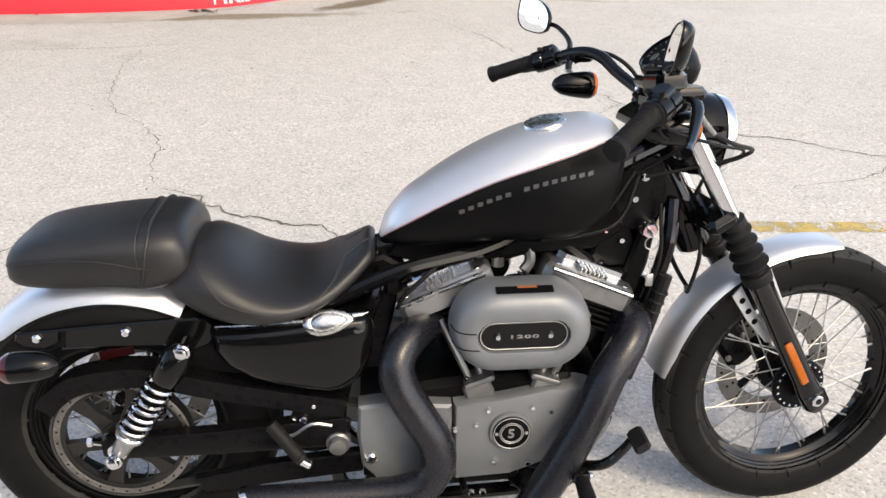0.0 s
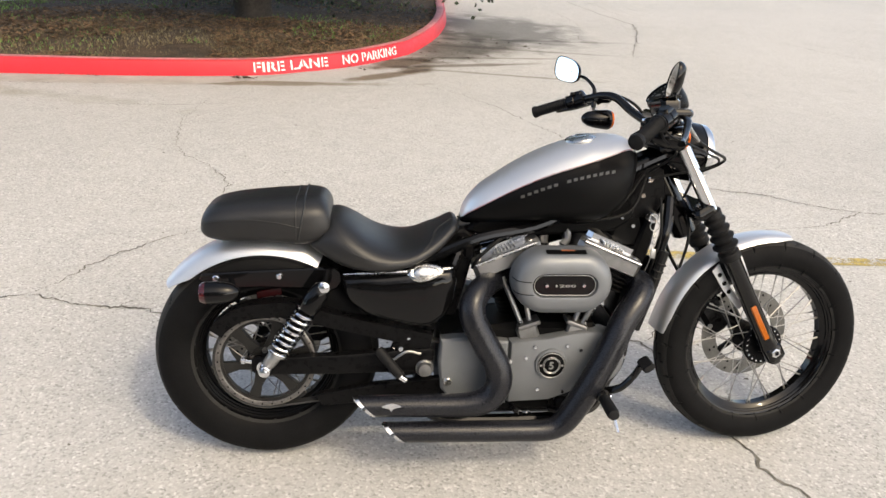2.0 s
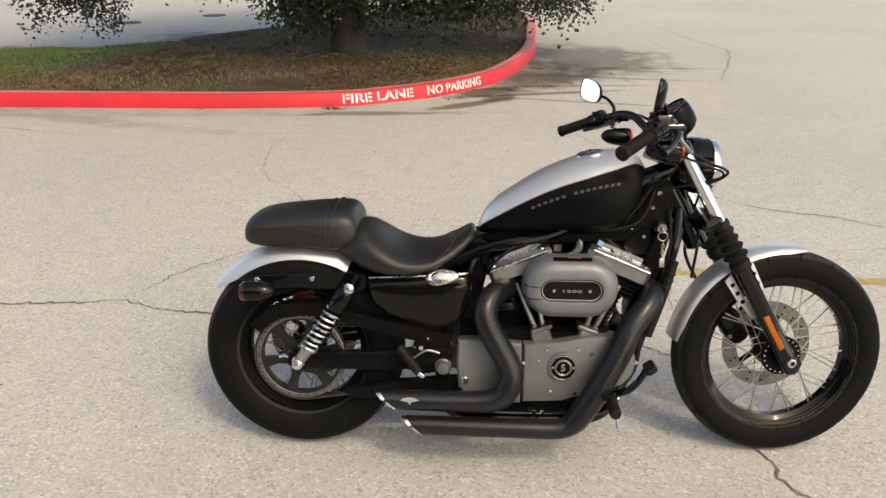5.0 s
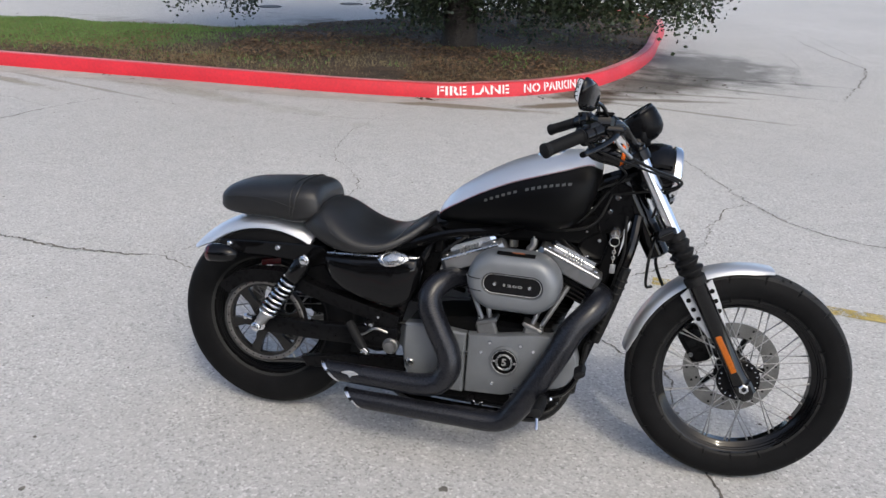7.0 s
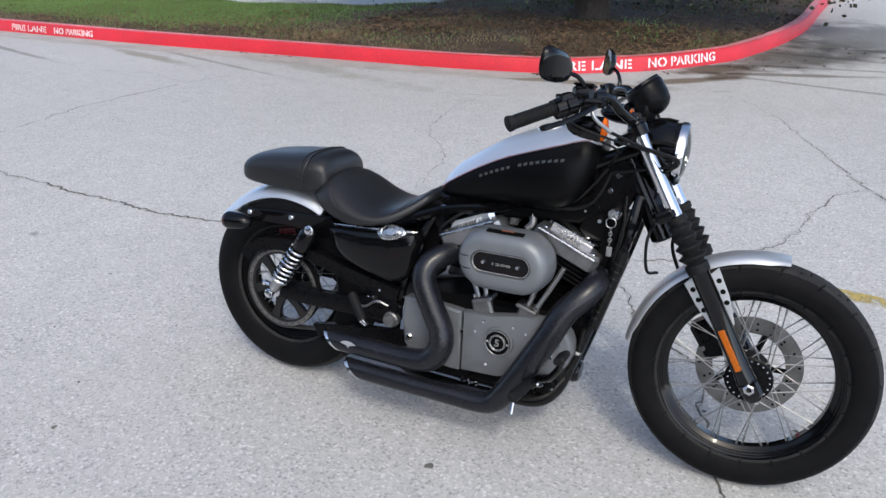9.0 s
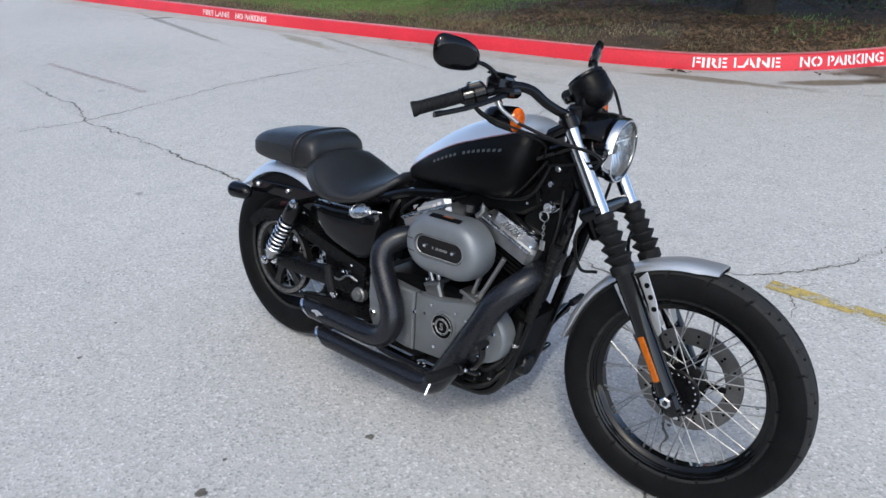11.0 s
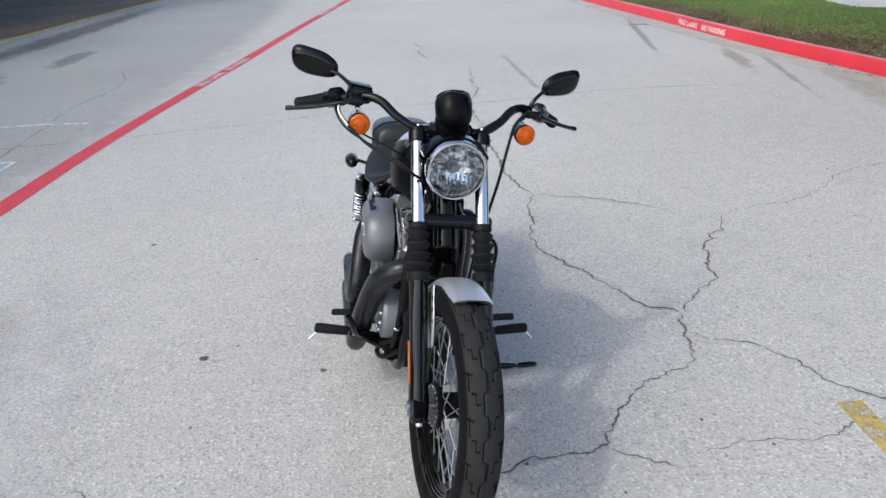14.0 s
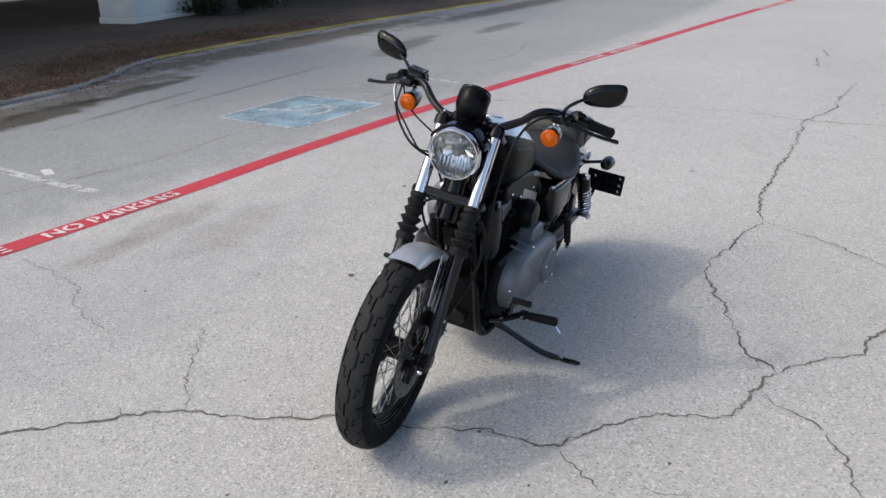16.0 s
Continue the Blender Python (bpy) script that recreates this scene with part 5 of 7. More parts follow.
part("timing_nose", s, M_FIN, None, "black rounded front of the crankcase")
# sprocket cover and cam cover, right side
s = Shape().plate([(.497, .402), (.565, .408), (.693, .395), (.693, .198), (.655, .198), (.53, .215), (.500, .250), (.492, .33)], -.100, -.152, .007)
cover = part("sprocket_cover", s, M_GREY, None, "grey sprocket cover")
part("cover_bolt", bolt((.520, -.152, .275), (0, -1, 0), .013, .010, 12), M_ALU, cover)
part("cover_bolt", bolt((.507, -.152, .278), (0, -1, 0), .004, .008, 6), M_CHROME, cover)
front_arc = [(.955 + .088 * math.cos(a), .338 + .088 * math.sin(a)) for a in np.linspace(radians(80), radians(-80), 14)]
s = Shape()
rim = [(.697, .395), (.80, .405), (.90, .424)] + front_arc + [(.90, .236), (.82, .206), (.697, .200)]
s.loft([[(x + (.84 - x) * k2, y, z + (.305 - z) * k2) for x, z in rim] for k2, y in ((0, -.09), (0, -.132), (.012, -.142), (.04, -.148), (.09, -.150))])
cam_case = part("cam_cover", s, M_GREY, None, "grey cam cover with chrome screws")
s = Shape().lathe((.820, -.150, .326), (0, -1, 0), [(0, .048), (.008, .046), (.009, .042), (.009, .0)], 40)
part("cam_boss", s, M_GREY, cam_case)
for x, z in ((.745, .345), (.770, .380), (.785, .245), (.865, .382), (.905, .370), (.955, .272), (1.005, .360), (.985, .315), (.86, .238), (.700, .335)):
    part("cover_screw", bolt((x, -.150, z), (0, -1, 0), .0065, .007), M_CHROME, cam_case)
s = Shape().lathe((.820, -.159, .326), (0, -1, 0), [(0, .0405), (.003, .0405), (.004, .039), (.004, 0)], 40)
badge = part("timer_cover", s, M_FIN, None, "black round cover with a 5 on it")
s = Shape()
for r in (.0385, .0255, .022):
    s.tube([(.820 + r * math.cos(a), -.1632, .326 + r * math.sin(a)) for a in np.linspace(0, 2 * math.pi, 40)], .0009, 5)
verts, faces = words("5", .031, .0006, 1.0, .001)
s.add([(.8115 + x, -.1637, .3155 + y) for x, y, z in verts], faces)
for dx in (-.032, .032):
    s.lathe((.820 + dx, -.163, .326), (0, -1, 0), [(0, .0038), (.003, .003)], 8)
s.make("cover_print", M_BADGE, badge, "silver rings and a 5", 0)
# primary cover, left side
outline = [(.478 + .088 * math.cos(a), .312 + .092 * math.sin(a)) for a in np.linspace(radians(105), radians(255), 10)] + [(.55, .212), (.72, .205)] + [(.832 + .112 * math.cos(a), .326 + .110 * math.sin(a)) for a in np.linspace(radians(-80), radians(72), 12)] + [(.72, .440), (.56, .428)]
s = Shape().loft([[(x + (.66 - x) * k2, y, z + (.300 - z) * k2) for x, z in outline] for k2, y in ((0, .055), (0, .128), (.012, .146), (.04, .161), (.09, .173), (.16, .181), (.30, .186))])
prim = part("primary_cover", s, M_GREY, None, "grey primary drive cover", smooth=50)
s = Shape().lathe((.545, .178, .292), (0, 1, 0), [(-.006, .083), (.014, .081), (.020, .074), (.022, .066), (.0215, 0)], 40)
derby = part("derby_cover", s, M_GREY, prim)
for i in range(5):
    a = radians(72 * i + 18)
    part("cover_screw", bolt((.545 + .073 * math.cos(a), .198, .292 + .073 * math.sin(a)), (0, 1, 0), .005, .006), M_CHROME, derby)
s = Shape().lathe((.835, .155, .315), (0, 1, 0), [(0, .094), (.014, .090), (.026, .080), (.034, .062), (.040, .040), (.042, .001)], 36)
part("alternator_bulge", s, M_GREY, prim, smooth=60)
for i in range(14):
    p = Vector((*outline[i * 2 % len(outline)], 0))
    c = Vector((.66, .29, 0))
    p = p + (c - p) * .05
    part("cover_screw", bolt((p.x, .158, p.y), (0, 1, 0), .0062, .010), M_CHROME if i % 3 == 0 else M_CAST, prim)
s = Shape().lathe((.690, .178, .345), (0, 1, 0), [(-.004, .036), (.010, .033), (.014, .026), (.014, .001)], 24)
part("inspection_cover", s, M_GREY, prim)
# raised flange behind the cylinders
s = Shape().plate([(.535, .405), (.545, .472), (.575, .488), (.645, .480), (.675, .430), (.62, .41)], .075, .142, .010)
part("cover_flange", s, M_GREY, prim)
for x in (.60, .66, .72, .78):
    part("cover_rib", Shape().tube([(x, .090, .441), (x + .002, .140, .436), (x + .006, .170, .390)], .007, 8), M_GREY, prim)


def cylinder(angle):
    t = Matrix.Translation(CRANK) @ Matrix.Rotation(radians(angle), 4, "Y") @ Matrix.Translation((-.008 if angle > 0 else -.004, 0, 0))
    s = Shape()
    s.lathe((0, 0, 0), (0, 0, 1), [(.12, .056), (.31, .056)], 24, move=t)
    c = part("cylinder", s, M_FIN, None, "black finned cylinder")
    for i in range(11):
        z = .135 + i * .0145
        r = .077
        part("fin", Shape().lathe((0, 0, z), (0, 0, 1), [(0, .055), (.002, r - .002), (.0035, r), (.005, r - .002), (.007, .055)], 28, move=t), M_FIN, c)
    for i in range(5):
        b = Shape().box((0, 0, .306 + i * .0135), (.178 - .004 * i, .176, .006), .002)
        part("fin", Shape().add([t @ Vector(p) for p in b.v], b.f), M_FIN, c)
    s = Shape()
    b = Shape().box((0, 0, .333), (.14, .15, .066), .006)
    s.add([t @ Vector(p) for p in b.v], b.f)
    part("cylinder_head", s, M_FIN, c)
    s = Shape()
    ring = lambda x, y, z, c: [t @ Vector(p) for p in ((-x + c, -y, z), (x - c, -y, z), (x, -y + c, z), (x, y - c, z), (x - c, y, z), (-x + c, y, z), (-x, y - c, z), (-x, -y + c, z))]
    s.loft([ring(.098, .100, .364, .014), ring(.103, .106, .368, .014), ring(.103, .106, .406, .014), ring(.097, .096, .416, .014), ring(.086, .080, .416, .018)])
    # the front box takes the darkened copy, the rear one plain satin
    rocker = part("rocker_box", s, M_SHADE if angle > 0 else M_SATIN, None, "satin rocker box darkened for shade, with a bright lid" if angle > 0 else "satin aluminium rocker box")
    s = Shape()
    s.loft([ring(.080, .074, .416, .014), ring(.080, .074, .436, .014), ring(.070, .058, .448, .014)])
    part("rocker_lid", s, M_CHROME, rocker, "polished rocker lid")
    for i in range(7):
        b = Shape().box((-.030 + i * .010, -.086, .418), (.005, .022, .016), .0015)
        part("rocker_fin", Shape().add([t @ Vector(p) for p in b.v], b.f), M_ALU if angle > 0 else M_SATIN, rocker)
    edge = [t @ Vector(p) for p in ((-.092, -.108, .409), (.0, -.109, .410), (.092, -.108, .409))]
    part("bright_edge", Shape().tube(edge, .0055, 8), M_ALU, rocker, "polished lid edge")
    for x, y in ((-.078, -.088), (.078, -.088), (.06, .085), (-.06, .085)):
        part("head_bolt", bolt(t @ Vector((x, y, .404)), t.to_3x3() @ Vector((0, 0, 1)), .0075, .014), M_CHROME, rocker)
    return c


cylinder(-22.5)
cylinder(22.5)
for x0, x1, z1 in ((.742, .672, .575), (.764, .720, .60), (.880, .945, .60), (.905, .985, .575)):
    s = Shape().rod((x0, -.112, .415), (x1, -.098, z1), .0080, 10)
    s.rod((x0, -.112, .410), (x0 + (x1 - x0) * .12, -.110, .435), .012, 10)
    part("pushrod_tube", s, M_SATIN, None, "bare metal pushrod tube")
for x, t in ((.752, -20), (.893, 20)):
    s = Shape().box((x, -.108, .412), (.062, .05, .050), .006, Matrix.Rotation(radians(t), 3, "Y"))
    s.box((x, -.112, .440), (.068, .056, .012), .003, Matrix.Rotation(radians(t), 3, "Y"))
    lb = part("lifter_block", s, M_CAST, None, "bare aluminium lifter block")
    for dx in (-.026, .026):
        part("block_screw", bolt((x + dx, -.130, .445), (0, -.4, 1), .005, .008, 8), M_CHROME, lb)
part("intake", Shape().tube([(.72, 0, .60), (.838, -.03, .60), (.95, 0, .60)], .03, 12, smooth=5).rod((.838, -.02, .60), (.838, -.12, .597), .04, 16), M_FIN)
s = Shape().tube([(.86, -.04, .72), (.865, -.05, .68), (.85, -.06, .66)], .012, 8, smooth=4).rod((.80, -.03, .66), (.80, -.03, .72), .014, 10)
part("throttle_link", s, M_CAST)

# -- air cleaner --
AIR = Vector((.828, 0, .588))


def stadium(half, r, y, n=18, c=AIR):
    out = []
    for k, a0 in ((1, -90), (-1, 90)):
        for i in range(n):
            a = radians(a0 + 180 * i / (n - 1))
            out.append((c.x + k * half + r * math.cos(a), y, c.z + r * math.sin(a)))
    return out


s = Shape().loft([stadium(.050, .080, -.115), stadium(.050, .089, -.118), stadium(.050, .0925, -.130), stadium(.050, .0915, -.165), stadium(.050, .086, -.190), stadium(.050, .076, -.204), stadium(.050, .060, -.211), stadium(.0575, .0375, -.2125), stadium(.0575, .0345, -.2115), stadium(.0575, .033, -.201)])
air = part("air_cleaner", s, M_GREY, None, "grey oval air cleaner cover", smooth=50)
s = Shape().loft([stadium(.0572, .0325, -.199), stadium(.0572, .0322, -.2035), stadium(.0572, .031, -.2045)])
part("cover_plate", s, M_BLACK, air, "black plate with 1200 on it")
s = Shape()
ring = stadium(.057, .0290, -.2048, 14)
s.tube(ring + [ring[0]], .0012, 5)
verts, faces = words("1200", .0155, .0006, 1.12, .0006)
span = max(v[0] for v in verts)
s.add([(AIR.x - span * .9 + x * 1.8, -.2052, AIR.z - .0055 + y * .68) for x, y, z in verts], faces)
s.make("plate_print", M_BADGE, air, "silver 1200", 0)
for dx in (-.052, .052):
    part("plate_bolt", bolt((AIR.x + dx, -.2042, AIR.z), (0, -1, 0), .0065, .008), M_CHROME, air)
# warning label on its crown
s = Shape()
top = [(-.055, -.172), (.058, -.172), (.058, -.192), (-.055, -.192)]
s.add([(AIR.x + x, y - .001, AIR.z + (.0925 if y > -.18 else .0865)) for x, y in top], [(0, 1, 2, 3)])
part("warning_label", s, M_FIN, air, "black warning label", smooth=0)
s = Shape().add([(AIR.x + x, y - .001, AIR.z + (.0932 if y > -.176 else .0915)) for x, y in [(-.012, -.173), (.026, -.173), (.026, -.179), (-.012, -.179)]], [(0, 1, 2, 3)])
part("label_band", s, M_ORANGE, air, smooth=0)
SKIN = [(.045, -.213), (.060, -.211), (.076, -.204), (.086, -.190), (.0915, -.165)]
for h in (.011, -.026):
    line = [(AIR.x - .050 - math.sqrt(r * r - h * h), curve(r, SKIN) - .0002, AIR.z + h) for r in np.linspace(.046, .0912, 16)]
    part("cover_crease", Shape().tube(line, .0012, 6), M_FIN, air, "thin crease in the cover")

# -- exhaust: two staggered pipes on the right --
def pipe(path, radii, name, label):
    pts = spline(path, 8)
    n = len(pts)
    rad = [curve(i / (n - 1), radii) for i in range(n)]
    d = (pts[1] - pts[0]).normalized()
    side = d.orthogonal().normalized()
    rings = []
    for i, p in enumerate(pts):
        a = (pts[min(i + 1, n - 1)] - pts[max(i - 1, 0)]).normalized()
        side = (side - a * side.dot(a)).normalized()
        up = a.cross(side)
        cut = 1.05 * rad[i] if i >= n - 2 else 0
        rings.append([p + rad[i] * (side * math.cos(t) + up * math.sin(t)) + a * (cut * (side * math.cos(t) + up * math.sin(t)).z if i == n - 1 else 0) for t in np.linspace(0, 2 * math.pi, 20, endpoint=False)])
    ob = part(name, Shape().loft(rings, cap=False), M_PIPE, None, label, smooth=60)
    end, r, a = pts[-1], rad[-1], (pts[-1] - pts[-2]).normalized()
    side = Vector((0, 1, 0))
    up = Vector((0, 0, 1))
    ring = lambda k, o: [end + r * k * (side * math.cos(t) + up * math.sin(t)) + a * (r * 1.05 * math.sin(t) + o) for t in np.linspace(0, 2 * math.pi, 20, endpoint=False)]
    tip = Shape().loft([ring(1.02, -.009), ring(1.03, .003), ring(.94, .005), ring(.88, -.03), ring(.86, -.12)], cap=False)
    part("pipe_tip", tip, M_CHROME, ob, "bright slash-cut pipe tip")
    core = Shape().loft([ring(.85, -.10), ring(.5, -.10)])
    part("pipe_core", core, M_FIN, ob)
    return ob


upper = pipe([(.665, -.07, .560), (.615, -.125, .555), (.582, -.165, .525), (.582, -.185, .480), (.615, -.197, .415), (.651, -.205, .350), (.658, -.212, .298), (.630, -.217, .252), (.575, -.219, .235), (.48, -.220, .234), (.38, -.221, .235), (.285, -.222, .236)],
             [(0, .030), (.12, .036), (.5, .038), (.7, .036), (.8, .033), (1, .0305)], "exhaust_pipe", "satin dark grey rear exhaust pipe")
lower = pipe([(1.045, -.04, .560), (1.082, -.080, .555), (1.080, -.115, .542), (1.056, -.147, .514), (1.016, -.172, .466), (.980, -.192, .390), (.930, -.208, .297), (.880, -.218, .212), (.845, -.222, .168), (.80, -.224, .152), (.70, -.226, .152), (.5, -.228, .155), (.365, -.229, .157)],
             [(0, .030), (.12, .036), (.5, .038), (.62, .036), (.7, .032), (1, .0295)], "exhaust_pipe", "satin dark grey front exhaust pipe")
s = Shape()
wing = [(0, .004), (.010, .010), (.020, .012), (.030, .010), (.040, .004), (.034, .002), (.024, -.001), (.020, -.008), (.016, -.001), (.006, .002)]
s.plate([(.325 + 1.5 * x, .244 + 1.3 * z) for x, z in wing], -.2535, -.2515, .0004)
part("pipe_badge", s, M_CHROME, upper, "small bright winged badge")
for p, b in (((.60, -.10, .53), (.66, -.05, .50)), ((.72, -.18, .19), (.72, -.10, .17)), ((.85, -.18, .19), (.83, -.10, .16))):
    part("pipe_bracket", Shape().rod(p, b, .008, 8), M_POWDER)
for p in ((.735, -.165, .178), (.760, -.165, .178)):
    part("bracket_bolt", bolt(p, (0, -1, 0), .008, .008), M_CHROME)
part("oil_pan", Shape().plate([(.50, .125), (.90, .118), (.95, .13), (.97, .16), (.95, .20), (.52, .21)], -.08, .08, .02), M_FIN)
# oil filter and cooler lines at the front
part("oil_filter", Shape().lathe((.96, 0, .225), (1, 0, -.1), [(0, .038), (.07, .038), (.082, .03), (.082, 0)], 24), M_BLACK)

# -- tank --
Z_TOP = [(.553, .735), (.565, .768), (.584, .796), (.614, .827), (.650, .852), (.705, .888), (.76, .918), (.82, .944), (.88, .963), (.94, .974), (.99, .975), (1.025, .964), (1.045, .940)]
Z_LINE = [(.553, .731), (.580, .758), (.621, .786), (.703, .834), (.785, .873), (.867, .902), (.95, .928), (1.012, .944), (1.045, .930)]
Z_LOW = [(.553, .724), (.565, .722), (.624, .716), (.793, .722), (.93, .724), (.985, .746), (1.02, .800), (1.045, .895)]
HALF = [(.553, .020), (.562, .042), (.59, .070), (.65, .092), (.75, .117), (.85, .132), (.94, .134), (1.0, .122), (1.03, .098), (1.045, .060)]


def tank_side(x, z):
    top, low, w = curve(x, Z_TOP), curve(x, Z_LOW), curve(x, HALF)
    belly = low + (top - low) * .42
    t = (z - belly) / ((top - belly) if z > belly else (low - belly))
    n = 2.3 if z > belly else 3.0
    return w * max(0.0, 1 - min(1, abs(t)) ** n) ** (1 / n)


xs = [.553, .556, .561, .568, .577] + [.59 + .0145 * i for i in range(28)] + [1.0, 1.012, 1.022, 1.03, 1.036, 1.041, 1.045]
rings, k = [], 9
for x in xs:
    top, low, line = curve(x, Z_TOP), curve(x, Z_LOW), curve(x, Z_LINE)
    line = min(max(line, low + .001), top - .001)
    half = []
    for i in range(k + 1):
        z = low + (line - low) * (1 - math.cos(math.pi * i / k / 2) if i < 2 else i / k)
        half.append((tank_side(x, z), z))
    for i in range(1, k + 1):
        z = line + (top - line) * math.sin(math.pi * i / k / 2)
        half.append((tank_side(x, z), z))
    rings.append([(x, -y, z) for y, z in half] + [(x, y, z) for y, z in reversed(half[1:-1])])
s = Shape().loft(rings)
per = len(rings[0])
for i, f in enumerate(s.f):
    j = i % per
    s.m[i] = 1 if j < k or j >= per - k else 0
    if i >= len(s.f) - 2:
        s.m[i] = 1
tank = part("fuel_tank", s, [M_SILVER, M_DENIM], None, "teardrop fuel tank, silver above and satin black below", smooth=60)
for side in (-1, 1):
    line = [Vector((x, side * (tank_side(x, curve(x, Z_LINE) + .002) + .0012), curve(x, Z_LINE) + .002)) for x in xs[2:-4]]
    part("pinstripe", Shape().tube(line, .0010, 5), M_PIN, tank, "thin red pinstripe")
    for i in range(15):
        if i == 6:
            continue
        t = (i + .5) / 15
        x0 = .700 + (.962 - .700) * t
        z0 = .808 + .082 * t - .012 * (2 * t - 1) ** 2 + .012
        pts = [(x0 + a * .0105, z0 + .26 * a * .0105 + b * .0040) for a, b in ((0, -1), (1, -1), (1, 1), (0, 1))]
        s = Shape().add([(x, side * (tank_side(x, z) + .0012), z) for x, z in pts], [(0, 1, 2, 3)])
        part("emblem_bar", s, M_DULLBADGE, tank, "small dull silver mark" if i == 0 else "", smooth=0)
s = Shape().lathe((.892, -.012, .946), (-.20, -.06, 1), [(0, .038), (.010, .038), (.012, .043), (.017, .044), (.021, .041), (.0225, .034), (.0232, .033), (.0242, .020), (.0245, 0)], 40)
part("fuel_cap", s, M_ALU, tank, "round bright fuel cap", smooth=30)

# -- seats --
TAPER = .16


def cushion(name, label, top, low, half, x0, x1, n, flat, power=2.5, taper=0.0):
    rings = []
    for i in range(n + 1):
        t = i / n
        x = x0 + (x1 - x0) * (0.5 - 0.5 * math.cos(math.pi * t))
        zt, zl, w = curve(x, top), curve(x, low), curve(x, half)
        ring = []
        for a in np.linspace(0, 2 * math.pi, 36, endpoint=False):
            c, sn = math.cos(a), math.sin(a)
            p = power if sn > 0 else flat
            y = w * math.copysign(abs(c) ** (2 / p), c) * (1 - taper * max(0.0, sn) ** 2)
            mid = zl + (zt - zl) * .35
            z = mid + ((zt - mid) if sn > 0 else (mid - zl)) * math.copysign(abs(sn) ** (2 / p), sn)
            ring.append((x, y, z))
        rings.append(ring)
    return part(name, Shape().loft(rings), M_SEAT, None, label, smooth=70)


S_TOP = [(.128, .685), (.15, .718), (.18, .742), (.21, .744), (.25, .725), (.30, .692), (.35, .672), (.40, .668), (.45, .684), (.50, .714), (.53, .732), (.545, .724)]
S_LOW = [(.128, .665), (.16, .640), (.217, .612), (.29, .602), (.36, .608), (.423, .622), (.48, .648), (.513, .672), (.543, .700)]
S_HALF = [(.128, .10), (.16, .13), (.22, .162), (.30, .178), (.38, .171), (.45, .143), (.50, .110), (.535, .080), (.543, .066)]
seat = cushion("rider_seat", "black vinyl rider seat with grey stitching", S_TOP, S_LOW, S_HALF, .128, .543, 44, 3.5)
P_TOP = [(-.168, .712), (-.161, .746), (-.142, .766), (-.09, .782), (0, .793), (.09, .800), (.145, .801), (.174, .788), (.190, .758)]
P_LOW = [(-.165, .695), (-.14, .680), (-.06, .672), (.03, .674), (.12, .668), (.186, .690)]
P_HALF = [(-.165, .082), (-.155, .104), (-.12, .120), (-.03, .130), (.08, .136), (.14, .133), (.18, .120), (.186, .110)]
pillion = cushion("pillion_seat", "black vinyl passenger seat with a piped front", P_TOP, P_LOW, P_HALF, -.165, .186, 40, 3.8, 4.0, TAPER)


def over(x, top, low, half, power, lift=.0015, a0=-.3):
    zt, zl, w = curve(x, top), curve(x, low), curve(x, half)
    out = []
    for a in np.linspace(a0, math.pi - a0, 30):
        c, sn = math.cos(a), math.sin(a)
        p = power if sn > 0 else 3.5
        mid = zl + (zt - zl) * .35
        out.append(Vector((x, (w + lift) * math.copysign(abs(c) ** (2 / p), c) * (1 - TAPER * max(0.0, sn) ** 2), mid + ((zt - mid + lift) if sn > 0 else (mid - zl)) * math.copysign(abs(sn) ** (2 / p), sn))))
    return out


line = [p - Vector((.02 * max(0, 1 - (p.z - .68) / .1), 0, 0)) for p in over(.118, P_TOP, P_LOW, P_HALF, 4.0, .002)]
part("piping", Shape().tube(line, .0028, 6), M_PIPING, pillion)
line = over(.095, P_TOP, P_LOW, P_HALF, 4.0, .001)
part("piping", Shape().tube(line, .0018, 6), M_PIPING, pillion)
for side in (-1, 1):
    pts = []
    for t in np.linspace(0, 1, 26):
        x = -.155 + .27 * t
        zt, zl, w = curve(x, P_TOP), curve(x, P_LOW), curve(x, P_HALF)
        z = zl + (zt - zl) * (.62 - .45 * max(0, t - .45) ** 1.4)
        mid = zl + (zt - zl) * .35
        p = 4.0 if z > mid else 3.8
        f = (z - mid) / ((zt - mid) if z > mid else (mid - zl))
        pts.append((x, side * (w * max(0, 1 - abs(f) ** p) ** (1 / p) * (1 - TAPER * max(0.0, f) ** p) + .001), z))
    part("seat_seam", Shape().tube(pts, .0014, 5), M_PIPING, pillion)
    # grey stitching round the rider seat's scoop
    for off in (0, .006):
        pts = []
        for t in np.linspace(0, 1, 40):
            x = .195 + off + (.530 - .195) * t
            zt, zl, w = curve(x, S_TOP), curve(x, S_LOW), curve(x, S_HALF)
            u = min(.97, max(.22, .95 - 1.15 * math.sin(math.pi * min(t * 1.15, 1)) ** .7 + .30 * t))
            mid = zl + (zt - zl) * .35
            f = u
            y = w * max(0, 1 - f ** 2.5) ** (1 / 2.5)
            pts.append((x, side * (y + .0006), mid + (zt - mid) * f + .0008))
        part("stitching", Shape().tube(pts, .0008, 4), M_STITCH, seat, "light grey stitching")
part("seat_bolt", bolt((.545, -.03, .695), (.6, -.4, .4), .008, .008), M_CHROME)

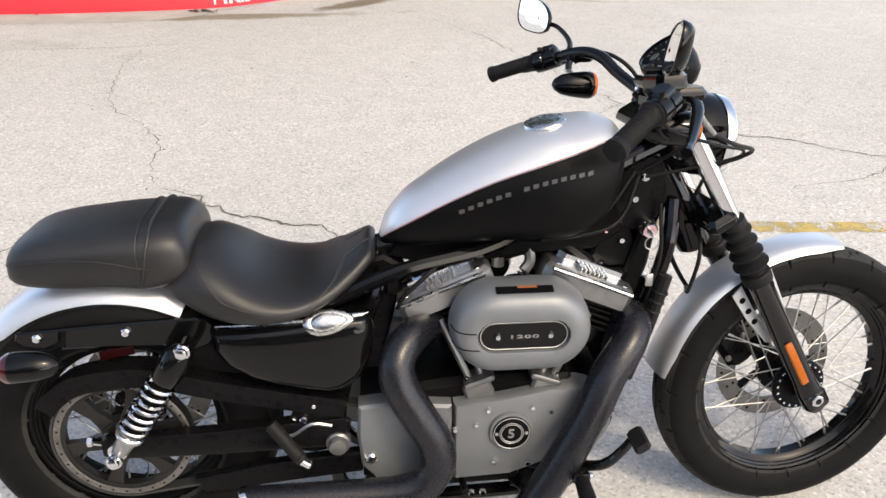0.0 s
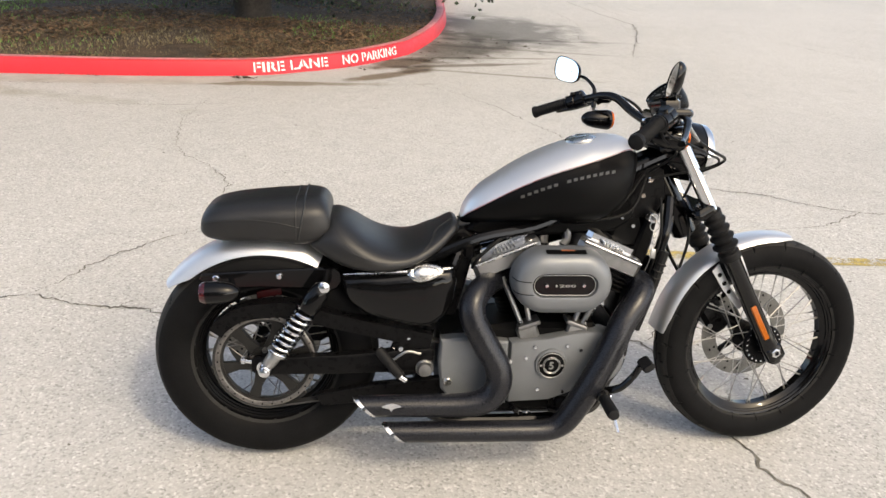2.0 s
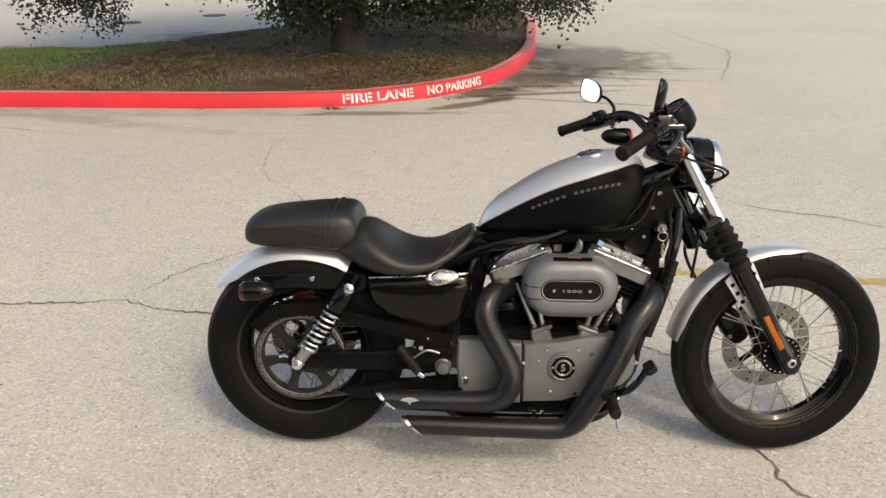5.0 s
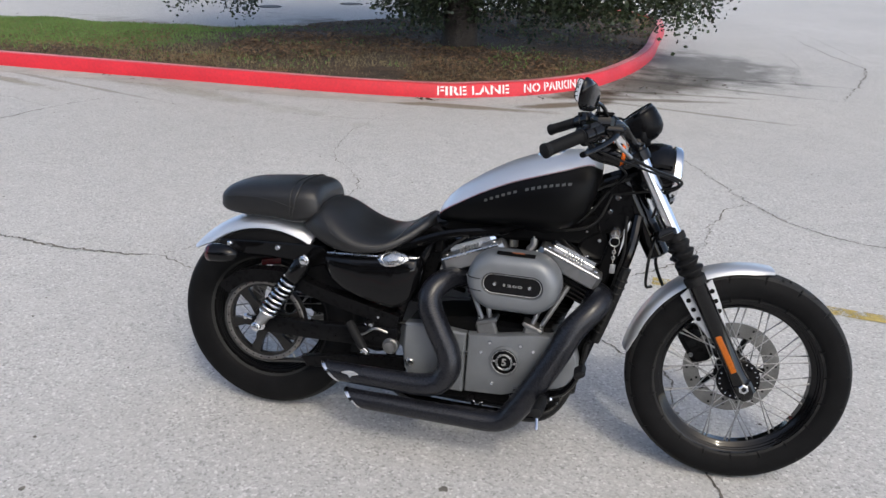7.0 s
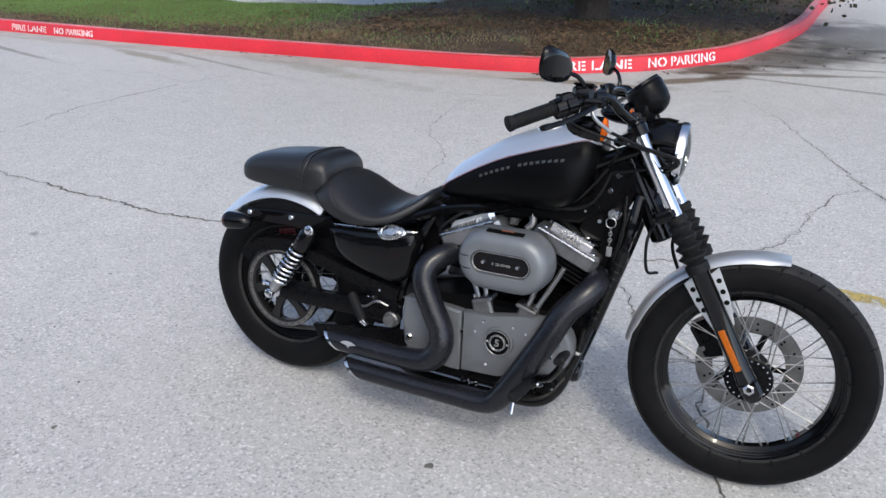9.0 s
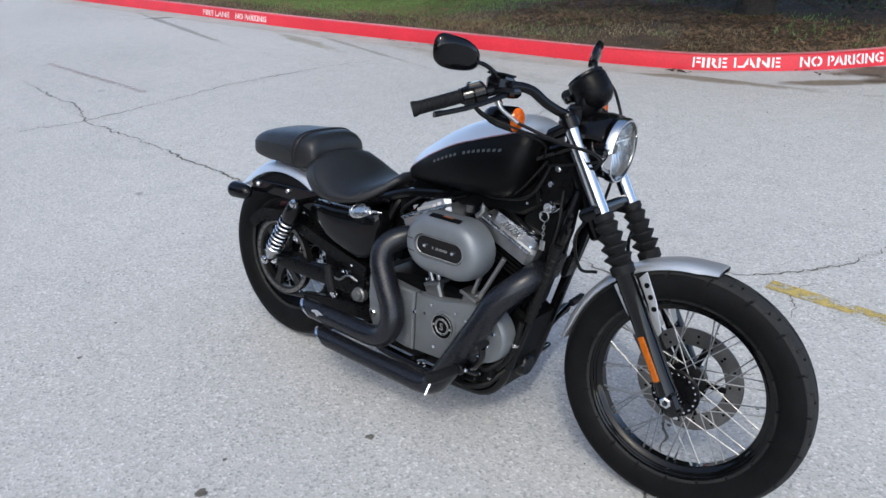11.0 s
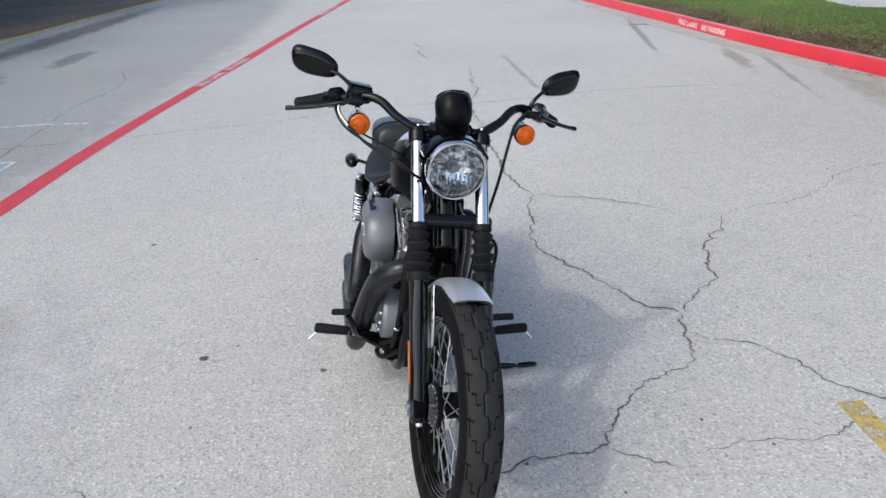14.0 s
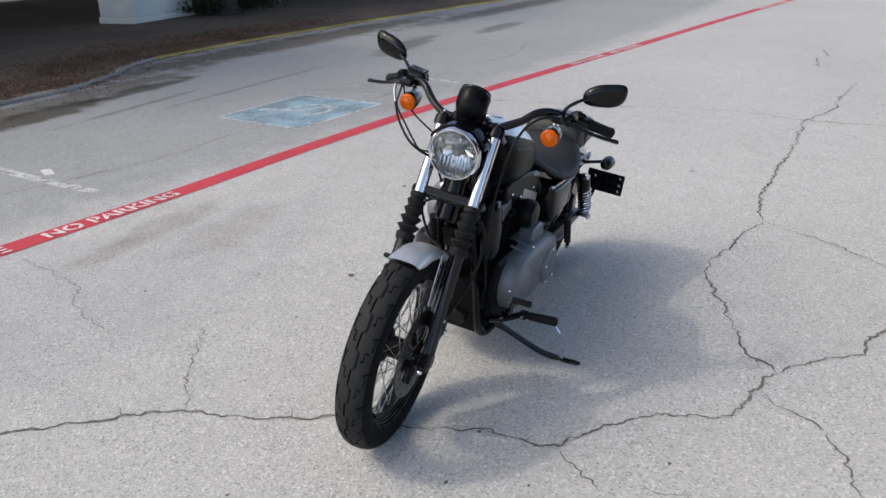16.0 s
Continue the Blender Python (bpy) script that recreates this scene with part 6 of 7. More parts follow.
# -- rear fender, struts, lamps --
def fender(centre, r, half, skirt, a0, a1, n, mat, name, label, turned=False, thick=.0025, edge=None):
    outer_rings = []
    for i in range(n + 1):
        t = i / n
        a = radians(a0 + (a1 - a0) * t)
        grow = edge(t) if edge else 1.0
        prof = []
        for k2 in range(15):
            u = -1 + 2 * k2 / 14
            y = half * (1 if abs(u) > .999 else math.copysign(min(1, abs(u) * 1.25), u) * (1 - .06 * abs(u) ** 3))
            drop = skirt * abs(u) ** 3.2 * grow
            prof.append((y * (.94 + .06 * grow), r - drop))
        ring = prof + [(y * .97, q - thick) for y, q in reversed(prof)]
        outer_rings.append([(centre.x + q * math.cos(a), centre.y + y, centre.z + q * math.sin(a)) for y, q in ring])
    return part(name, Shape().loft(outer_rings), mat, None, label, turned, 50)


rear_fender = fender(REAR + Vector((0, -.010, 0)), .356, .093, .066, 140, 62, 40, M_SILVER, "rear_fender", "silver rear fender", edge=lambda t: min(1, .45 + 4 * t))
fender(REAR, .350, .080, .03, 62, 20, 14, M_POWDER, "inner_fender", "black inner fender")
for side in (-1, 1):
    s = Shape().plate([(-.172, .570), (-.165, .586), (-.05, .594), (.10, .602), (.20, .606), (.225, .580), (.205, .545), (.165, .530), (.11, .545), (0, .548), (-.10, .545), (-.155, .555)], side * .098, side * .113, .004)
    strut = part("fender_strut", s, M_BLACK, None, "black fender strut")
    for x, z in ((.046, .582), (-.125, .576)):
        part("strut_bolt", bolt((x, side * .113, z), (0, side, 0), .0095, .009, 10), M_CHROME, strut)
    s = Shape().plate([(-.02, .53), (.05, .545), (.05, .522), (-.02, .510)], side * .096, side * .100, .002)
    part("side_reflector", s, M_DARKRED, strut, "dark red side reflector")
    # turn signal: bullet with a red lens at the back
    c = Vector((-.106, side * .212, .569))
    s = Shape().lathe(c + Vector((.062, 0, .004)), (-1, 0, -.04), [(0, .002), (.004, .011), (.018, .022), (.04, .028), (.062, .030), (.088, .030)], 28)
    s.rod(c + Vector((.0, -side * .02, .006)), (-.08, side * .108, .558), .008, 10)
    ts = part("turn_signal", s, M_BLACK, None, "black bullet turn signal with a red lens")
    s = Shape().lathe(c + Vector((-.025, 0, 0)), (-1, 0, -.04), [(0, .0298), (.008, .0295), (.016, .025), (.020, .015), (.021, 0)], 28)
    part("lens", s, M_RED, ts, "red lens")
# side plate bracket, left
s = Shape().tube([(.01, .142, .335), (-.06, .158, .36), (-.14, .165, .42), (-.180, .170, .445)], .009, 8, smooth=5)
plate_turn = Matrix.Rotation(radians(-4), 3, "Z") @ Matrix.Rotation(radians(-8), 3, "Y")
plate_at = Vector((-.187, .200, .450))
s.box(plate_at, (.010, .186, .100), .004, plate_turn)
br = part("plate_bracket", s, M_POWDER, None, "black side plate bracket")
for y, z in ((.074, -.030), (.074, .0), (.074, .030), (-.05, .02)):
    p = plate_at + plate_turn @ Vector((.006, y, z))
    part("bracket_screw", bolt(p, plate_turn @ Vector((1, 0, 0)), .006, .005, 8), M_CHROME, br)

# -- shocks --
for side in (-1, 1):
    y = side * .178
    a, b = Vector((.171, y, .577)), Vector((.006, y, .330))
    d = (b - a).normalized()
    s = Shape().lathe(a - d * .004, d, [(0, .012), (.008, .022), (.025, .029), (.080, .030), (.088, .026)], 20)
    shock = part("shock_absorber", s, M_BLACK, None, "rear shock with a chrome coil spring")
    part("shock_pin", Shape().rod(a + Vector((0, -side * .075, 0)), a + Vector((0, side * .012, 0)), .010, 10), M_BLACK, shock)
    part("shock_pin", Shape().rod(b + Vector((0, -side * .05, 0)), b + Vector((0, side * .012, 0)), .009, 10), M_BLACK, shock)
    u = d.orthogonal().normalized()
    w = d.cross(u)
    coil = [a + d * (.082 + .150 * t) + .0270 * (u * math.cos(2 * math.pi * 8 * t) + w * math.sin(2 * math.pi * 8 * t)) for t in np.linspace(0, 1, 150)]
    part("coil_spring", Shape().tube(coil, .0046, 8), M_CHROME, shock, "chrome coil spring")
    part("shock_body", Shape().rod(a + d * .08, a + d * .235, .018, 14), M_FIN, shock)
    s = Shape().lathe(a + d * .226, d, [(0, .020), (.006, .0285), (.012, .0285), (.016, .020), (.050, .018), (.060, .012)], 18)
    part("lower_cup", s, M_SATIN, shock, "bright lower cup")
    for p in (a, b):
        s = Shape().lathe(p + Vector((0, side * .010, 0)), (0, side, 0), [(0, .016), (.008, .016), (.010, .012), (.016, .011), (.018, .007)], 14)
        part("shock_nut", s, M_CHROME, shock)

# -- side covers --
outline = [(.212, .588), (.30, .597), (.42, .607), (.530, .614), (.538, .58), (.530, .52), (.512, .475), (.480, .447), (.452, .438), (.40, .447), (.33, .464), (.275, .486), (.232, .520), (.214, .555)]
for side in (-1, 1):
    rings = []
    c = Vector((.385, .535))
    for k2, y in ((1.0, .090), (1.0, .120), (.985, .138), (.95, .149), (.88, .157), (.75, .162), (.45, .166)):
        rings.append([(c.x + (x - c.x) * k2, side * y, c.y + (z - c.y) * k2) for x, z in outline])
    sc = part("side_cover", Shape().loft(rings), M_BLACK, None, "gloss black oil tank cover" if side < 0 else "gloss black battery cover", smooth=50)
    if side > 0:
        s = Shape().tube([(.222, .128, .594), (.30, .140, .601), (.40, .144, .608), (.50, .140, .614), (.525, .132, .616)], [.003, .0045, .0055, .005, .003], 8, smooth=5)
        part("cover_trim", s, M_ALU, sc, "bright trim strip")
    if side < 0:
        s = Shape()
        s.tube([(.222, -.126, .592), (.30, -.138, .599), (.40, -.142, .606), (.50, -.138, .612), (.525, -.13, .614)], [.0025, .004, .006, .005, .002], 8, smooth=5)
        part("cover_trim", s, M_ALU, sc, "bright trim strip")
        s = Shape()
        rings = []
        n = Vector((.0, -.85, .52)).normalized()
        ax = Vector((1, 0, .10)).normalized()
        up = ax.cross(n) * -1
        ctr = Vector((.447, -.146, .604))
        for k2, h in ((1.0, -.006), (1.0, .004), (.93, .008), (.7, .010), (.66, .0085), (.60, .0105), (.3, .012)):
            rings.append([ctr + n * h + ax * (.052 * k2 * math.cos(a)) + up * (.026 * k2 * math.sin(a) * (1 - .25 * math.cos(a))) for a in np.linspace(0, 2 * math.pi, 36, endpoint=False)])
        part("oil_cap", Shape().loft(rings), M_ALU, sc, "bright shield-shaped oil cap", smooth=50)

# -- foot controls and stand --
def peg(side):
    s = Shape().tube([(.950, side * .10, .20), (.962, side * .165, .228), (.957, side * .225, .262)], [.017, .014, .012], 10, smooth=4)
    s.box((.955, side * .238, .266), (.036, .034, .026), .005)
    s.rod((.955, side * .238, .252), (.955, side * .238, .280), .006, 8)
    p = part("foot_peg", s, M_BLACK, None, "black folding foot peg")
    s = Shape().lathe((.954, side * .255, .267), (-.06, side, .08), [(0, .013), (.004, .0155), (.05, .017), (.10, .0175), (.112, .0145), (.114, .007)], 14)
    part("peg_rubber", s, M_GRIP, p)
    part("peg_bolt", bolt((.975, side * .238, .266), (1, 0, 0), .006, .006), M_CHROME, p)
    part("peg_feeler", Shape().rod((.950, side * .358, .268), (.955, side * .388, .236), .0045, 8), M_CHROME, p, "bright feeler screw")


peg(-1)
peg(1)
s = Shape().tube([(.935, -.15, .235), (.965, -.20, .262), (1.005, -.232, .288), (1.035, -.245, .330), (1.048, -.262, .372)], [.014, .012, .011, .010, .009], 10, smooth=5)
pedal = part("brake_pedal", s, M_BLACK, None, "black rear brake pedal")
part("pedal_pad", Shape().box((1.052, -.285, .386), (.034, .062, .018), .005, Matrix.Rotation(radians(-35), 3, "Y")), M_GRIP, pedal)
s = Shape().tube([(.935, .15, .235), (.98, .19, .265), (1.02, .21, .33), (1.04, .22, .362)], .008, 8, smooth=4)
lever = part("shift_lever", s, M_BLACK, None, "black gear shift lever")
part("lever_rubber", Shape().rod((1.045, .215, .364), (1.045, .285, .368), .012, 12), M_GRIP, lever)
s = Shape().rod((.880, .06, .165), (.872, .13, .140), .018, 10)
s.tube([(.872, .12, .140), (.858, .20, .105), (.846, .29, .068), (.838, .345, .058), (.834, .375, .058)], [.013, .012, .012, .013, .009], 10, smooth=4)
s.tube([(.834, .36, .058), (.846, .40, .060), (.848, .445, .066), (.838, .455, .066), (.830, .44, .064), (.828, .39, .058)], .0055, 8, smooth=4)
part("side_stand", s, M_BLACK, None, "black side stand, folded out")
s = Shape().rod((.318, -.170, .385), (.376, -.205, .325), .0145, 12)
s.lathe((.376, -.205, .325), (.5, -.3, -.5), [(0, .0145), (.01, .012)], 12)
pp = part("passenger_peg", s, M_GRIP, None, "black folded passenger peg")
part("peg_end", Shape().box((.384, -.208, .316), (.034, .018, .014), .003, Matrix.Rotation(radians(35), 3, "Y")), M_CHROME, pp)
s = Shape().rod((.350, .188, .43), (.372, .208, .335), .0145, 12)
pp = part("passenger_peg", s, M_GRIP, None, "black folded passenger peg")
part("peg_end", Shape().box((.376, .212, .322), (.026, .020, .018), .003), M_CHROME, pp)
part("peg_bracket", Shape().plate([(.33, .30), (.40, .285), (.47, .30), (.48, .36), (.42, .40), (.36, .39)], -.125, -.140, .004), M_POWDER)
s = Shape().lathe((.452, -.135, .317), (0, -1, 0), [(0, .026), (.02, .026), (.024, .022), (.03, .021), (.036, .018), (.038, 0)], 20)
part("brake_cylinder", s, M_CAST, None, "dull metal rear brake cylinder")
part("clamp_bolt", bolt((.383, -.14, .375), (0, -1, 0), .010, .010), M_CHROME)
part("brake_rod", Shape().tube([(.44, -.15, .36), (.40, -.155, .37), (.36, -.155, .345), (.33, -.155, .345)], .004, 6, smooth=4), M_STEEL)

# -- front end: fork, clamps, fender, lamp, bars; all turned a little to the left --
T = dict(turned=True)
front_fender = fender(FRONT, .350, .056, .032, 172, 81, 40, M_SILVER, "front_fender", "short silver front fender", True, edge=lambda t: min(1, .4 + 5 * min(t, 1 - t) + .1))
FORK_Y = .094
for side in (-1, 1):
    y = side * FORK_Y
    s = Shape().lathe(fork(-.045, y), U, [(0, .018), (.012, .026), (.06, .029), (.10, .0255), (.38, .0255), (.384, .028), (.398, .028)], 24)
    s.box(FRONT + Vector((.006, y + side * .004, -.004)), (.052, .050, .052), .008, Matrix.Rotation(radians(-30), 3, "Y"))
    leg = part("fork_leg", s, M_LEG, None, "gloss black fork leg", **T)
    part("pinch_bolt", bolt(fork(-.046, y), -U, .009, .010), M_CHROME, leg, **T)
    part("fork_tube", Shape().rod(fork(.30, y), fork(.765, y), .0195, 24), M_CHROME, None, "chrome upper fork tube", **T)
    prof = [(0, .024), (.002, .031), (.022, .032), (.026, .030), (.028, .024)]
    for i in range(4):
        h = .030 + i * .0285
        big = .0375 - .0022 * i
        prof += [(h, .0225), (h + .017, big), (h + .020, big), (h + .0275, .0225)]
    prof += [(.146, .0225), (.148, .027), (.164, .027), (.166, .022)]
    part("fork_gaiter", Shape().lathe(fork(.338, y), U, prof, 28), M_GRIP, None, "ribbed black rubber fork gaiter", smooth=20, **T)
    s = Shape().lathe(fork(.735, y), U, [(0, .020), (.002, .027), (.030, .027), (.034, .022), (.040, .021), (.044, .012)], 20)
    part("fork_cap", s, M_BLACK, **T)
    part("cap_bolt", bolt(fork(.779, y), U, .012, .010), M_CHROME, **T)
    part("clamp_screw", bolt(fork(.515, y, .004), (.866, 0, .5), .008, .006), M_CHROME, **T)
    # fender bracket with three holes
    a = Matrix.Translation(fork(.243, y)) @ Matrix.Rotation(radians(-30), 4, "Y")
    for x0 in (-.040, .034):
        b = Shape().plate([(x0 - .015, .072), (x0 + .013, .082), (x0 * .9 + .012, .0), (x0 * .5 + .009, -.080), (x0 * .5 - .004, -.088), (x0 * .5 - .012, -.080), (x0 * .9 - .013, .0)], -side * .032, -side * .036, .0015, move=a)
        fb = part("fender_bracket", b, M_SILVER, None, "drilled bright fender bracket", **T)
        for i in range(3):
            for dd in (-.0317, -.0363):
                hole = Shape().lathe(a @ Vector((x0 * (.98 - .06 * i), side * dd, .048 - .032 * i)), (0, -side if dd < -.034 else side, 0), [(0, .0075), (.0004, .007)], 10)
                part("bracket_hole", hole, M_FIN, fb, **T)
# amber side reflector on the right leg
for side in (-1,):
    m = Matrix.Translation(fork(.115, side * (FORK_Y + .0248), -.006)) @ Matrix.Rotation(radians(-30), 4, "Y")
    b = Shape().box((0, 0, 0), (.018, .006, .122), .0025)
    part("fork_reflector", Shape().add([m @ Vector(p) for p in b.v], b.f), M_REFLECT, None, "long amber side reflector", **T)
# clamps
m = Matrix.Translation(fork(.515, 0, -.012)) @ Matrix.Rotation(radians(-30), 4, "Y")
b = Shape().box((-.012, 0, 0), (.062, .250, .034), .010)
part("lower_clamp", Shape().add([m @ Vector(p) for p in b.v], b.f), M_BLACK, None, "black lower fork clamp", **T)
m = Matrix.Translation(fork(.745, 0, -.02)) @ Matrix.Rotation(radians(-30), 4, "Y")
b = Shape().box((-.012, 0, 0), (.075, .240, .026), .010)
part("upper_clamp", Shape().add([m @ Vector(p) for p in b.v], b.f), M_BLACK, None, "black upper fork clamp", **T)
part("fork_shroud", Shape().box((1.230, 0, .762), (.02, .13, .035), .006, Matrix.Rotation(radians(-30), 3, "Y")), M_POWDER, **T)
# caliper, left
s = Shape().box(FRONT + Vector((-.115, .072, .060)), (.075, .060, .12), .014, Matrix.Rotation(radians(-35), 3, "Y"))
s.box(FRONT + Vector((-.125, .098, .065)), (.05, .02, .09), .008, Matrix.Rotation(radians(-35), 3, "Y"))
cal = part("brake_caliper", s, M_POWDER, None, "black front brake caliper", **T)
for dz in (-.03, .03):
    part("caliper_bolt", bolt(FRONT + Vector((-.115 + dz * .5, .105, .060 + dz)), (0, 1, 0), .008, .008), M_CHROME, cal, **T)
    part("caliper_bolt", bolt(FRONT + Vector((-.115 + dz * .5, .042, .060 + dz)), (0, -1, 0), .008, .006), M_CAST, cal, **T)

# headlamp
HEAD, AX = Vector((1.246, 0, .922)), Vector((1, 0, -.07)).normalized()
s = Shape().lathe(HEAD - AX * .125, AX, [(0, .004), (.006, .030), (.022, .052), (.050, .072), (.085, .081), (.118, .083)], 40, cap=False)
lamp = part("headlamp", s, M_BLACK, None, "round headlamp in a gloss black shell with a chrome ring", smooth=50, **T)
s = Shape().lathe(HEAD, AX, [(-.010, .083), (-.008, .087), (.006, .087), (.013, .083), (.013, .079), (.004, .077)], 48, cap=False)
part("lamp_ring", s, M_CHROME, lamp, "chrome ring", **T)
lamp_rng = random.Random(4)
bowl = [(.004, .079), (-.006, .075), (-.018, .066), (-.030, .054), (-.040, .038), (-.047, .016)]
rings = []
for k2, (h, r) in enumerate(bowl):
    ring = []
    for i in range(22):
        a = 2 * math.pi * (i + .5 * (k2 % 2)) / 22
        dip = 0 if k2 in (0, 5) else lamp_rng.uniform(-.004, .004)
        ring.append(HEAD + AX * (h + dip) + Vector((0, r * math.cos(a), r * math.sin(a))))
    rings.append(ring)
part("lamp_reflector", Shape().loft(rings, cap=False), M_REFLECTOR, lamp, "faceted bright reflector", smooth=0, **T)
s = Shape().lathe(HEAD - AX * .046, AX, [(0, .016), (.030, .0145), (.036, .011), (.037, 0)], 20)
part("bulb_cap", s, M_CAST, lamp, "dull bulb cap", **T)
for i in range(9):
    y = -.048 + .012 * i
    z1 = -math.sqrt(.074 ** 2 - y * y) + .006
    part("reflector_rib", Shape().tube([HEAD + Vector((-.026 + .010 * abs(y) / .05, y, -.018)), HEAD + Vector((-.018 + .008 * abs(y) / .05, y, (z1 - .018) / 2)), HEAD + Vector((-.004, y, z1))], .0036, 6, smooth=2), M_REFLECTOR, lamp, **T)
for a in (20, 55, 125, 160):
    v = Vector((0, math.cos(radians(a)), math.sin(radians(a))))
    part("reflector_rib", Shape().rod(HEAD + v * .026 - AX * .036, HEAD + v * .073 - AX * .004, .0024, 6), M_REFLECTOR, lamp, **T)
s = Shape().lathe(HEAD, AX, [(.004, .0785), (.012, .070), (.020, .050), (.025, .025), (.0265, .001)], 48, cap=False)
lens = part("lens", s, M_GLASS, lamp, "clear domed lens", smooth=60, **T)
lens.visible_shadow = False
# visor over the lamp
rings = []
for x, z, w in ((1.115, .985, .050), (1.145, 1.000, .085), (1.18, 1.010, .096), (1.205, 1.012, .098), (1.232, 1.008, .095)):
    ring = [(x, w * u, z - .052 * abs(u) ** 2.6 + .004) for u in np.linspace(-1, 1, 15)] + [(x, w * .97 * u, z - .006 - .052 * abs(u) ** 2.6) for u in np.linspace(1, -1, 15)]
    rings.append(ring)
part("lamp_visor", Shape().loft(rings), M_BLACK, None, "gloss black visor over the headlamp", smooth=50, **T)

# handlebar
BAR = [(1.128, .0, 1.004), (1.128, .075, 1.004), (1.120, .112, 1.010), (1.096, .158, 1.034), (1.070, .196, 1.064), (1.040, .240, 1.070), (.998, .300, 1.052), (.935, .360, 1.028), (.876, .406, 1.004)]
path = [(x, -y, z) for x, y, z in reversed(BAR)] + BAR[1:]
part("handlebar", Shape().tube(path, .0128, 14, smooth=6), M_BLACK, None, "wide gloss black handlebar", smooth=60, **T)
s = Shape().box((1.128, 0, 1.0), (.045, .13, .055), .010)
s.rod((1.135, -.045, .94), (1.130, -.045, 1.0), .017, 12).rod((1.135, .045, .94), (1.130, .045, 1.0), .017, 12)
part("bar_clamp", s, M_BLACK, None, "black riser clamp", **T)
for side in (-1, 1):
    f = lambda x, y, z: Vector((x, side * y, z))
    a, b = f(.945, .352, 1.034), f(.876, .411, 1.003)
    d = (b - a).normalized()
    a = b - d * .118
    prof = [(0, .020), (.003, .0205), (.006, .0165)]
    for i in range(16):
        prof += [(.011 + .006 * i, .0165), (.0125 + .006 * i, .0178), (.014 + .006 * i, .0165)]
    s = Shape().lathe(a, d, prof + [(.112, .0175), (.116, .0195), (.124, .0195), (.126, .016), (.126, 0)], 20)
    part("hand_grip", s, M_GRIP, None, "black rubber hand grip", **T)
    # switch housing
    c = f(.982, .318, 1.046)
    s = Shape().lathe(c - d * .032, d, [(0, .018), (.004, .025), (.030, .026), (.032, .023), (.035, .026), (.058, .025), (.062, .018)], 18)
    s.box(c + Vector((0, 0, .020)), (.034, .044, .022), .007, d.to_track_quat("Y", "Z").to_matrix())
    sw = part("switch_housing", s, M_BLACK, None, "black switch housing", **T)
    part("switch_button", Shape().box(c + Vector((-.018, -side * .006, .024)), (.012, .018, .010), .003), M_GRIP, sw, **T)
    # lever perch and lever
    p = f(1.024, .262, 1.064)
    s = Shape().box(p + Vector((.022, side * .006, -.006)), (.060, .050, .024), .008)
    part("lever_perch", s, M_BLACK, None, "black lever perch", **T)
    pts = [f(1.052, .268, 1.056), f(1.046, .315, 1.046), f(1.018, .37, 1.026), f(.988, .42, 1.012), f(.965, .455, 1.004)]
    rings = []
    pts = spline(pts, 5)
    for i, q in enumerate(pts):
        e = (pts[min(i + 1, len(pts) - 1)] - pts[max(i - 1, 0)]).normalized()
        n2 = e.cross(Vector((0, 0, 1))).normalized()
        w = .012 - .006 * i / (len(pts) - 1) + (.003 if i > len(pts) - 3 else 0)
        h = .0065 if i < len(pts) - 3 else .0075
        rings.append([q + n2 * w * math.cos(t) + Vector((0, 0, h * math.sin(t))) for t in np.linspace(0, 2 * math.pi, 12, endpoint=False)])
    part("brake_lever" if side < 0 else "clutch_lever", Shape().loft(rings), M_BLACK, None, "black hand lever", smooth=60, **T)
    # mirror
    c = f(.966, .381, 1.142)
    s = Shape().tube([f(1.022, .270, 1.066), f(1.022, .280, 1.092), f(1.006, .312, 1.118), f(.985, .342, 1.128), f(.974, .360, 1.138)], [.0075, .006, .0055, .0055, .007], 10, smooth=5)
    stem = part("mirror_stem", s, M_BLACK, None, "black mirror stem", **T)
    n3 = f(-.93, -.31, .16).normalized()
    sd = Vector((0, 0, 1)).cross(n3).normalized() * -side
    up = n3.cross(sd).normalized()
    up = up if up.z > 0 else -up
    outward = f(0, 1, 0)
    sd = (outward - n3 * outward.dot(n3)).normalized()

    def oval(k2, h):
        out = []
        for t in np.linspace(0, 2 * math.pi, 40, endpoint=False):
            cx, cz = math.cos(t), math.sin(t)
            ex = .069 * math.copysign(abs(cx) ** .72, cx)
            ez = .039 * math.copysign(abs(cz) ** .72, cz) * (1 + .16 * cx) + .010 * cx
            out.append(c + sd * ex * k2 + up * ez * k2 + n3 * h * .7)
        return out

    s = Shape().loft([oval(.55, -.026), oval(.80, -.021), oval(.95, -.010), oval(1.0, .0), oval(1.0, .005), oval(.95, .007), oval(.93, .004)])
    mir = part("mirror", s, M_BLACK, None, "black oval rear-view mirror", smooth=50, **T)
    s = Shape().loft([oval(.93, .0045), oval(.5, .0052)])
    part("mirror_glass", s, M_MIRROR, mir, "mirror glass", smooth=0, **T)
    # turn signal
    c2 = f(1.044, .253, .994)
    s = Shape().lathe(c2 + Vector((-.066, 0, .004)), (1, 0, -.05), [(0, .003), (.006, .013), (.02, .022), (.045, .028), (.078, .0312), (.090, .0316), (.093, .0300)], 32)
    s.tube([f(1.026, .262, 1.056), f(1.018, .258, 1.044), f(1.016, .254, 1.024)], .008, 8, smooth=3)
    ts = part("turn_signal", s, M_BLACK, None, "black bullet turn signal with an amber lens", smooth=50, **T)
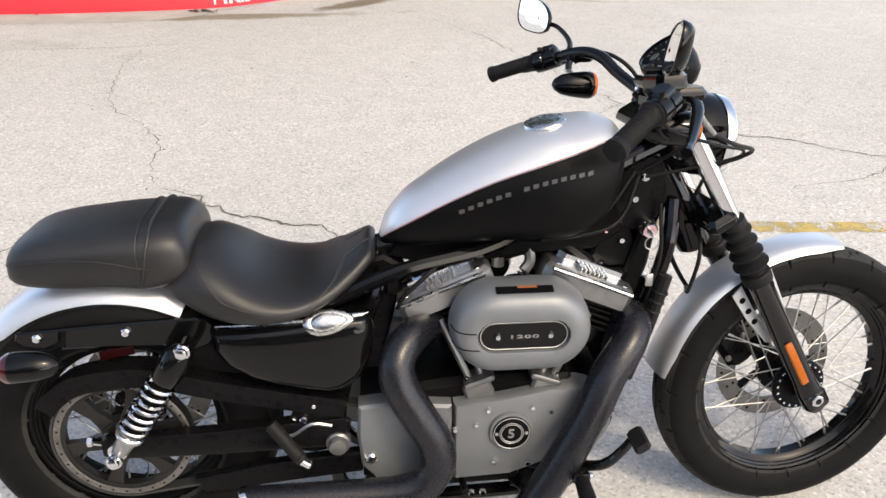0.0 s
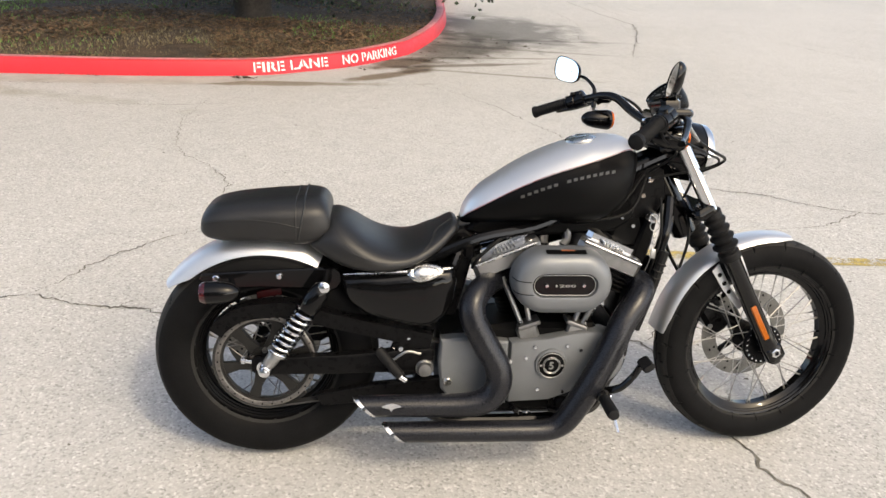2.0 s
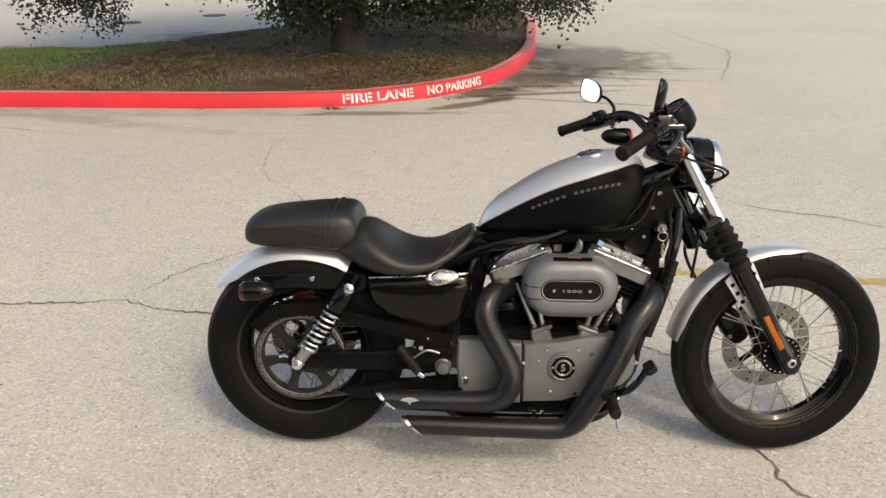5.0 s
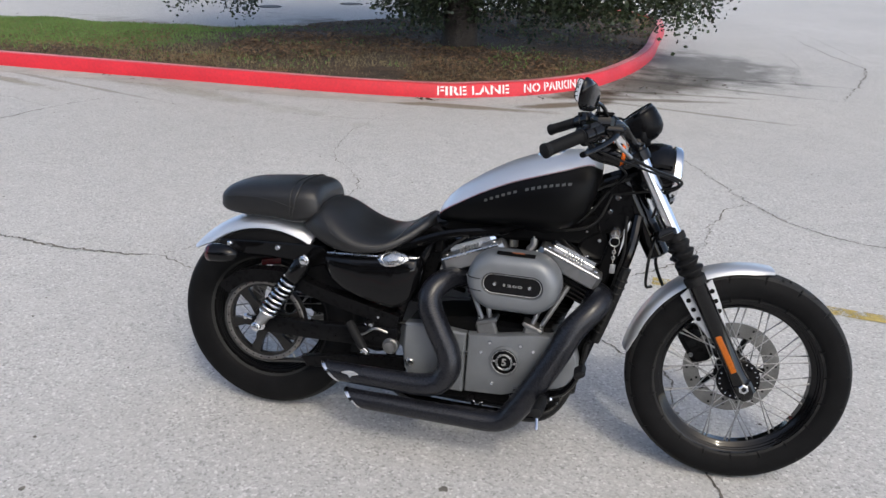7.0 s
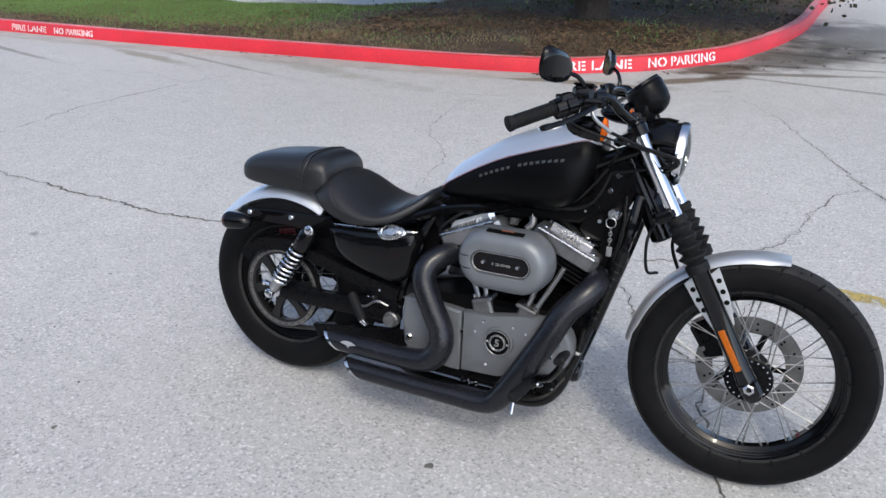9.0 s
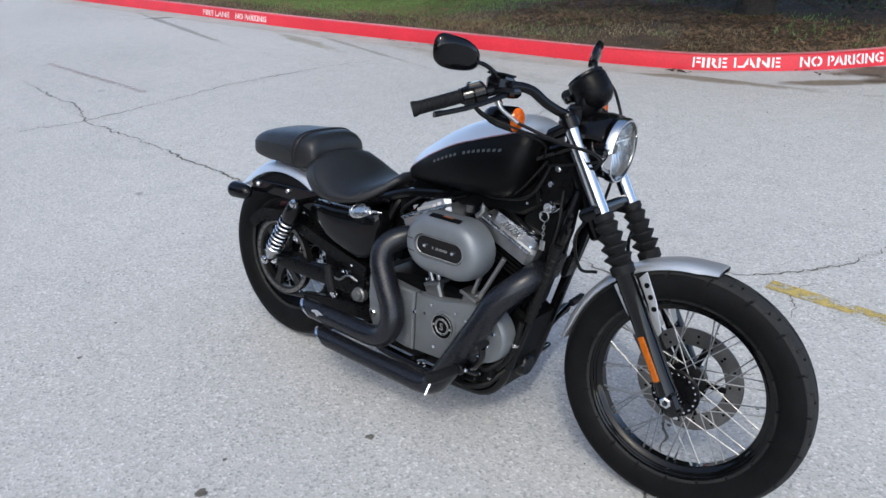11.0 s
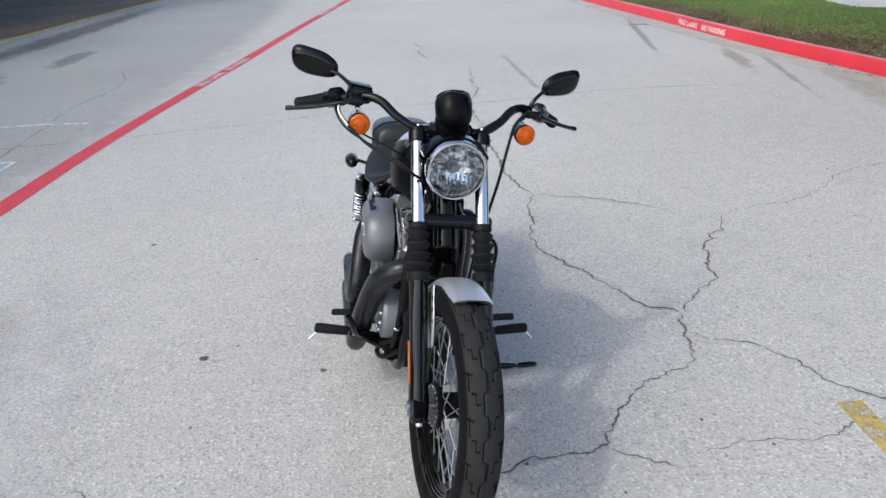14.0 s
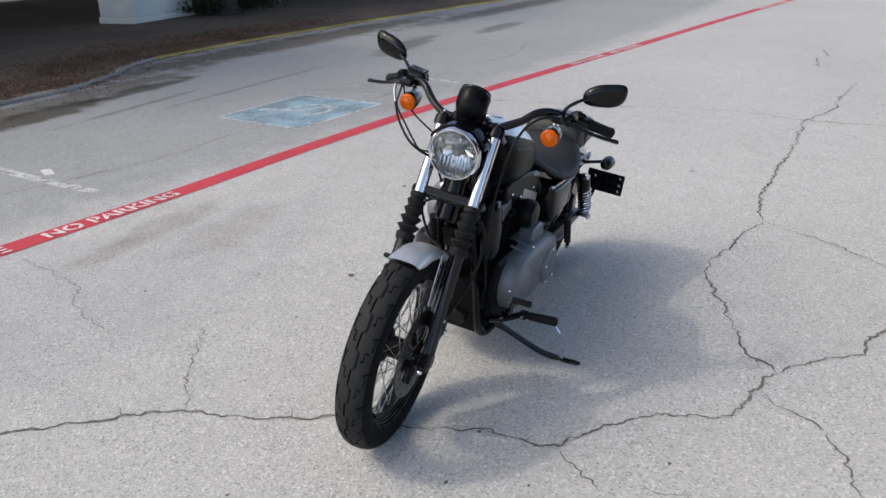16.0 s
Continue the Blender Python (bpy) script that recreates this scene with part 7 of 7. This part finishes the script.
    part("signal_nut", Shape().lathe(f(1.016, .254, 1.024), (0, 0, 1), [(0, .010), (.008, .010), (.009, .007)], 6), M_CHROME, ts, **T)
    s = Shape().lathe(c2 + Vector((.022, 0, 0)), (1, 0, -.05), [(0, .0300), (.006, .0298), (.010, .0280), (.012, .0255), (.0135, .0250), (.0140, .0205), (.0120, .0200), (.0145, .0150), (.0160, .0145), (.0170, .0100), (.0150, .0095), (.0165, .0050), (.0170, 0)], 36)
    part("lens", s, M_AMBER, ts, "round amber lens", smooth=20, **T)
# brake reservoir, right; clutch perch stays bare
s = Shape().box((1.016, -.252, 1.072), (.054, .072, .046), .010, Matrix.Rotation(radians(-8), 3, "X"))
res = part("brake_reservoir", s, M_BLACK, None, "black front brake reservoir", **T)
part("reservoir_lid", Shape().box((1.016, -.252, 1.097), (.050, .066, .006), .003, Matrix.Rotation(radians(-8), 3, "X")), M_POWDER, res, **T)
for dy in (-.024, .024):
    part("lid_screw", bolt((1.016, -.252 + dy, 1.100 - dy * .14), (0, 0, 1), .004, .002), M_CHROME, res, **T)
part("sight_glass", Shape().lathe((1.043, -.252, 1.072), (1, 0, 0), [(0, .009), (.004, .009), (.005, .006), (.005, 0)], 14), M_FIN, res, **T)
# speedometer
SP, SA = Vector((1.130, 0, 1.086)), Vector((-.62, 0, .78)).normalized()
s = Shape().lathe(SP + SA * .012, -SA, [(0, .045), (.003, .051), (.012, .0535), (.045, .0525), (.068, .047), (.082, .034), (.089, .018), (.091, 0)], 32)
s.box((1.142, 0, 1.035), (.055, .098, .09), .02)
sp = part("speedometer", s, M_POWDER, None, "round speedometer in a black cup", smooth=50, **T)
s = Shape().lathe(SP + SA * .0125, SA, [(0, .0445), (.0006, .044), (.0006, 0)], 32)
part("dial", s, M_FIN, sp, "black dial", **T)
s = Shape().lathe(SP + SA * .010, SA, [(0, .050), (.006, .050), (.008, .047), (.006, .044)], 32, cap=False)
part("dial_ring", s, M_BLACK, sp, **T)
up = SA.cross(Vector((0, 1, 0))).normalized()
s = Shape()
for i in range(13):
    a = radians(-130 + 260 * i / 12)
    v = Vector((0, 1, 0)) * math.sin(a) + (up if up.z > 0 else -up) * math.cos(a)
    s.rod(SP + SA * .0136 + v * .028, SP + SA * .0136 + v * .034, .0009, 4)
s.rod(SP + SA * .0138, SP + SA * .0138 - Vector((0, .02, 0)) - up * .014, .0008, 4)
part("dial_mark", s, M_BADGE, sp, **T)
s = Shape().lathe(SP + SA * .0132 - (up if up.z > 0 else -up) * .018, SA, [(0, .011), (.0006, .0105), (.0006, 0)], 16)
part("dial_window", s, M_CAST, sp, **T)
# indicator bar below the dial
part("warning_lamps", Shape().box((1.092, 0, 1.035), (.02, .075, .022), .006, Matrix.Rotation(radians(-35), 3, "Y")), M_BLACK, None, "black indicator panel", **T)


def cable(points, r, mat=None, label="", name="cable"):
    return part(name, Shape().tube(points, r, 8, smooth=8), mat or M_HOSE, None, label or "black control cable", smooth=60, **T)


cable([(1.046, -.312, 1.046), (1.060, -.312, 1.022), (1.095, -.288, .992)], .0050, M_STEEL, "bare metal brake line end", "brake_line")
cable([(1.095, -.288, .992), (1.165, -.240, .960), (1.245, -.165, .930), (1.250, -.120, .905), (1.215, -.075, .87), (1.200, -.045, .80)], .0042, None, "black front brake hose", "brake_hose")
cable([(.975, -.318, 1.035), (1.010, -.312, 1.005), (1.085, -.285, .978), (1.18, -.200, .945), (1.238, -.145, .925), (1.243, -.12, .905), (1.18, -.10, .885), (1.08, -.07, .86)], .0032)
cable([(.972, -.322, 1.032), (1.0, -.295, .995), (1.06, -.24, .965), (1.10, -.15, .93), (1.07, -.08, .88)], .0032)
cable([(1.046, .300, 1.040), (1.072, .275, 1.060), (1.100, .235, 1.066), (1.140, .190, 1.036), (1.175, .165, .970), (1.185, .150, .880), (1.17, .135, .76), (1.13, .125, .60), (1.06, .135, .38)], .0046, None, "black clutch cable", "clutch_cable")
cable([(1.00, .300, 1.060), (1.050, .230, 1.074), (1.095, .150, 1.040), (1.125, .08, 1.005)], .0032)
cable([(1.225, .03, .76), (1.265, .135, .72), (1.255, .150, .62), (1.32, .135, .50), (1.41, .10, .42)], .0055, None, "black caliper hose", "brake_hose")
cable([(1.225, -.02, .765), (1.20, -.10, .70), (1.205, -.06, .60), (1.23, .0, .58)], .0045)
# loose cables beside the neck
for pts in ([(1.07, -.055, .87), (1.02, -.07, .80), (.98, -.075, .765), (.90, -.07, .745)], [(1.08, -.05, .86), (1.05, -.07, .785), (1.0, -.08, .752), (.88, -.075, .735)], [(1.13, -.055, .80), (1.135, -.075, .70), (1.12, -.08, .62), (1.10, -.07, .5)]):
    part("cable", Shape().tube(pts, .0045, 8, smooth=6), M_HOSE, None, "black control cable", smooth=60)
# spark plug leads, coil cover and horn
part("coil_box", Shape().box((.70, 0, .695), (.12, .07, .05), .01), M_POWDER)
# solid slab whose black stands for the shade under the tank
s = Shape().plate([(.57, .70), (.60, .735), (.98, .775), (1.04, .80), (1.06, .74), (1.0, .70), (.80, .685), (.65, .675)], -.055, .055, .01)
part("tank_tunnel", s, M_FIN, None, "black slab in place of the shaded hollow under the fuel tank")
part("spark_lead", Shape().tube([(.70, -.03, .70), (.66, -.10, .69), (.60, -.115, .64), (.585, -.09, .60)], .005, 8, smooth=6), M_HOSE)
part("frame_clip", Shape().box((.575, -.06, .655), (.03, .05, .06), .006), M_POWDER)
s = Shape().lathe((.80, .13, .60), (0, 1, 0), [(-.02, .05), (0, .058), (.03, .055), (.045, .045), (.05, 0)], 28)
part("horn_cover", s, M_DENIM, None, "gloss black horn cover", smooth=50)
s = Shape().plate([(.60, .615), (.62, .700), (.70, .728), (.90, .752), (.955, .74), (.95, .68), (.90, .635), (.80, .605)], .088, .104, .006)
coil = part("ignition_coil", s, M_DENIM, None, "black ignition coil cover under the tank")
for x, z in ((.66, .655), (.90, .700), (.80, .660)):
    part("coil_screw", bolt((x, .104, z), (0, 1, 0), .006, .006), M_CHROME, coil)
part("rear_caliper", Shape().box((.12, .10, .33), (.09, .05, .06), .012), M_POWDER)

rings = []
for h, w, d in ((.72, .012, .010), (.71, .036, .026), (.68, .050, .036), (.60, .058, .040), (.52, .054, .038), (.485, .038, .026), (.476, .012, .010)):
    rings.append([(1.04 - (.72 - h) * .12 + w * math.cos(a), .085 + d * math.sin(a), h) for a in np.linspace(0, 2 * math.pi, 20, endpoint=False)])
part("coil_cover", Shape().loft(rings), M_BLACK, None, "gloss black oval coil cover", smooth=60)

# chrome bolts added to stand for glints in the dark of the frame
for x, y, z, r in ((.405, -.140, .405, .006), (.362, -.140, .372, .006), (.950, -.090, .195, .006), (1.000, -.075, .180, .005),
                   (.900, -.095, .188, .006), (1.052, -.040, .755, .005), (1.020, -.055, .742, .005), (1.090, -.078, .545, .005)):
    part("frame_bolt", Shape().rod((x, y + .02, z), (x, y, z), r * .6, 6).lathe((x, y, z), (0, -1, 0), [(0, r), (.004, r), (.006, r * .7)], 6), M_CHROME)
